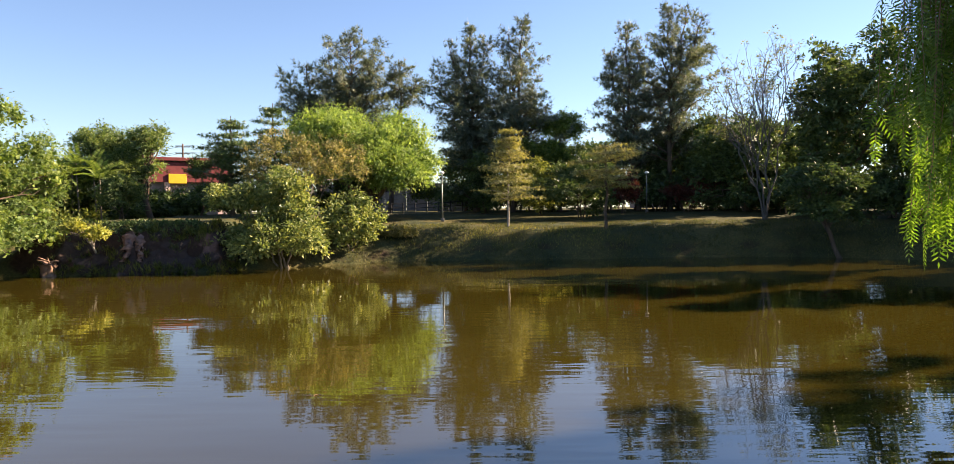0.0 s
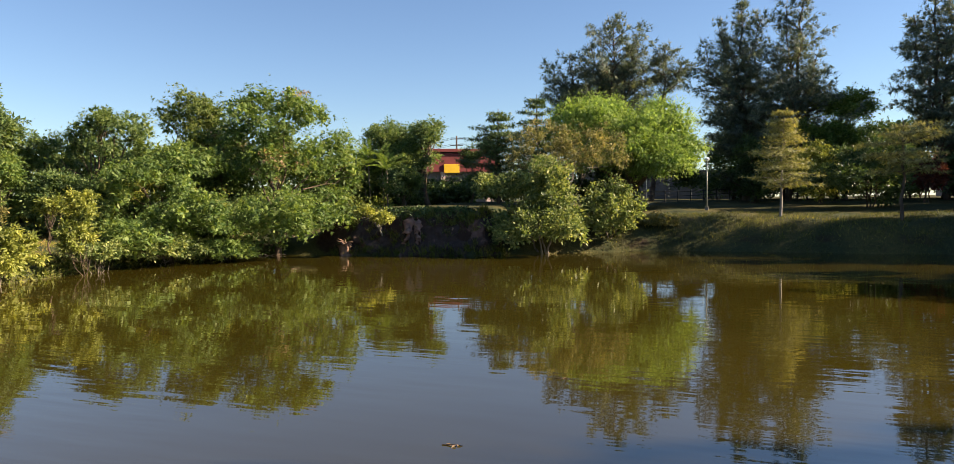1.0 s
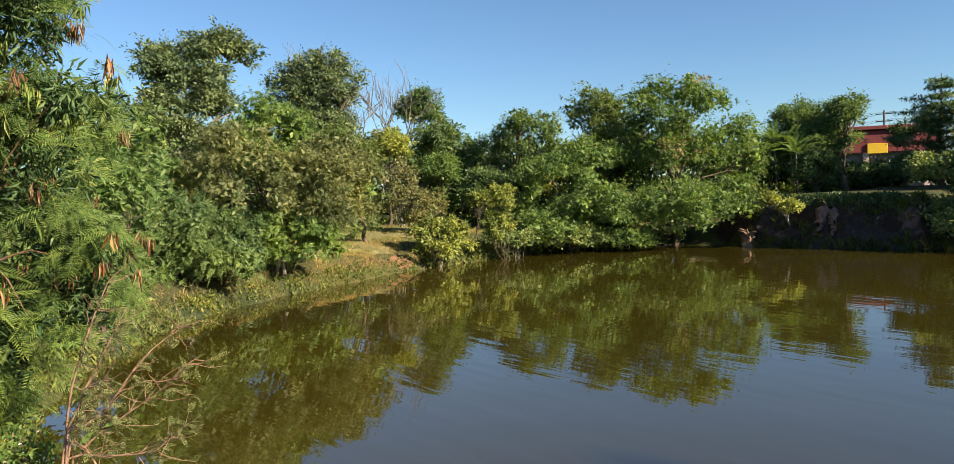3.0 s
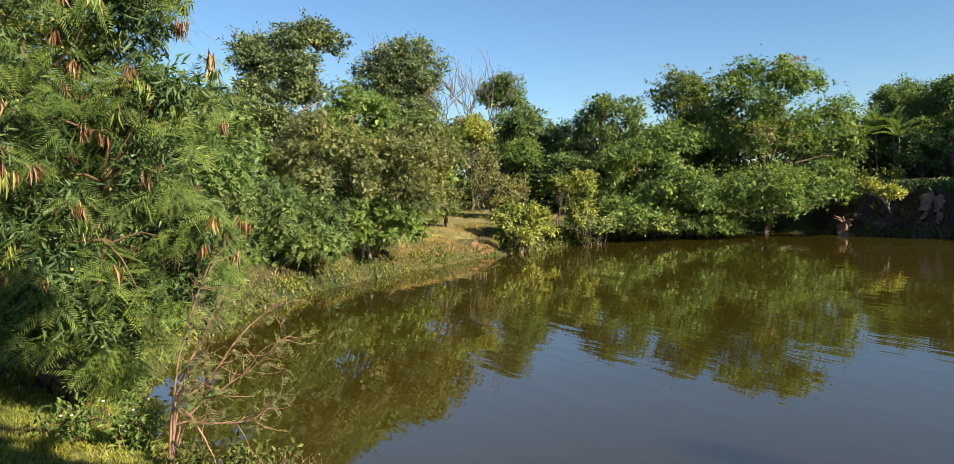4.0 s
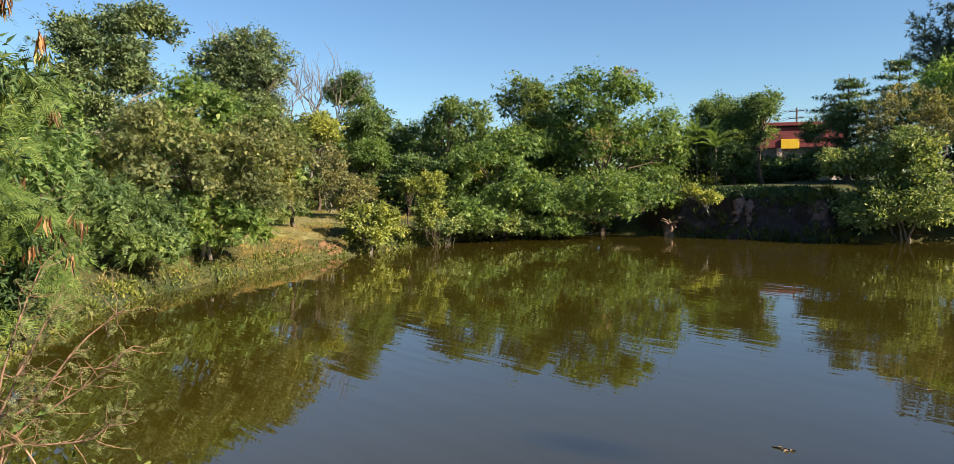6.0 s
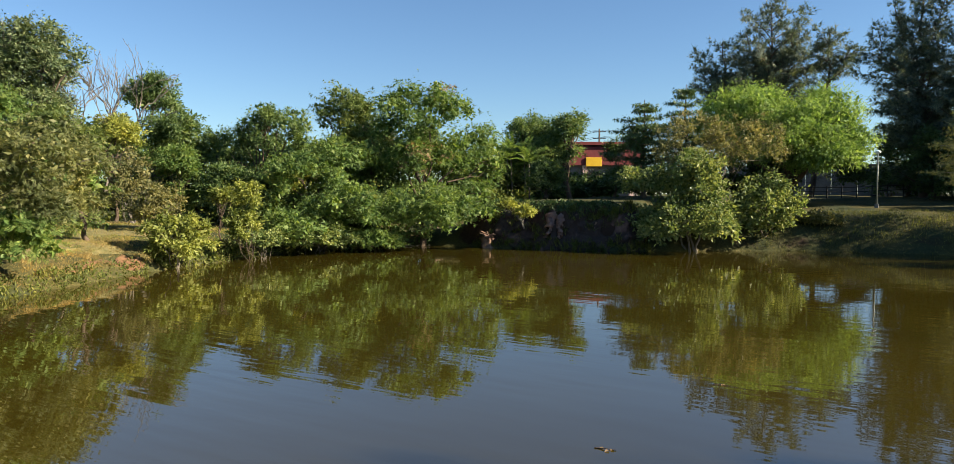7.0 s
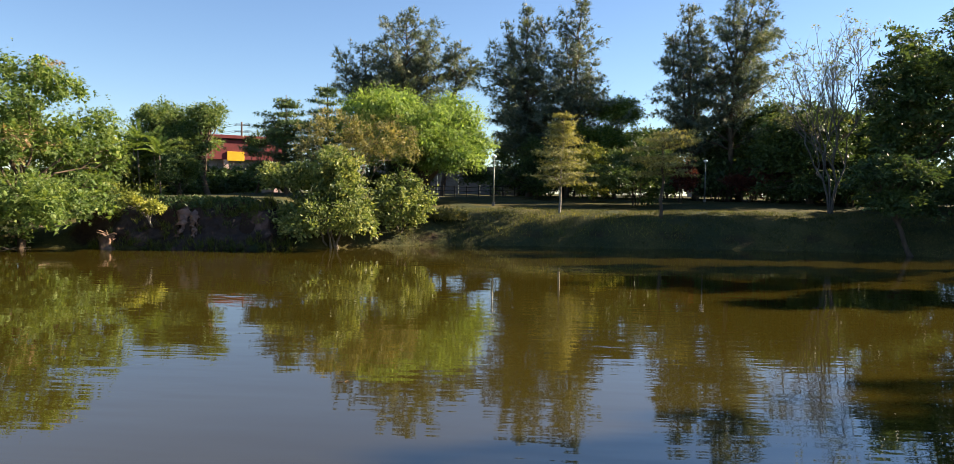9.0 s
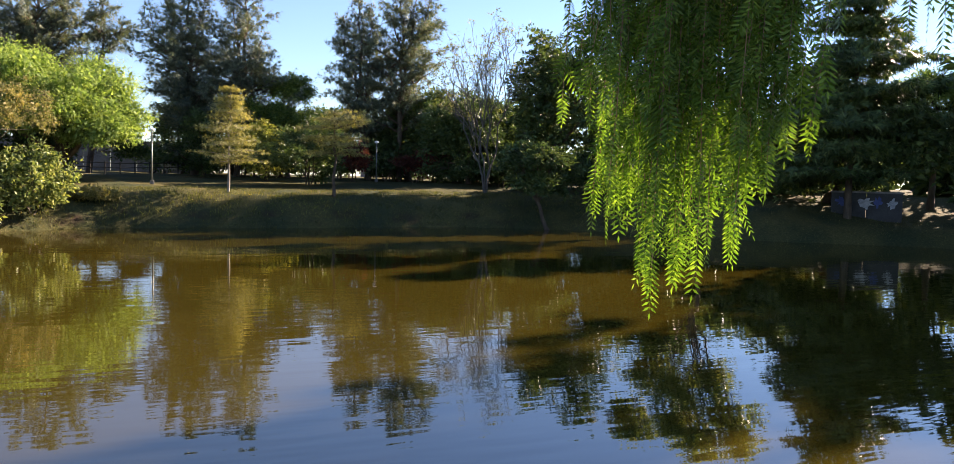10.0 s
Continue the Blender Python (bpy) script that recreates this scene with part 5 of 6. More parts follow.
# ---- near bank: weeping pepper tree over the camera's right ----
def pepper_tree():
    rng = np.random.default_rng(300)
    x, y = 6.4, 0.2
    base = np.array([x, y, gz(x, y)])
    t = thing("pepper_tree", "weeping pepper tree with hanging bright green fronds", "tree", base)
    crown = np.array([4.5, 2.3, 5.6])
    limbs = [tube(bend(rng, base - [0, 0, 0.2], [5.9, 0.5, 3.6], 6, 0.06), 0.26, 0.19, 10)]
    for end in ([2.3, 2.7, 5.3], [3.6, 3.4, 5.6], [5.4, -1.4, 5.8], [7.4, 1.5, 5.9], [3.4, 1.4, 5.8], [7.2, -0.8, 5.4], [5.2, 1.2, 6.6]):
        limbs.append(tube(bend(rng, [5.9, 0.5, 3.5], end, 7, 0.10, 0.12), 0.13, 0.03, 7))
    part("trunk", join(limbs), BARK_BROWN, t, smooth=True)
    # lobes above the view, placed and packed to shade near grass and fronds
    lobes = np.concatenate([lobes_of(rng, crown, (2.4, 2.4, 1.6), 34, 0.80), lobes_of(rng, (4.5, 2.6, 7.2), (2.2, 1.5, 1.4), 20, 0.7), lobes_of(rng, (2.9, 3.05, 5.16), (0.9, 1.0, 0.75), 20, 0.45), lobes_of(rng, (3.7, 3.3, 4.95), (1.0, 0.9, 0.6), 14, 0.5), lobes_of(rng, (3.3, 2.3, 6.1), (1.6, 1.6, 1.1), 24, 0.75)])
    ends, outs = boughs(rng, lobes, 7)
    core = np.repeat(lobes[:, :3], 150, 0) + rng.normal(0, 0.38, (len(lobes) * 150, 3)) * np.repeat(lobes[:, 3:4], 150, 0)
    inner = scatter(KITE, core, rng.normal(0, 1, core.shape), rng.normal(0, 1, core.shape), np.full(len(core), 0.34), 0.6)
    part("crown", join([leaves(rng, ends, outs, 2, 0.2, 0.34, PEPPER_LEAF, 1.0, 0.8, 1.0, 0.6), inner]), LEAF_PEPPER, t)

    # hanging strands: each curtain is a row of strand tips (x, y, lowest z, count, spread)
    curtains = [(1.88, 2.75, 2.53, 8, 0.03), (1.97, 2.69, 2.57, 8, 0.03), (2.04, 2.63, 2.61, 5, 0.03), (2.10, 2.58, 2.69, 8, 0.035), (2.15, 2.54, 2.86, 8, 0.035),
                (2.19, 2.50, 2.91, 7, 0.03), (2.23, 2.46, 3.02, 7, 0.03), (2.00, 3.28, 2.73, 6, 0.05), (1.98, 3.08, 2.78, 8, 0.06), (1.92, 2.95, 2.80, 14, 0.08),
                (1.95, 2.80, 2.84, 16, 0.09), (2.02, 2.70, 2.88, 16, 0.09), (2.09, 2.60, 2.95, 16, 0.08), (2.14, 2.56, 3.06, 14, 0.07), (2.18, 2.50, 3.14, 10, 0.06),
                (1.92, 3.15, 3.16, 12, 0.09), (1.94, 3.00, 3.26, 16, 0.12), (2.05, 2.70, 3.26, 16, 0.12), (2.12, 2.60, 3.40, 14, 0.10),
                (2.31, 2.38, 3.40, 4, 0.03), (2.46, 2.19, 3.36, 4, 0.05), (2.50, 2.12, 3.30, 4, 0.05)]
    at, along, face, size, stems = [], [], [], [], []
    rng = np.random.default_rng(301)
    for cx, cy, low, count, spread in curtains:
        for k in range(max(2, int(count * 0.62))):
            px, py = np.array([cx, cy]) + np.clip(rng.normal(0, spread, 2), -1.3 * spread, 1.3 * spread)
            tip = np.array([px, py, low + 0.11 + abs(rng.normal(0, 0.12)) * (k > 0)])
            top = np.array([px + rng.normal(0.06, 0.05), py + rng.normal(-0.02, 0.05), rng.uniform(4.5, 5.0)])
            line = bend(rng, top, tip, 9, 0.012)
            stems.append(tube(line, 0.004, 0.0014, 4))
            n = int((top[2] - tip[2]) / 0.042)
            u = np.linspace(0, 1, n) ** 1.0
            i = np.minimum((u * 8).astype(int), 7)
            p = line[i] + (line[i + 1] - line[i]) * (u * 8 - i)[:, None]
            a = np.arange(n) * 2.4 + rng.uniform(0, 6)
            out = np.column_stack([np.cos(a), np.sin(a), np.zeros(n)])
            w = rng.uniform(0.1, 0.85, n)[:, None]
            w[-2:] = 0.05
            at.append(p)
            along.append(unit(out * w + [0, 0, -1.0]))
            face.append(out + rng.normal(0, 0.6, (n, 3)))
            size.append(rng.uniform(0.095, 0.165, n))
    tagged(part("twigs", join(stems), TWIG_PINK, t), kind="stuff")
    part("hanging_fronds", scatter(PEPPER_LEAF, np.concatenate(at), np.concatenate(along), np.concatenate(face), np.concatenate(size)), LEAF_PEPPER, t, "translucent yellow-green hanging fronds")


pepper_tree()


# ---- near bank: leucaena with pods ----
def near_leucaena():
    rng = np.random.default_rng(310)
    x, y = -9.9, 0.5
    base = np.array([x, y, gz(x, y)])
    t = thing("leucaena_tree", "leucaena tree hung with brown seed pods on the near bank", "tree", base)
    lobes = np.concatenate([
        lobes_of(rng, (-7.35, 1.35, 3.5), (0.8, 0.72, 1.5), 22, 0.40, -1),
        lobes_of(rng, (-7.7, 0.35, 4.1), (1.1, 1.0, 2.1), 34, 0.48, -1),
        lobes_of(rng, (-8.0, -0.7, 4.4), (1.2, 1.0, 2.3), 28, 0.52, -1),
        lobes_of(rng, (-7.6, 0.95, 5.1), (0.8, 0.6, 0.9), 14, 0.42, -1),
        lobes_of(rng, (-7.35, 0.45, 2.25), (0.9, 1.0, 0.7), 18, 0.38, -1),
        lobes_of(rng, (-7.5, 0.2, 2.0), (0.6, 0.8, 0.4), 12, 0.34, -1),
        lobes_of(rng, (-8.4, -0.3, 1.95), (0.5, 0.9, 0.35), 7, 0.30, -1),
        lobes_of(rng, (-7.9, 0.9, 1.25), (0.35, 0.4, 0.45), 10, 0.27, -1),
        lobes_of(rng, (-8.0, 0.75, 1.55), (0.6, 0.5, 0.5), 14, 0.32, -1),
        lobes_of(rng, (-9.2, -0.9, 2.1), (0.7, 0.6, 0.4), 6, 0.32, -1),
        lobes_of(rng, (-7.3, 1.55, 2.2), (0.55, 0.5, 0.7), 12, 0.32, -1)])
    stems = []
    for end, r in (([-7.3, 0.9, 3.6], 0.055), ([-7.6, 0.2, 4.6], 0.06), ([-8.0, -0.8, 4.6], 0.06), ([-7.15, 0.75, 2.6], 0.05)):
        line = bend(rng, base + [rng.normal(0, 0.08), rng.normal(0, 0.08), -0.1], end, 8, 0.08)
        stems.append(tube(line, r * 0.7, r * 0.3, 7))
        near = np.argsort(np.linalg.norm(lobes[:, :3] - line[-1], axis=1))[:16]
        for i in near:
            limb = bend(rng, line[rng.integers(3, 8)], lobes[i, :3] + unit(rng.normal(size=3)) * lobes[i, 3] * 0.7, 6, 0.12, 0.05)
            stems.append(tube(limb, 0.016, 0.004, 5))
    part("trunk", join(stems), BARK_ORANGE, t, smooth=True)
    ends, outs = boughs(rng, lobes, 19, -0.9, 12)
    n = len(ends)
    k = 3                                     # whorls of arching leaves
    turn = np.repeat(rng.uniform(0, 6.28, n), k) + np.tile(np.arange(k) * 2.1, n) + rng.normal(0, 0.3, n * k)
    ring = np.column_stack([np.cos(turn), np.sin(turn), rng.normal(-0.75, 0.45, n * k)])
    way = unit(ring * 0.8 + np.repeat(outs, k, 0) * 0.6)
    rise = unit(np.array([0.55, 0.15, 0.55]) + np.repeat(outs, k, 0) * 0.6 + rng.normal(0, 0.3, (n * k, 3)))
    part("crown", scatter(BIPINNATE, np.repeat(ends, k, 0) + rng.normal(0, 0.04, (n * k, 3)), way, rise, rng.uniform(0.14, 0.27, n * k)), LEAF_NEAR, t)
    # dark leaf mass inside the crown: its shade is put into the colour
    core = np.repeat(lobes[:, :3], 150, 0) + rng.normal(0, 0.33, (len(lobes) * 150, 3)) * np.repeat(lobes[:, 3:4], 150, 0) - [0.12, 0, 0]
    part("inner_leaves", scatter(KITE, core, rng.normal(0, 1, core.shape) - [0, 0, 0.6], rng.normal(0, 1, core.shape), rng.uniform(0.08, 0.16, len(core)), 0.22), LEAF_DARK, t, "inner leaves in a dark colour that stands for shade")
    front = np.where((ends[:, 0] > -7.75) & (ends[:, 2] > 2.3))[0]
    picks = rng.choice(front, 110, replace=False)
    for name, mine, mat, label in (("brown_pods", picks[:74], POD_BROWN, "dry brown hanging seed pods"), ("green_pods", picks[74:], POD_GREEN, "unripe yellow-green pods")):
        n = rng.integers(5, 13, len(mine))
        at = np.repeat(ends[mine] + outs[mine] * [0.12, 0.12, 0] + [0.13, 0, 0.02], n, 0) + rng.normal(0, 0.028, (n.sum(), 3))
        along = unit(np.array([0, 0, -1.0]) + rng.normal(0, 0.20, (len(at), 3)))
        pods = part(name, scatter(KITE, at, along, rng.normal(0, 1, (len(at), 3)) + [1.0, 0, 0], rng.uniform(0.10, 0.19, len(at)), 0.13), mat, t, label)
        tagged(pods, kind="stuff")
    buds = rng.choice(front, 150)
    bud = part("flower_buds", scatter(KITE, ends[buds] + rng.normal(0, 0.08, (150, 3)) + [0.08, 0, 0.05], rng.normal(0, 1, (150, 3)), rng.normal(0, 1, (150, 3)), np.full(150, 0.035), 0.9), POD_GREEN, t, "small pale yellow flower heads")
    tagged(bud, kind="stuff")
    tip = scatter(BIPINNATE, np.array([[-7.0, 1.42, 4.75]] * 6) + rng.normal(0, 0.05, (6, 3)), rng.normal(0, 0.7, (6, 3)) + [0, 0, 0.6], rng.normal(0, 1, (6, 3)), np.full(6, 0.26))
    part("top_shoot", tip, LEAF_LEUC, t)


near_leucaena()
tree("broadleaf_tree", "tree with long narrow shiny leaves behind the leucaena", "tree", -10.0, -0.2, [(0, 0, 5.6, 1.6, 1.6, 2.6, 26, 0.62), (0.6, 1.4, 5.6, 1.0, 1.0, 2.0, 12, 0.5), (0, 0.4, 3.0, 1.6, 1.8, 1.4, 14, 0.6)], LEAF_PALE, BARK_BROWN, 320,
     trunk_r=0.10, stems=3, size=0.15, width=0.26, density=26, per=9, spread=0.14, droop=0.5)
# Dark fill added for the shaded hollow behind the leucaena.
tree("dark_shrub", "dense undergrowth behind the near leucaena, dark leaf colour standing for shade", "bush", -9.9, 0.4, [(0, 0, 1.9, 1.2, 1.4, 1.0, 14, 0.5)], LEAF_DARK, BARK_BROWN, 321, trunk_r=0.05, stems=3, size=0.14, density=18, per=9, spread=0.14)
for i, (px, py, top) in enumerate([(-12.6, 0.6, 5.2), (-16, 3.0, 5.5), (-14.5, -2.5, 7.0), (-19, -1.5, 8.0), (-25, 1.5, 8.5), (-24.5, 6.5, 6.0)]):
    tree("leucaena_tree", "feathery leucaena in the thicket on the bank", "tree", px, py, [(0, 0, top * 0.6, 1.9, 1.9, top * 0.4, 24, 0.8)], LEAF_LEUC, BARK_BROWN, 330 + i, skirt=8, trunk_r=0.1, stems=2, size=0.22, density=7, per=5, shape=SPRAY, width=1.0, droop=0.4)


def near_shrub():
    """Half-bare shrub at the water's edge."""
    rng = np.random.default_rng(340)
    base = np.array([-6.21, 1.07, gz(-6.21, 1.07)])
    t = thing("bare_shrub", "half-bare shrub with thin pinkish stems at the water", "bush", base)
    lines = []
    for pts in ([(-6.2, 1.10, 1.1), (-6.19, 1.17, 1.54), (-6.17, 1.29, 1.94), (-6.14, 1.46, 2.4)],
                [(-6.2, 1.16, 1.22), (-6.06, 1.42, 1.45), (-5.88, 1.68, 1.85), (-5.83, 1.9, 2.02)],
                [(-6.18, 1.25, 1.18), (-6.03, 1.50, 1.35), (-5.85, 1.72, 1.52), (-5.73, 1.89, 1.73)],
                [(-6.2, 1.13, 1.12), (-6.05, 1.39, 1.05), (-5.8, 1.64, 1.08), (-5.63, 1.86, 1.28)],
                [(-6.19, 1.15, 1.3), (-6.10, 1.34, 1.75), (-6.0, 1.5, 2.1)],
                [(-6.2, 1.2, 1.2), (-6.0, 1.32, 0.95), (-5.95, 1.40, 0.72)]):
        p = np.vstack([base - [0, 0, 0.05], np.array(pts)])
        d = np.linspace(0, len(p) - 1, 10)
        p = np.column_stack([np.interp(d, np.arange(len(p)), p[:, k]) for k in range(3)]) + rng.normal(0, 0.006, (10, 3))
        lines.append(p)
    for p in lines:
        part("stem", tube(p, 0.013, 0.004, 6), TWIG_PINK, t, smooth=True)
    pieces = []
    tips = []
    for p in lines[:5]:
        for k in range(30):
            s = p[rng.integers(3, 10)]
            w = unit(np.array([0.35, 0.55, 0.35]) + rng.normal(0, 0.5, 3))
            e = s + w * rng.uniform(0.12, 0.36)
            q = bend(rng, s, e, 4, 0.15)
            pieces.append(tube(q, 0.0035, 0.0015, 4))
            tips += [q[1], q[2], q[3], q[3]]
    tagged(part("twigs", join(pieces), TWIG_PINK, t), kind="stuff")
    tips = np.array(tips)
    n = len(tips)
    part("foliage", scatter(SMALL_FEATHER, tips, rng.normal(0, 0.5, (n, 3)) + [0.3, 0.5, 0.1], rng.normal(0, 0.5, (n, 3)) + [0, 0, 1], rng.uniform(0.045, 0.10, n)), LEAF_GREY, t, "small grey-green feathery leaves")
    part("broad_leaf", scatter(KITE, np.array([[-6.08, 1.36, 1.28], [-6.12, 1.30, 1.25]]), np.array([[0.3, 0.9, 0.25], [-0.1, -0.6, -0.5]]), np.array([[0.5, 0, 1.0], [1, 0, 0.5]]), np.array([0.17, 0.13]), 0.42), LEAF_BRIGHT, t, "single broad bright green leaf")


near_shrub()


def weed_clump(name, label, x, y, r, h, mat, seed, size=0.07, n=420, flowers=0, stalks=26):
    rng = np.random.default_rng(seed)
    base = np.array([x, y, gz(x, y)])
    t = thing(name, label, "plant", base, "weeds on the near bank")
    stems, pts = [], []
    for k in range(stalks):
        a, q = rng.uniform(0, 6.28), rng.uniform(0.1, 1.0) * r
        s = np.array([x + math.cos(a) * q * 0.5, y + math.sin(a) * q * 0.5, 0])
        s[2] = gz(s[0], s[1]) - 0.02
        e = s + [math.cos(a) * q * 0.6, math.sin(a) * q * 0.6, h * rng.uniform(0.5, 1.1)]
        line = bend(rng, s, e, 6, 0.08)
        stems.append(tube(line, 0.004, 0.0015, 4))
        pts.append(line[1:])
    pts = np.concatenate(pts)
    p = pts[rng.integers(0, len(pts), n)] + rng.normal(0, 0.03, (n, 3))
    tagged(part("stems", join(stems), TWIG_PINK, t), kind="stuff")
    part("foliage", scatter(KITE, p, rng.normal(0, 0.7, (n, 3)) + [0, 0, 0.25], rng.normal(0, 0.5, (n, 3)) + [0.3, 0, 1], size * rng.uniform(0.6, 1.3, n), 0.42), mat, t)
    for k in range(flowers):
        c = pts[rng.integers(0, len(pts))] + [0.02, 0, 0.05]
        bm = bmesh.new()
        bmesh.ops.create_icosphere(bm, subdivisions=1, radius=0.014, matrix=Matrix.Translation(c) @ Matrix.Diagonal((1, 1, 0.6, 1)))
        part("flower", bm, FLOWER, t, "small white flower")


weed_clump("flowering_weed", "bushy green weed with small white flowers", -6.85, 0.85, 0.34, 0.45, LEAF_BROAD, 350, 0.075, 700, 12)
weed_clump("flowering_weed", "bushy green weed with small white flowers", -7.15, 0.45, 0.30, 0.40, LEAF_BROAD, 351, 0.07, 500, 6)
weed_clump("weed", "loose yellow-green weed at the shrub's foot", -5.86, 1.56, 0.28, 0.30, WEED, 352, 0.07, 420)
weed_clump("weed", "loose yellow-green weed at the shrub's foot", -6.25, 1.25, 0.26, 0.24, WEED, 353, 0.06, 420)
weed_clump("weed", "loose yellow-green weed at the shrub's foot", -5.62, 1.75, 0.28, 0.30, WEED, 354, 0.06, 300)
weed_clump("weed", "thin dry weed standing at the water", -6.05, 2.25, 0.10, 0.42, LEAF_BROWN, 355, 0.03, 70, stalks=5)
weed_clump("weed", "thin dry weed standing at the water", 6.8, 4.6, 0.7, 0.75, LEAF_BROWN, 356, 0.03, 160)
weed_clump("weed", "thin dry weed standing at the water", 5.4, 4.4, 0.6, 0.55, LEAF_BROWN, 357, 0.03, 120)


def blades(name, label, count, x0, x1, y0, y1, sd0, sd1, tall, seed, mat, width=0.10, lie=0.5, shape=BLADE):
    """Grass or creeping leaves over a stretch of bank."""
    rng = np.random.default_rng(seed)
    x, y = rng.uniform(x0, x1, count * 4), rng.uniform(y0, y1, count * 4)
    sd = shore_distance(x, y)
    keep = np.where((sd > sd0) & (sd < sd1) & (lumps(x, y, 1.1, seed) + rng.normal(0, 0.35, len(x)) > -0.25))[0][:count]
    x, y, sd = x[keep], y[keep], sd[keep]
    z = ground_z(x, y, sd)
    n = len(x)
    p = np.column_stack([x, y, z - 0.01 + (rng.uniform(0, tall * 0.7, n) if shape is KITE and lie > 0.9 else 0)])
    return solo(name, scatter(shape, p, rng.normal(0, lie, (n, 3)) + [0, 0, 1], rng.normal(0, 1, (n, 3)) + [0.4, 0, 0.3], tall * rng.uniform(0.4, 1.2, n), width), mat, label, "grass", "stuff")


blades("near_grass", "short sunlit grass on the near bank", 80000, -10.8, -4.8, -1.4, 2.0, 0.12, 3.2, 0.075, 360, GRASS, 0.16, 0.75)
blades("shore_weeds", "creeping green weeds along the waterline", 34000, -26, -8, 1.2, 17, -0.15, 0.62, 0.13, 361, WEED, 0.42, 1.0, KITE)
blades("shore_weeds", "creeping green weeds along the waterline", 14000, -30, -20, 17.5, 32, -0.15, 1.1, 0.20, 366, WEED, 0.45, 1.0, KITE)
blades("bank_grass", "dry grass tufts on the red bank", 26000, -36, -18, 4, 30, 0.25, 9.0, 0.15, 362, GRASS_DRY, 0.10, 0.7)
blades("bank_grass", "short dry grass on the sunlit bank", 24000, -29, -21.5, 8.5, 18.5, 0.35, 3.6, 0.09, 368, GRASS_DRY, 0.14, 0.8)
# Lighter grass colour stands for the sunlit strip on the ledge.
blades("ledge_grass", "tufted green grass on the far bank's ledge, lighter tone for its sunlit strip", 2200, -7, 9, 40, 46, 0.5, 3.2, 0.24, 369, GRASS, 0.07, 0.55)
blades("bank_lawn", "mown yellow-green grass above the red bank", 36000, -35, -26, 12, 25, 1.4, 8.0, 0.08, 367, GRASS, 0.22, 0.9)
blades("far_grass", "rough grass along the far bank, darkened to stand for shade", 38000, -9, 24, 38, 50, 0.02, 6.0, 0.18, 363, GRASS_SHADE, 0.14, 0.6)
blades("right_grass", "rough grass on the right bank, darkened to stand for shade", 9000, 15, 40, 16, 42, 0.05, 6.0, 0.15, 364, GRASS_SHADE, 0.12, 0.5)
blades("bank_creepers", "dark creepers on top of the cut bank", 5000, -22.5, -10.5, 34, 40, 0.9, 2.6, 0.20, 365, LEAF_DARK, 0.45, 1.2, KITE)


# ---- built things ----
PLASTER_RED = plain_material("red_painted_plaster", (0.13, 0.020, 0.022), (0.21, 0.036, 0.034), 1.5)
PLASTER_PINK = plain_material("pale_pink_plaster", (0.55, 0.38, 0.34), (0.66, 0.50, 0.45), 1.5)
PLASTER_GREY = plain_material("grey_plaster", (0.13, 0.125, 0.125), (0.21, 0.205, 0.20), 1.2)
SIGN_YELLOW = plain_material("yellow_sign", (0.72, 0.42, 0.02), (0.80, 0.52, 0.03), 2.0, 0.5)
TEAL = plain_material("teal_paint", (0.02, 0.22, 0.17), (0.04, 0.30, 0.23), 2.0, 0.5)
ROOF_TILE = plain_material("clay_roof_tile", (0.32, 0.10, 0.06), (0.46, 0.18, 0.10), 4.0)
POST_PAINT = plain_material("grey_green_metal_paint", (0.14, 0.16, 0.14), (0.22, 0.24, 0.21), 5.0, 0.5, 0.3)
LAMP_GLASS = plain_material("frosted_lamp_glass", (0.75, 0.76, 0.74), (0.82, 0.82, 0.80), 5.0, 0.3)
CONCRETE = plain_material("weathered_concrete", (0.10, 0.10, 0.095), (0.22, 0.21, 0.20), 2.0)
# Concrete of the painted wall, its colour darkened to stand for shade.
WALL_SHADE = plain_material("shade_dark_concrete", (0.020, 0.021, 0.020), (0.052, 0.052, 0.050), 1.4)
DARK_IRON = plain_material("dark_iron", (0.03, 0.03, 0.03), (0.06, 0.06, 0.055), 6.0, 0.6, 0.4)
CAR_PAINT = plain_material("silver_car_paint", (0.32, 0.34, 0.35), (0.38, 0.40, 0.41), 0.6, 0.25, 0.4, 0.0)
CAR_GLASS = plain_material("dark_car_glass", (0.015, 0.02, 0.022), (0.02, 0.026, 0.03), 0.6, 0.05, 0.0, 0.0)
RUBBER = plain_material("black_rubber", (0.015, 0.015, 0.015), (0.03, 0.03, 0.03), 8.0, 0.8)
PAINT_BLUE = plain_material("blue_wall_paint", (0.03, 0.045, 0.14), (0.06, 0.09, 0.22), 3.0)
PAINT_WHITE = plain_material("faded_white_wall_paint", (0.18, 0.19, 0.20), (0.42, 0.43, 0.44), 4.0)
CLAY = plain_material("eroded_clay", (0.070, 0.030, 0.015), (0.185, 0.085, 0.042), 5.0, 0.95, 0.0, 0.6)
RED_SOIL = plain_material("sunlit_red_earth", (0.085, 0.040, 0.018), (0.215, 0.112, 0.050), 5.0, 0.95, 0.0, 0.9)
CLAY_PINK = plain_material("pinkish_clay", (0.16, 0.085, 0.062), (0.36, 0.215, 0.165), 5.0, 0.95, 0.0, 0.8)
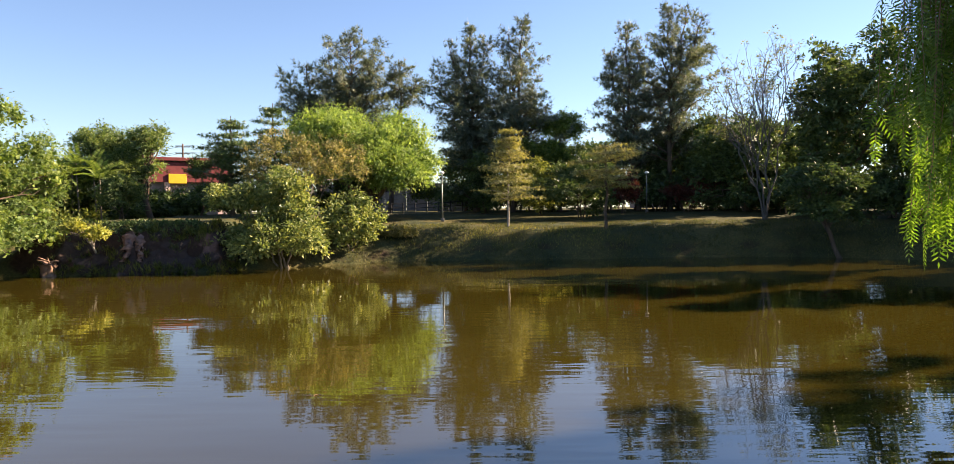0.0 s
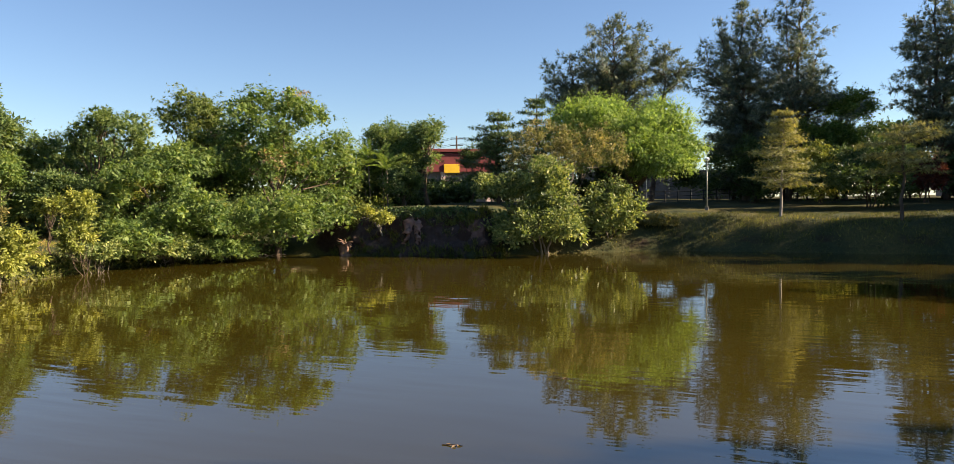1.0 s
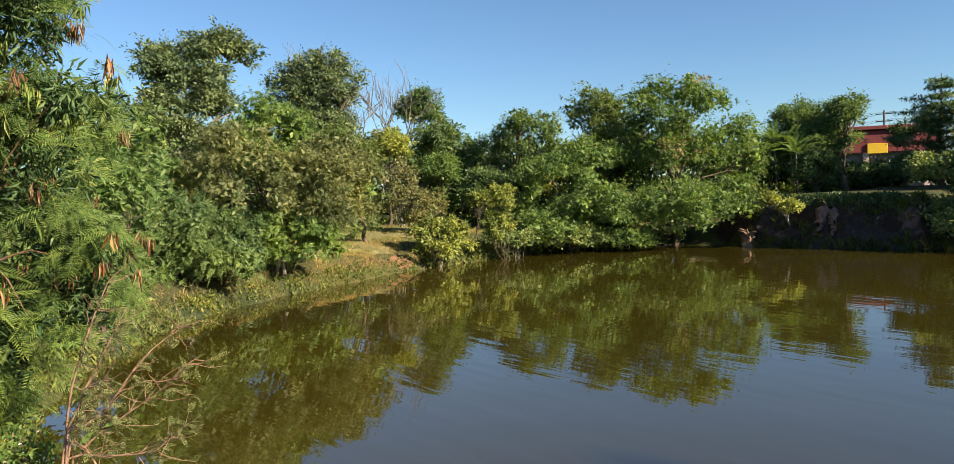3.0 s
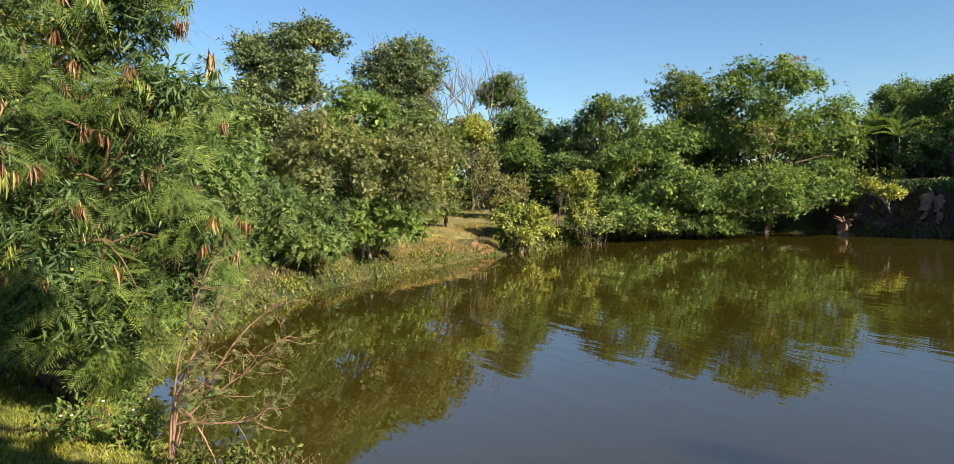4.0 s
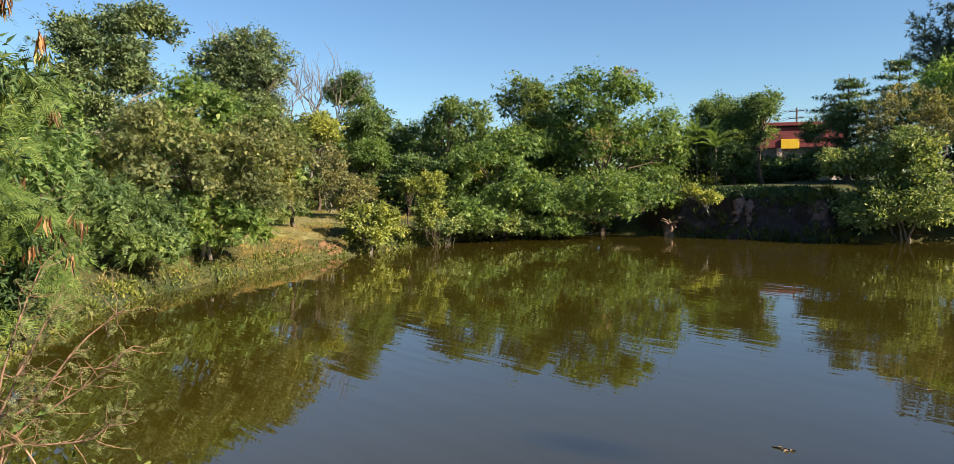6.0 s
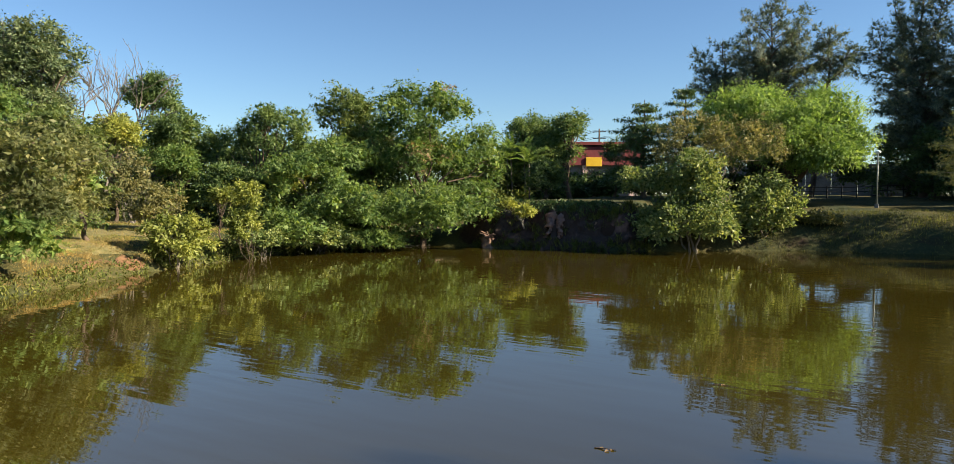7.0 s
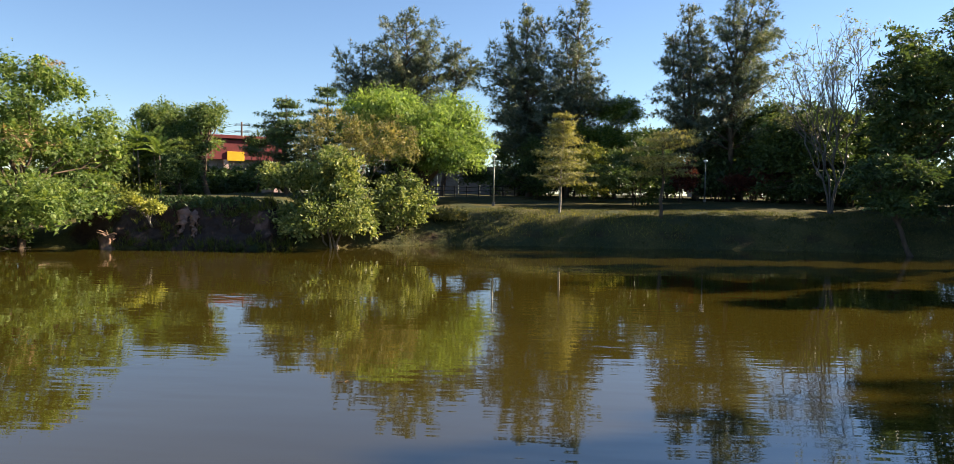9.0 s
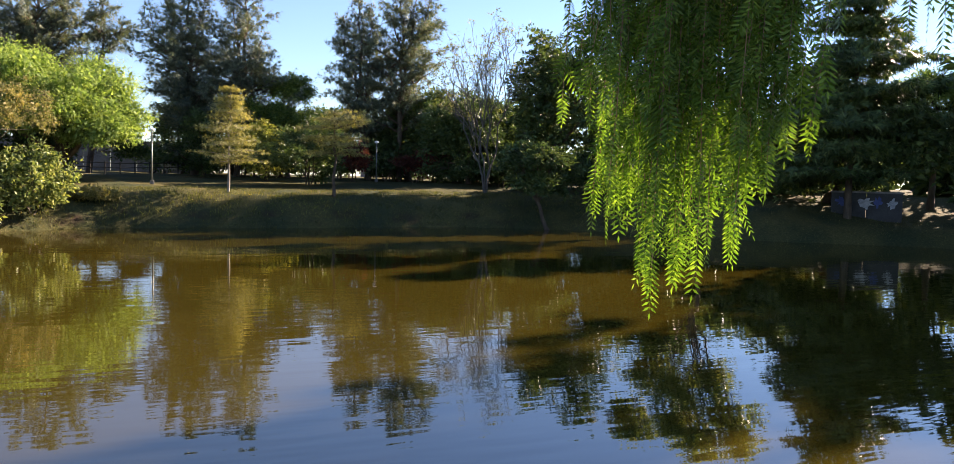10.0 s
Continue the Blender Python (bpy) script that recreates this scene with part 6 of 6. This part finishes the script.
# Green lawn colour lightened to stand for sunlight on the near bank.
NEAR_LAWN_LIT = plain_material("green_lawn_lit_tone", (0.085, 0.098, 0.020), (0.215, 0.210, 0.055), 9.0, 0.95, 0.0, 0.9)
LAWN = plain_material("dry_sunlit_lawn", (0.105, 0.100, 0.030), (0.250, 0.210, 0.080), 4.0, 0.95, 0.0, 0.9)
STUMP_WOOD = bark_material("wet_stump_wood", (0.10, 0.058, 0.040), (0.32, 0.20, 0.14), 5.0)


def red_building():
    x, y, z0 = -29.6, 73.0, 2.6
    turn = radians(34)
    c, s = math.cos(turn), math.sin(turn)

    def at(u, v):
        return x + u * c - v * s, y + u * s + v * c
    t = thing("red_building", "single-storey red shop with pale pillars and a yellow sign", "building", (x, y, z0))

    def slab(name, u, v, z, su, sv, sz, mat, label="", bevel=0.03):
        bm = bmesh.new()
        box(bm, *at(u, v), z, su, sv, sz, turn, bevel)
        return part(name, bm, mat, t, label)
    slab("wall", 0, 2.5, 5.4, 8.6, 5.0, 5.6, PLASTER_GREY)
    slab("fascia", 0, -0.3, 7.0, 9.4, 0.5, 2.0, PLASTER_RED, "dark red painted fascia")
    slab("roof", 0, 2.4, 8.3, 9.6, 6.4, 0.35, PLASTER_RED)
    slab("side_panel", 4.3, -0.2, 5.4, 0.9, 0.45, 3.4, PLASTER_RED)
    for u in (-4.3, -1.5, 3.5):
        slab("pillar", u, -0.25, 4.6, 0.45, 0.5, 4.2, PLASTER_PINK, "pale pink pillar")
    slab("sign", -0.6, -0.62, 6.35, 1.7, 0.12, 0.95, SIGN_YELLOW, "plain yellow sign board")
    slab("door", 1.3, -0.08, 3.9, 1.1, 0.16, 2.2, TEAL, "teal door")
    for u in (-3.0, -0.4, 2.6):
        w = slab("window", u, -0.06, 4.4, 1.2, 0.14, 1.1, PLASTER_PINK)
        bm = bmesh.new()
        box(bm, *at(u, -0.15), 4.4, 1.0, 0.04, 0.9, turn)
        part("pane", bm, CAR_GLASS, w)


red_building()


def simple_house(x, y, z0, w, d, h, turn, wall_mat, label):
    t = thing("house", label, "house", (x, y, z0))
    r = radians(turn)
    bm = bmesh.new()
    box(bm, x, y, z0 + h / 2 - 0.3, w, d, h + 0.6, r, 0.03)
    part("wall", bm, wall_mat, t)
    bm = bmesh.new()
    m = Matrix.Translation((x, y, z0 + h)) @ Matrix.Rotation(r, 4, 'Z')
    v = [bm.verts.new(m @ Vector(p)) for p in ((-w * .56, -d * .6, 0), (w * .56, -d * .6, 0), (w * .56, d * .6, 0), (-w * .56, d * .6, 0), (-w * .5, 0, h * .5), (w * .5, 0, h * .5),
                                               (-w * .56, -d * .6, -.12), (w * .56, -d * .6, -.12), (w * .56, d * .6, -.12), (-w * .56, d * .6, -.12))]
    for q in ((0, 1, 5, 4), (2, 3, 4, 5), (1, 2, 5), (3, 0, 4), (0, 6, 7, 1), (1, 7, 8, 2), (2, 8, 9, 3), (3, 9, 6, 0), (6, 9, 8, 7)):
        bm.faces.new([v[i] for i in q])
    part("roof", bm, ROOF_TILE, t, "clay tile roof")
    for u in (-w * 0.25, w * 0.25):
        bm = bmesh.new()
        box(bm, x + u * math.cos(r) + d * .5 * math.sin(r), y + u * math.sin(r) - d * .5 * math.cos(r), z0 + h * 0.55, 1.2, 0.12, 1.1, r)
        part("window", bm, CAR_GLASS, t)


simple_house(20.5, 79.0, 3.0, 7.0, 5.0, 3.0, -14, PLASTER_PINK, "low house with a red clay roof beyond the trees")


def wall_run(name, label, x0, y0, x1, y1, z0, z1, mat, thick=0.25, panels=6):
    """A wall of cast panels with a coping."""
    t = thing(name, label, "wall", ((x0 + x1) / 2, (y0 + y1) / 2, z0))
    a, b = np.array([x0, y0]), np.array([x1, y1])
    ln = np.linalg.norm(b - a)
    turn = math.atan2(y1 - y0, x1 - x0)
    for i in range(panels):
        c = a + (b - a) * (i + 0.5) / panels
        bm = bmesh.new()
        box(bm, c[0], c[1], (z0 + z1) / 2 - 0.2, ln / panels - 0.02, thick, z1 - z0 + 0.4, turn, 0.01)
        part("panel", bm, mat, t)
    bm = bmesh.new()
    c = (a + b) / 2
    box(bm, c[0], c[1], z1 + 0.05, ln + 0.1, thick + 0.1, 0.1, turn, 0.01)
    part("coping", bm, CONCRETE, t)
    return t, turn, a, b


wall_run("boundary_wall", "long grey plastered wall beyond the road", -15.5, 72.0, 1.5, 73.5, 2.7, 5.5, PLASTER_GREY, 0.3, 8)
bw, bturn, ba, bb = wall_run("painted_wall", "low concrete wall with blue and white paint, concrete darkened for shade", 34.9, 32.6, 37.2, 29.8, 1.2, 2.7, WALL_SHADE, 0.2, 2)
rng_paint = np.random.default_rng(12)
for u, w, zz, hh, mt in ((0.15, 0.35, 2.2, 0.42, PAINT_BLUE), (0.24, 0.22, 2.25, 0.36, PAINT_WHITE), (0.50, 0.45, 2.15, 0.40, PAINT_WHITE), (0.66, 0.25, 2.2, 0.35, PAINT_BLUE), (0.85, 0.3, 2.15, 0.35, PAINT_WHITE)):
    c = ba + (bb - ba) * u
    a = np.arange(18) * 2 * np.pi / 18
    k = rng_paint.uniform(0.35, 1.1, 18)
    along = np.cos(a) * k * w
    px, py = c[0] + along * math.cos(bturn) + 0.112 * math.sin(bturn), c[1] + along * math.sin(bturn) - 0.112 * math.cos(bturn)
    ring = np.column_stack([px, py, zz + np.sin(a) * k * hh])
    mid = np.array([[c[0] + 0.112 * math.sin(bturn), c[1] - 0.112 * math.cos(bturn), zz]])
    part("paint_patch", (np.vstack([ring, mid]), np.array([[i, (i + 1) % 18, 18] for i in range(18)])), mt, bw, "ragged patch of wall paint")


def street_lamp(x, y, top):
    z0 = gz(x, y)
    t = thing("street_lamp", "slim park lamp post with a white globe head", "lamp", (x, y, z0))
    bm = bmesh.new()
    bmesh.ops.create_cone(bm, cap_ends=True, segments=12, radius1=0.055, radius2=0.04, depth=top - z0, matrix=Matrix.Translation((x, y, (top + z0) / 2 - 0.05)))
    part("post", bm, POST_PAINT, t, smooth=True)
    bm = bmesh.new()
    bmesh.ops.create_uvsphere(bm, u_segments=14, v_segments=10, radius=0.14, matrix=Matrix.Translation((x, y, top + 0.06)) @ Matrix.Diagonal((1.25, 1, 0.75, 1)))
    part("lamp_head", bm, LAMP_GLASS, t, "white frosted lamp head", smooth=True)
    bm = bmesh.new()
    box(bm, x, y, z0 + 0.12, 0.22, 0.22, 0.24, 0, 0.02)
    part("footing", bm, CONCRETE, t)


street_lamp(-2.3, 49.4, 5.4)
street_lamp(13.5, 57.0, 5.6)


def utility_pole(x, y, top):
    z0 = gz(x, y)
    t = thing("utility_pole", "dark utility pole with crossarms and wires", "pole", (x, y, z0))
    bm = bmesh.new()
    bmesh.ops.create_cone(bm, cap_ends=True, segments=10, radius1=0.14, radius2=0.09, depth=top - z0, matrix=Matrix.Translation((x, y, (top + z0) / 2)))
    part("pole", bm, BARK_BROWN, t, smooth=True)
    for k, z in enumerate((top - 0.35, top - 1.1)):
        bm = bmesh.new()
        box(bm, x, y, z, 1.5, 0.09, 0.09, 0.35, 0.01)
        part("crossarm", bm, BARK_BROWN, t)
    for k, (dz, du) in enumerate(((-0.28, -0.62), (-0.28, 0.62), (-1.03, -0.62), (-1.03, 0.62))):
        a = np.array([x + du, y, top + dz + 0.1])
        u = np.linspace(0, 1, 16)[:, None]
        for end in ([-75, 96, 9.5 + dz], [22, 88, 9.5 + dz]):
            line = a + (np.array(end) - a) * u - np.array([0, 0, 1.0]) * 4 * u * (1 - u) * 0.9
            part("wire", tube(line, 0.016, 0.016, 4), DARK_IRON, t)


utility_pole(-32.0, 79.2, 10.5)


def rail_fence(x0, y0, x1, y1, posts):
    t = thing("rail_fence", "low dark iron fence along the road", "fence", (x0, y0, gz(x0, y0)))
    top = []
    for i in range(posts):
        u = i / (posts - 1)
        x, y = x0 + (x1 - x0) * u, y0 + (y1 - y0) * u
        z = gz(x, y)
        bm = bmesh.new()
        box(bm, x, y, z + 0.45, 0.09, 0.09, 1.0, 0, 0.01)
        part("post", bm, DARK_IRON, t)
        top.append((x, y, z))
    for h in (0.85, 0.5):
        part("rail", tube(np.array(top) + [0, 0, h], 0.04, 0.04, 6), DARK_IRON, t)


rail_fence(-10.5, 62.5, 4.0, 64.0, 15)


def car(x, y, z0, turn):
    t = thing("car", "silver hatchback parked on the road beyond the fence", "car", (x, y, z0))
    m = Matrix.Translation((x, y, z0)) @ Matrix.Rotation(radians(turn), 4, 'Z')
    prof = [(-2.05, 0.35), (-2.1, 0.75), (-1.95, 0.95), (-1.15, 1.02), (-0.45, 1.48), (0.95, 1.50), (1.75, 1.05), (2.05, 0.95), (2.1, 0.45), (2.0, 0.30)]
    bm = bmesh.new()
    rows = []
    for yy, k in ((-0.86, 0.94), (-0.80, 1.0), (0.80, 1.0), (0.86, 0.94)):
        rows.append([bm.verts.new(m @ Vector((px * (k if abs(yy) > 0.83 else 1), yy * (0.86 if pz > 1.1 else 1), pz))) for px, pz in prof])
    n = len(prof)
    for a, b in zip(rows, rows[1:]):
        for i in range(n):
            bm.faces.new((a[i], a[(i + 1) % n], b[(i + 1) % n], b[i]))
    bm.faces.new(rows[0][::-1])
    bm.faces.new(rows[-1])
    body = part("body", bm, CAR_PAINT, t, smooth=False)
    for yy in (-0.80, 0.80):
        bm = bmesh.new()
        v = [bm.verts.new(m @ Vector((px, yy + (0.01 if yy > 0 else -0.01), pz))) for px, pz in ((-0.95, 1.06), (-0.40, 1.40), (0.88, 1.42), (1.45, 1.08))]
        bm.faces.new(v)
        part("side_window", bm, CAR_GLASS, t)
    for px in (-1.35, 1.35):
        for yy in (-0.78, 0.78):
            bm = bmesh.new()
            bmesh.ops.create_cone(bm, cap_ends=True, segments=20, radius1=0.31, radius2=0.31, depth=0.2, matrix=m @ Matrix.Translation((px, yy, 0.31)) @ Matrix.Rotation(radians(90), 4, 'X'))
            w = part("wheel", bm, RUBBER, t)
            bm = bmesh.new()
            bmesh.ops.create_cone(bm, cap_ends=True, segments=16, radius1=0.19, radius2=0.17, depth=0.02, matrix=m @ Matrix.Translation((px, yy + (0.105 if yy > 0 else -0.105), 0.31)) @ Matrix.Rotation(radians(90), 4, 'X'))
            part("rim", bm, CAR_PAINT, w)


car(-2.0, 69.0, gz(-2.0, 69.0), 4)


# ---- things on the banks ----
def stump(x, y):
    rng = np.random.default_rng(400)
    z0 = -0.3
    t = thing("tree_stump", "pale eroded tree stump standing in the shallows", "stump", (x, y, z0))
    line = np.array([[x, y, z0], [x + 0.03, y, 0.0], [x - 0.03, y, 0.2], [x + 0.02, y, 0.4], [x - 0.04, y, 0.58], [x + 0.03, y, 0.70], [x, y, 0.66]])
    v, f = tube(line, np.array([0.42, 0.33, 0.27, 0.28, 0.36, 0.40, 0.03]), None, 16)
    rib = 1 + 0.22 * np.sin(np.arange(len(v)) * 2 * np.pi / 16 * 5)[:, None]
    v = np.column_stack([x + (v[:, 0:1] - x) * rib, y + (v[:, 1:2] - y) * rib, v[:, 2:3]]) + rng.normal(0, 0.035, v.shape)
    part("stump", (v, f), STUMP_WOOD, t)
    for k in range(3):
        a = 0.4 + 2.1 * k
        part("root", tube(bend(rng, [x, y, 0.62], [x + math.cos(a) * 0.5, y + math.sin(a) * 0.3, 0.72], 5, 0.15), 0.09, 0.04, 7), STUMP_WOOD, t, smooth=True)


stump(-20.4, 34.25)


def soil_patch(label, x, y, rx, ry, turn, seed, mat, lift=0.03):
    """A ragged bare patch that follows the ground."""
    rng = np.random.default_rng(seed)
    rings, sides = 7, 28
    edge = 1 + 0.28 * np.sin(np.arange(sides) * 2 * np.pi / sides * 3 + seed) + rng.normal(0, 0.12, sides)
    a = np.arange(sides) * 2 * np.pi / sides
    u = np.linspace(0, 1, rings)[:, None]
    px, py = u * edge * np.cos(a) * rx, u * edge * np.sin(a) * ry
    c, s = math.cos(radians(turn)), math.sin(radians(turn))
    gx, gy = (x + px * c - py * s).ravel(), (y + px * s + py * c).ravel()
    gzz = ground_z(gx, gy) + (lift * (1 - 1.6 * u ** 3) + 0 * a[None]).ravel() + rng.normal(0, 0.012, rings * sides)
    i = (np.arange(rings - 1)[:, None] * sides + np.arange(sides)[None, :]).ravel()
    j = (np.arange(rings - 1)[:, None] * sides + (np.arange(sides)[None, :] + 1) % sides).ravel()
    solo("bare_soil", (np.column_stack([gx, gy, gzz]), np.stack([i, j, j + sides, i + sides], -1)), mat, label, "soil", smooth=True)


def cut_bank_material():
    """Dark crumbling earth with streaks of pinkish clay."""
    m, nodes, links, bsdf, out = material("crumbling_earth")
    n = noise_of(nodes, links, 3.5, 6.0, 0.7)
    dark = ramp(nodes, [(0.3, (0.022, 0.014, 0.011)), (0.6, (0.055, 0.034, 0.026)), (0.8, (0.105, 0.066, 0.050))])
    links.new(n.outputs["Fac"], dark.inputs["Fac"])
    streak = noise_of(nodes, links, 0.9, 4.0, 0.6, (1.0, 1.0, 0.35))
    where = ramp(nodes, [(0.56, (0, 0, 0)), (0.66, (1, 1, 1))])
    links.new(streak.outputs["Fac"], where.inputs["Fac"])
    clay = ramp(nodes, [(0.3, (0.10, 0.050, 0.036)), (0.7, (0.27, 0.150, 0.115))])
    links.new(n.outputs["Fac"], clay.inputs["Fac"])
    links.new(mix_rgb(nodes, links, where.outputs["Color"], dark.outputs["Color"], clay.outputs["Color"]), bsdf.inputs["Base Color"])
    bump = nodes.new("ShaderNodeBump")
    bump.inputs["Strength"].default_value, bump.inputs["Distance"].default_value = 0.9, 0.08
    links.new(n.outputs["Fac"], bump.inputs["Height"])
    links.new(bump.outputs[0], bsdf.inputs["Normal"])
    bsdf.inputs["Roughness"].default_value = 0.95
    return m


def cut_bank():
    """The slumped earth face below the shop, with ledges, gullies and an undercut lip."""
    wide, tall = 150, 30
    u = np.linspace(0, 1, wide)
    knots = np.array([(-21.6, 34.35), (-20.2, 34.45), (-18.2, 34.6), (-16.4, 34.8), (-14.8, 35.3), (-13.2, 36.0), (-11.8, 36.7)])
    d = np.linspace(0, 1, len(knots))
    x, y = np.interp(u, d, knots[:, 0]), np.interp(u, d, knots[:, 1])
    tx, ty = np.gradient(x), np.gradient(y)
    nx, ny = -ty / np.hypot(tx, ty), tx / np.hypot(tx, ty)
    rows = []
    for v in np.linspace(0, 1, tall):
        top = (2.12 + 0.26 * np.sin(x * 1.9 + 1.0) + 0.16 * np.sin(x * 4.3)) * np.minimum(1, np.minimum(u * 7 + 0.25, (1 - u) * 9 + 0.35))
        z = -0.15 + (top + 0.15) * v
        rough = np.array([noise.fractal(Vector((a * 0.9, b * 0.9, c * 1.5)), 0.8, 2.1, 5) for a, b, c in zip(x, y, z)])
        gully = 0.30 * np.abs(np.sin(x * 1.7 + 0.5 * v)) + 0.12 * np.abs(np.sin(x * 4.4 + v))
        ledge = 0.12 * np.floor(v * 5 + 0.4 * np.sin(x * 1.3)) / 5
        off = -0.12 + 1.15 * v ** 1.5 + gully * np.clip(v * 2, 0, 1) * (1 - 0.6 * v) + 2.2 * ledge + 0.30 * rough
        off = np.where(v > 0.97, off + 0.6, off)
        rows.append(np.column_stack([x + nx * off, y + ny * off, z]))
    p = np.concatenate(rows)
    i = (np.arange(tall - 1)[:, None] * wide + np.arange(wide - 1)[None, :]).ravel()
    solo("earth_bank", (p, np.stack([i, i + 1, i + wide + 1, i + wide], -1)), cut_bank_material(), "crumbling dark earth bank with pinkish clay streaks", "earth bank", "structure")
    # rough tufts on the ledges and along the lip, and roots that hang out of the face
    rng = np.random.default_rng(77)
    row = np.concatenate([rng.integers(1, 7, 110), rng.integers(24, 29, 150), rng.integers(8, 24, 60)])
    root = p[row * wide + rng.integers(4, wide - 4, len(row))]
    n = 26
    at = np.repeat(root, n, 0) + rng.normal(0, 0.07, (len(root) * n, 3))
    solo("bank_tufts", scatter(BLADE, at, rng.normal(0, 0.45, at.shape) + [0, -0.35, 0.9], rng.normal(0, 1, at.shape), rng.uniform(0.14, 0.42, len(at)), 0.09), WEED, "rough tufts of grass growing on the earth bank", "grass", "stuff")
    for k in range(9):
        c = p[int(rng.integers(22, 28)) * wide + int(rng.integers(40, 110))] + [0, -0.03, 0]
        line = bend(rng, c, c + [rng.uniform(-0.5, 0.3), -0.35 + rng.uniform(-0.1, 0.1), -rng.uniform(0.5, 1.3)], 7, 0.12)
        solo("bare_root", tube(line, rng.uniform(0.025, 0.06), 0.008, 6), STUMP_WOOD, "pale bare root hanging from the earth bank", "root", group="roots in the bank")
    for cx, w, z1 in ((-17.0, 0.34, 2.05), (-16.3, 0.22, 2.0)):
        k = int(np.argmin(abs(x - cx)))
        col = p.reshape(tall, wide, 3)[10:27, k]
        v, f = tube(col + [0, -0.10, 0], np.interp(np.arange(len(col)), [0, 4, 12, 16], [0.05, w * 0.5, w, w * 0.7]), None, 10)
        part_v = v + rng.normal(0, 0.075, v.shape)
        solo("clay_slump", (part_v, f), CLAY_PINK, "pinkish clay broken out of the earth bank", "clay")


cut_bank()
soil_patch("worn pale soil edge on top of the cut bank", -16.2, 37.3, 2.2, 0.45, 3, 5, CLAY, 0.05)
# Lighter lawn over ground whose colour is kept dark for the shaded bank.
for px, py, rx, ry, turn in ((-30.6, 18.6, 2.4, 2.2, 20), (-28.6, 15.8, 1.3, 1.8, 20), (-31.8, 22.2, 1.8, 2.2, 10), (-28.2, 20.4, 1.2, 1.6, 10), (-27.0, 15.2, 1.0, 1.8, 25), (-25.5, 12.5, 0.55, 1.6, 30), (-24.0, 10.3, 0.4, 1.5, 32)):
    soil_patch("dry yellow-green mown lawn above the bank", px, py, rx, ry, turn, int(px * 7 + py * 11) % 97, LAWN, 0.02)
for px, py, rx, ry, turn in ((-25.5, 16.2, 0.34, 1.1, 18), (-24.4, 13.7, 0.16, 1.4, 28)):
    soil_patch("bare orange-red soil on the sunlit bank", px, py, rx, ry, turn, int(px * 7 + py * 11) % 97, RED_SOIL, 0.04)


# Lighter patches laid along the sunlit strip, to brighten it by colour.
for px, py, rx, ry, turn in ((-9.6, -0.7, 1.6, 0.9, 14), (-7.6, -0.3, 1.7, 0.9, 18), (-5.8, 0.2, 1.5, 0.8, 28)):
    soil_patch("short green lawn on the near bank, coloured lighter along the sunlit strip", px, py, rx, ry, turn, int(px * 7 + py * 11) % 97, NEAR_LAWN_LIT, 0.0)


def log(x0, y0, x1, y1, r, seed):
    rng = np.random.default_rng(seed)
    t = thing("driftwood_log", "pale bare log lying at the waterline", "log", (x0, y0, 0))
    part("log", tube(bend(rng, [x0, y0, 0.03], [x1, y1, 0.06], 8, 0.05), r, r * 0.5, 8), BARK_GREY, t, smooth=True)


log(-25.6, 32.6, -23.8, 33.6, 0.05, 410)


def floating(x, y, seed, n=3):
    rng = np.random.default_rng(seed)
    t = thing("floating_twig", "dark twig with leaves floating on the water", "twig", (x, y, 0))
    part("twig", tube(bend(rng, [x - 0.12, y, 0.006], [x + 0.13, y + 0.05, 0.008], 5, 0.1), 0.008, 0.004, 5), BARK_BROWN, t)
    p = np.column_stack([x + rng.normal(0, 0.06, n), y + rng.normal(0, 0.04, n), np.full(n, 0.008)])
    part("leaf", scatter(KITE, p, rng.normal(0, 1, (n, 3)) * [1, 1, 0.05], np.tile([0, 0, 1.0], (n, 1)), np.full(n, 0.09), 0.5), LEAF_BROWN, t)


floating(-3.15, 7.9, 420)
floating(-2.65, 11.5, 421)
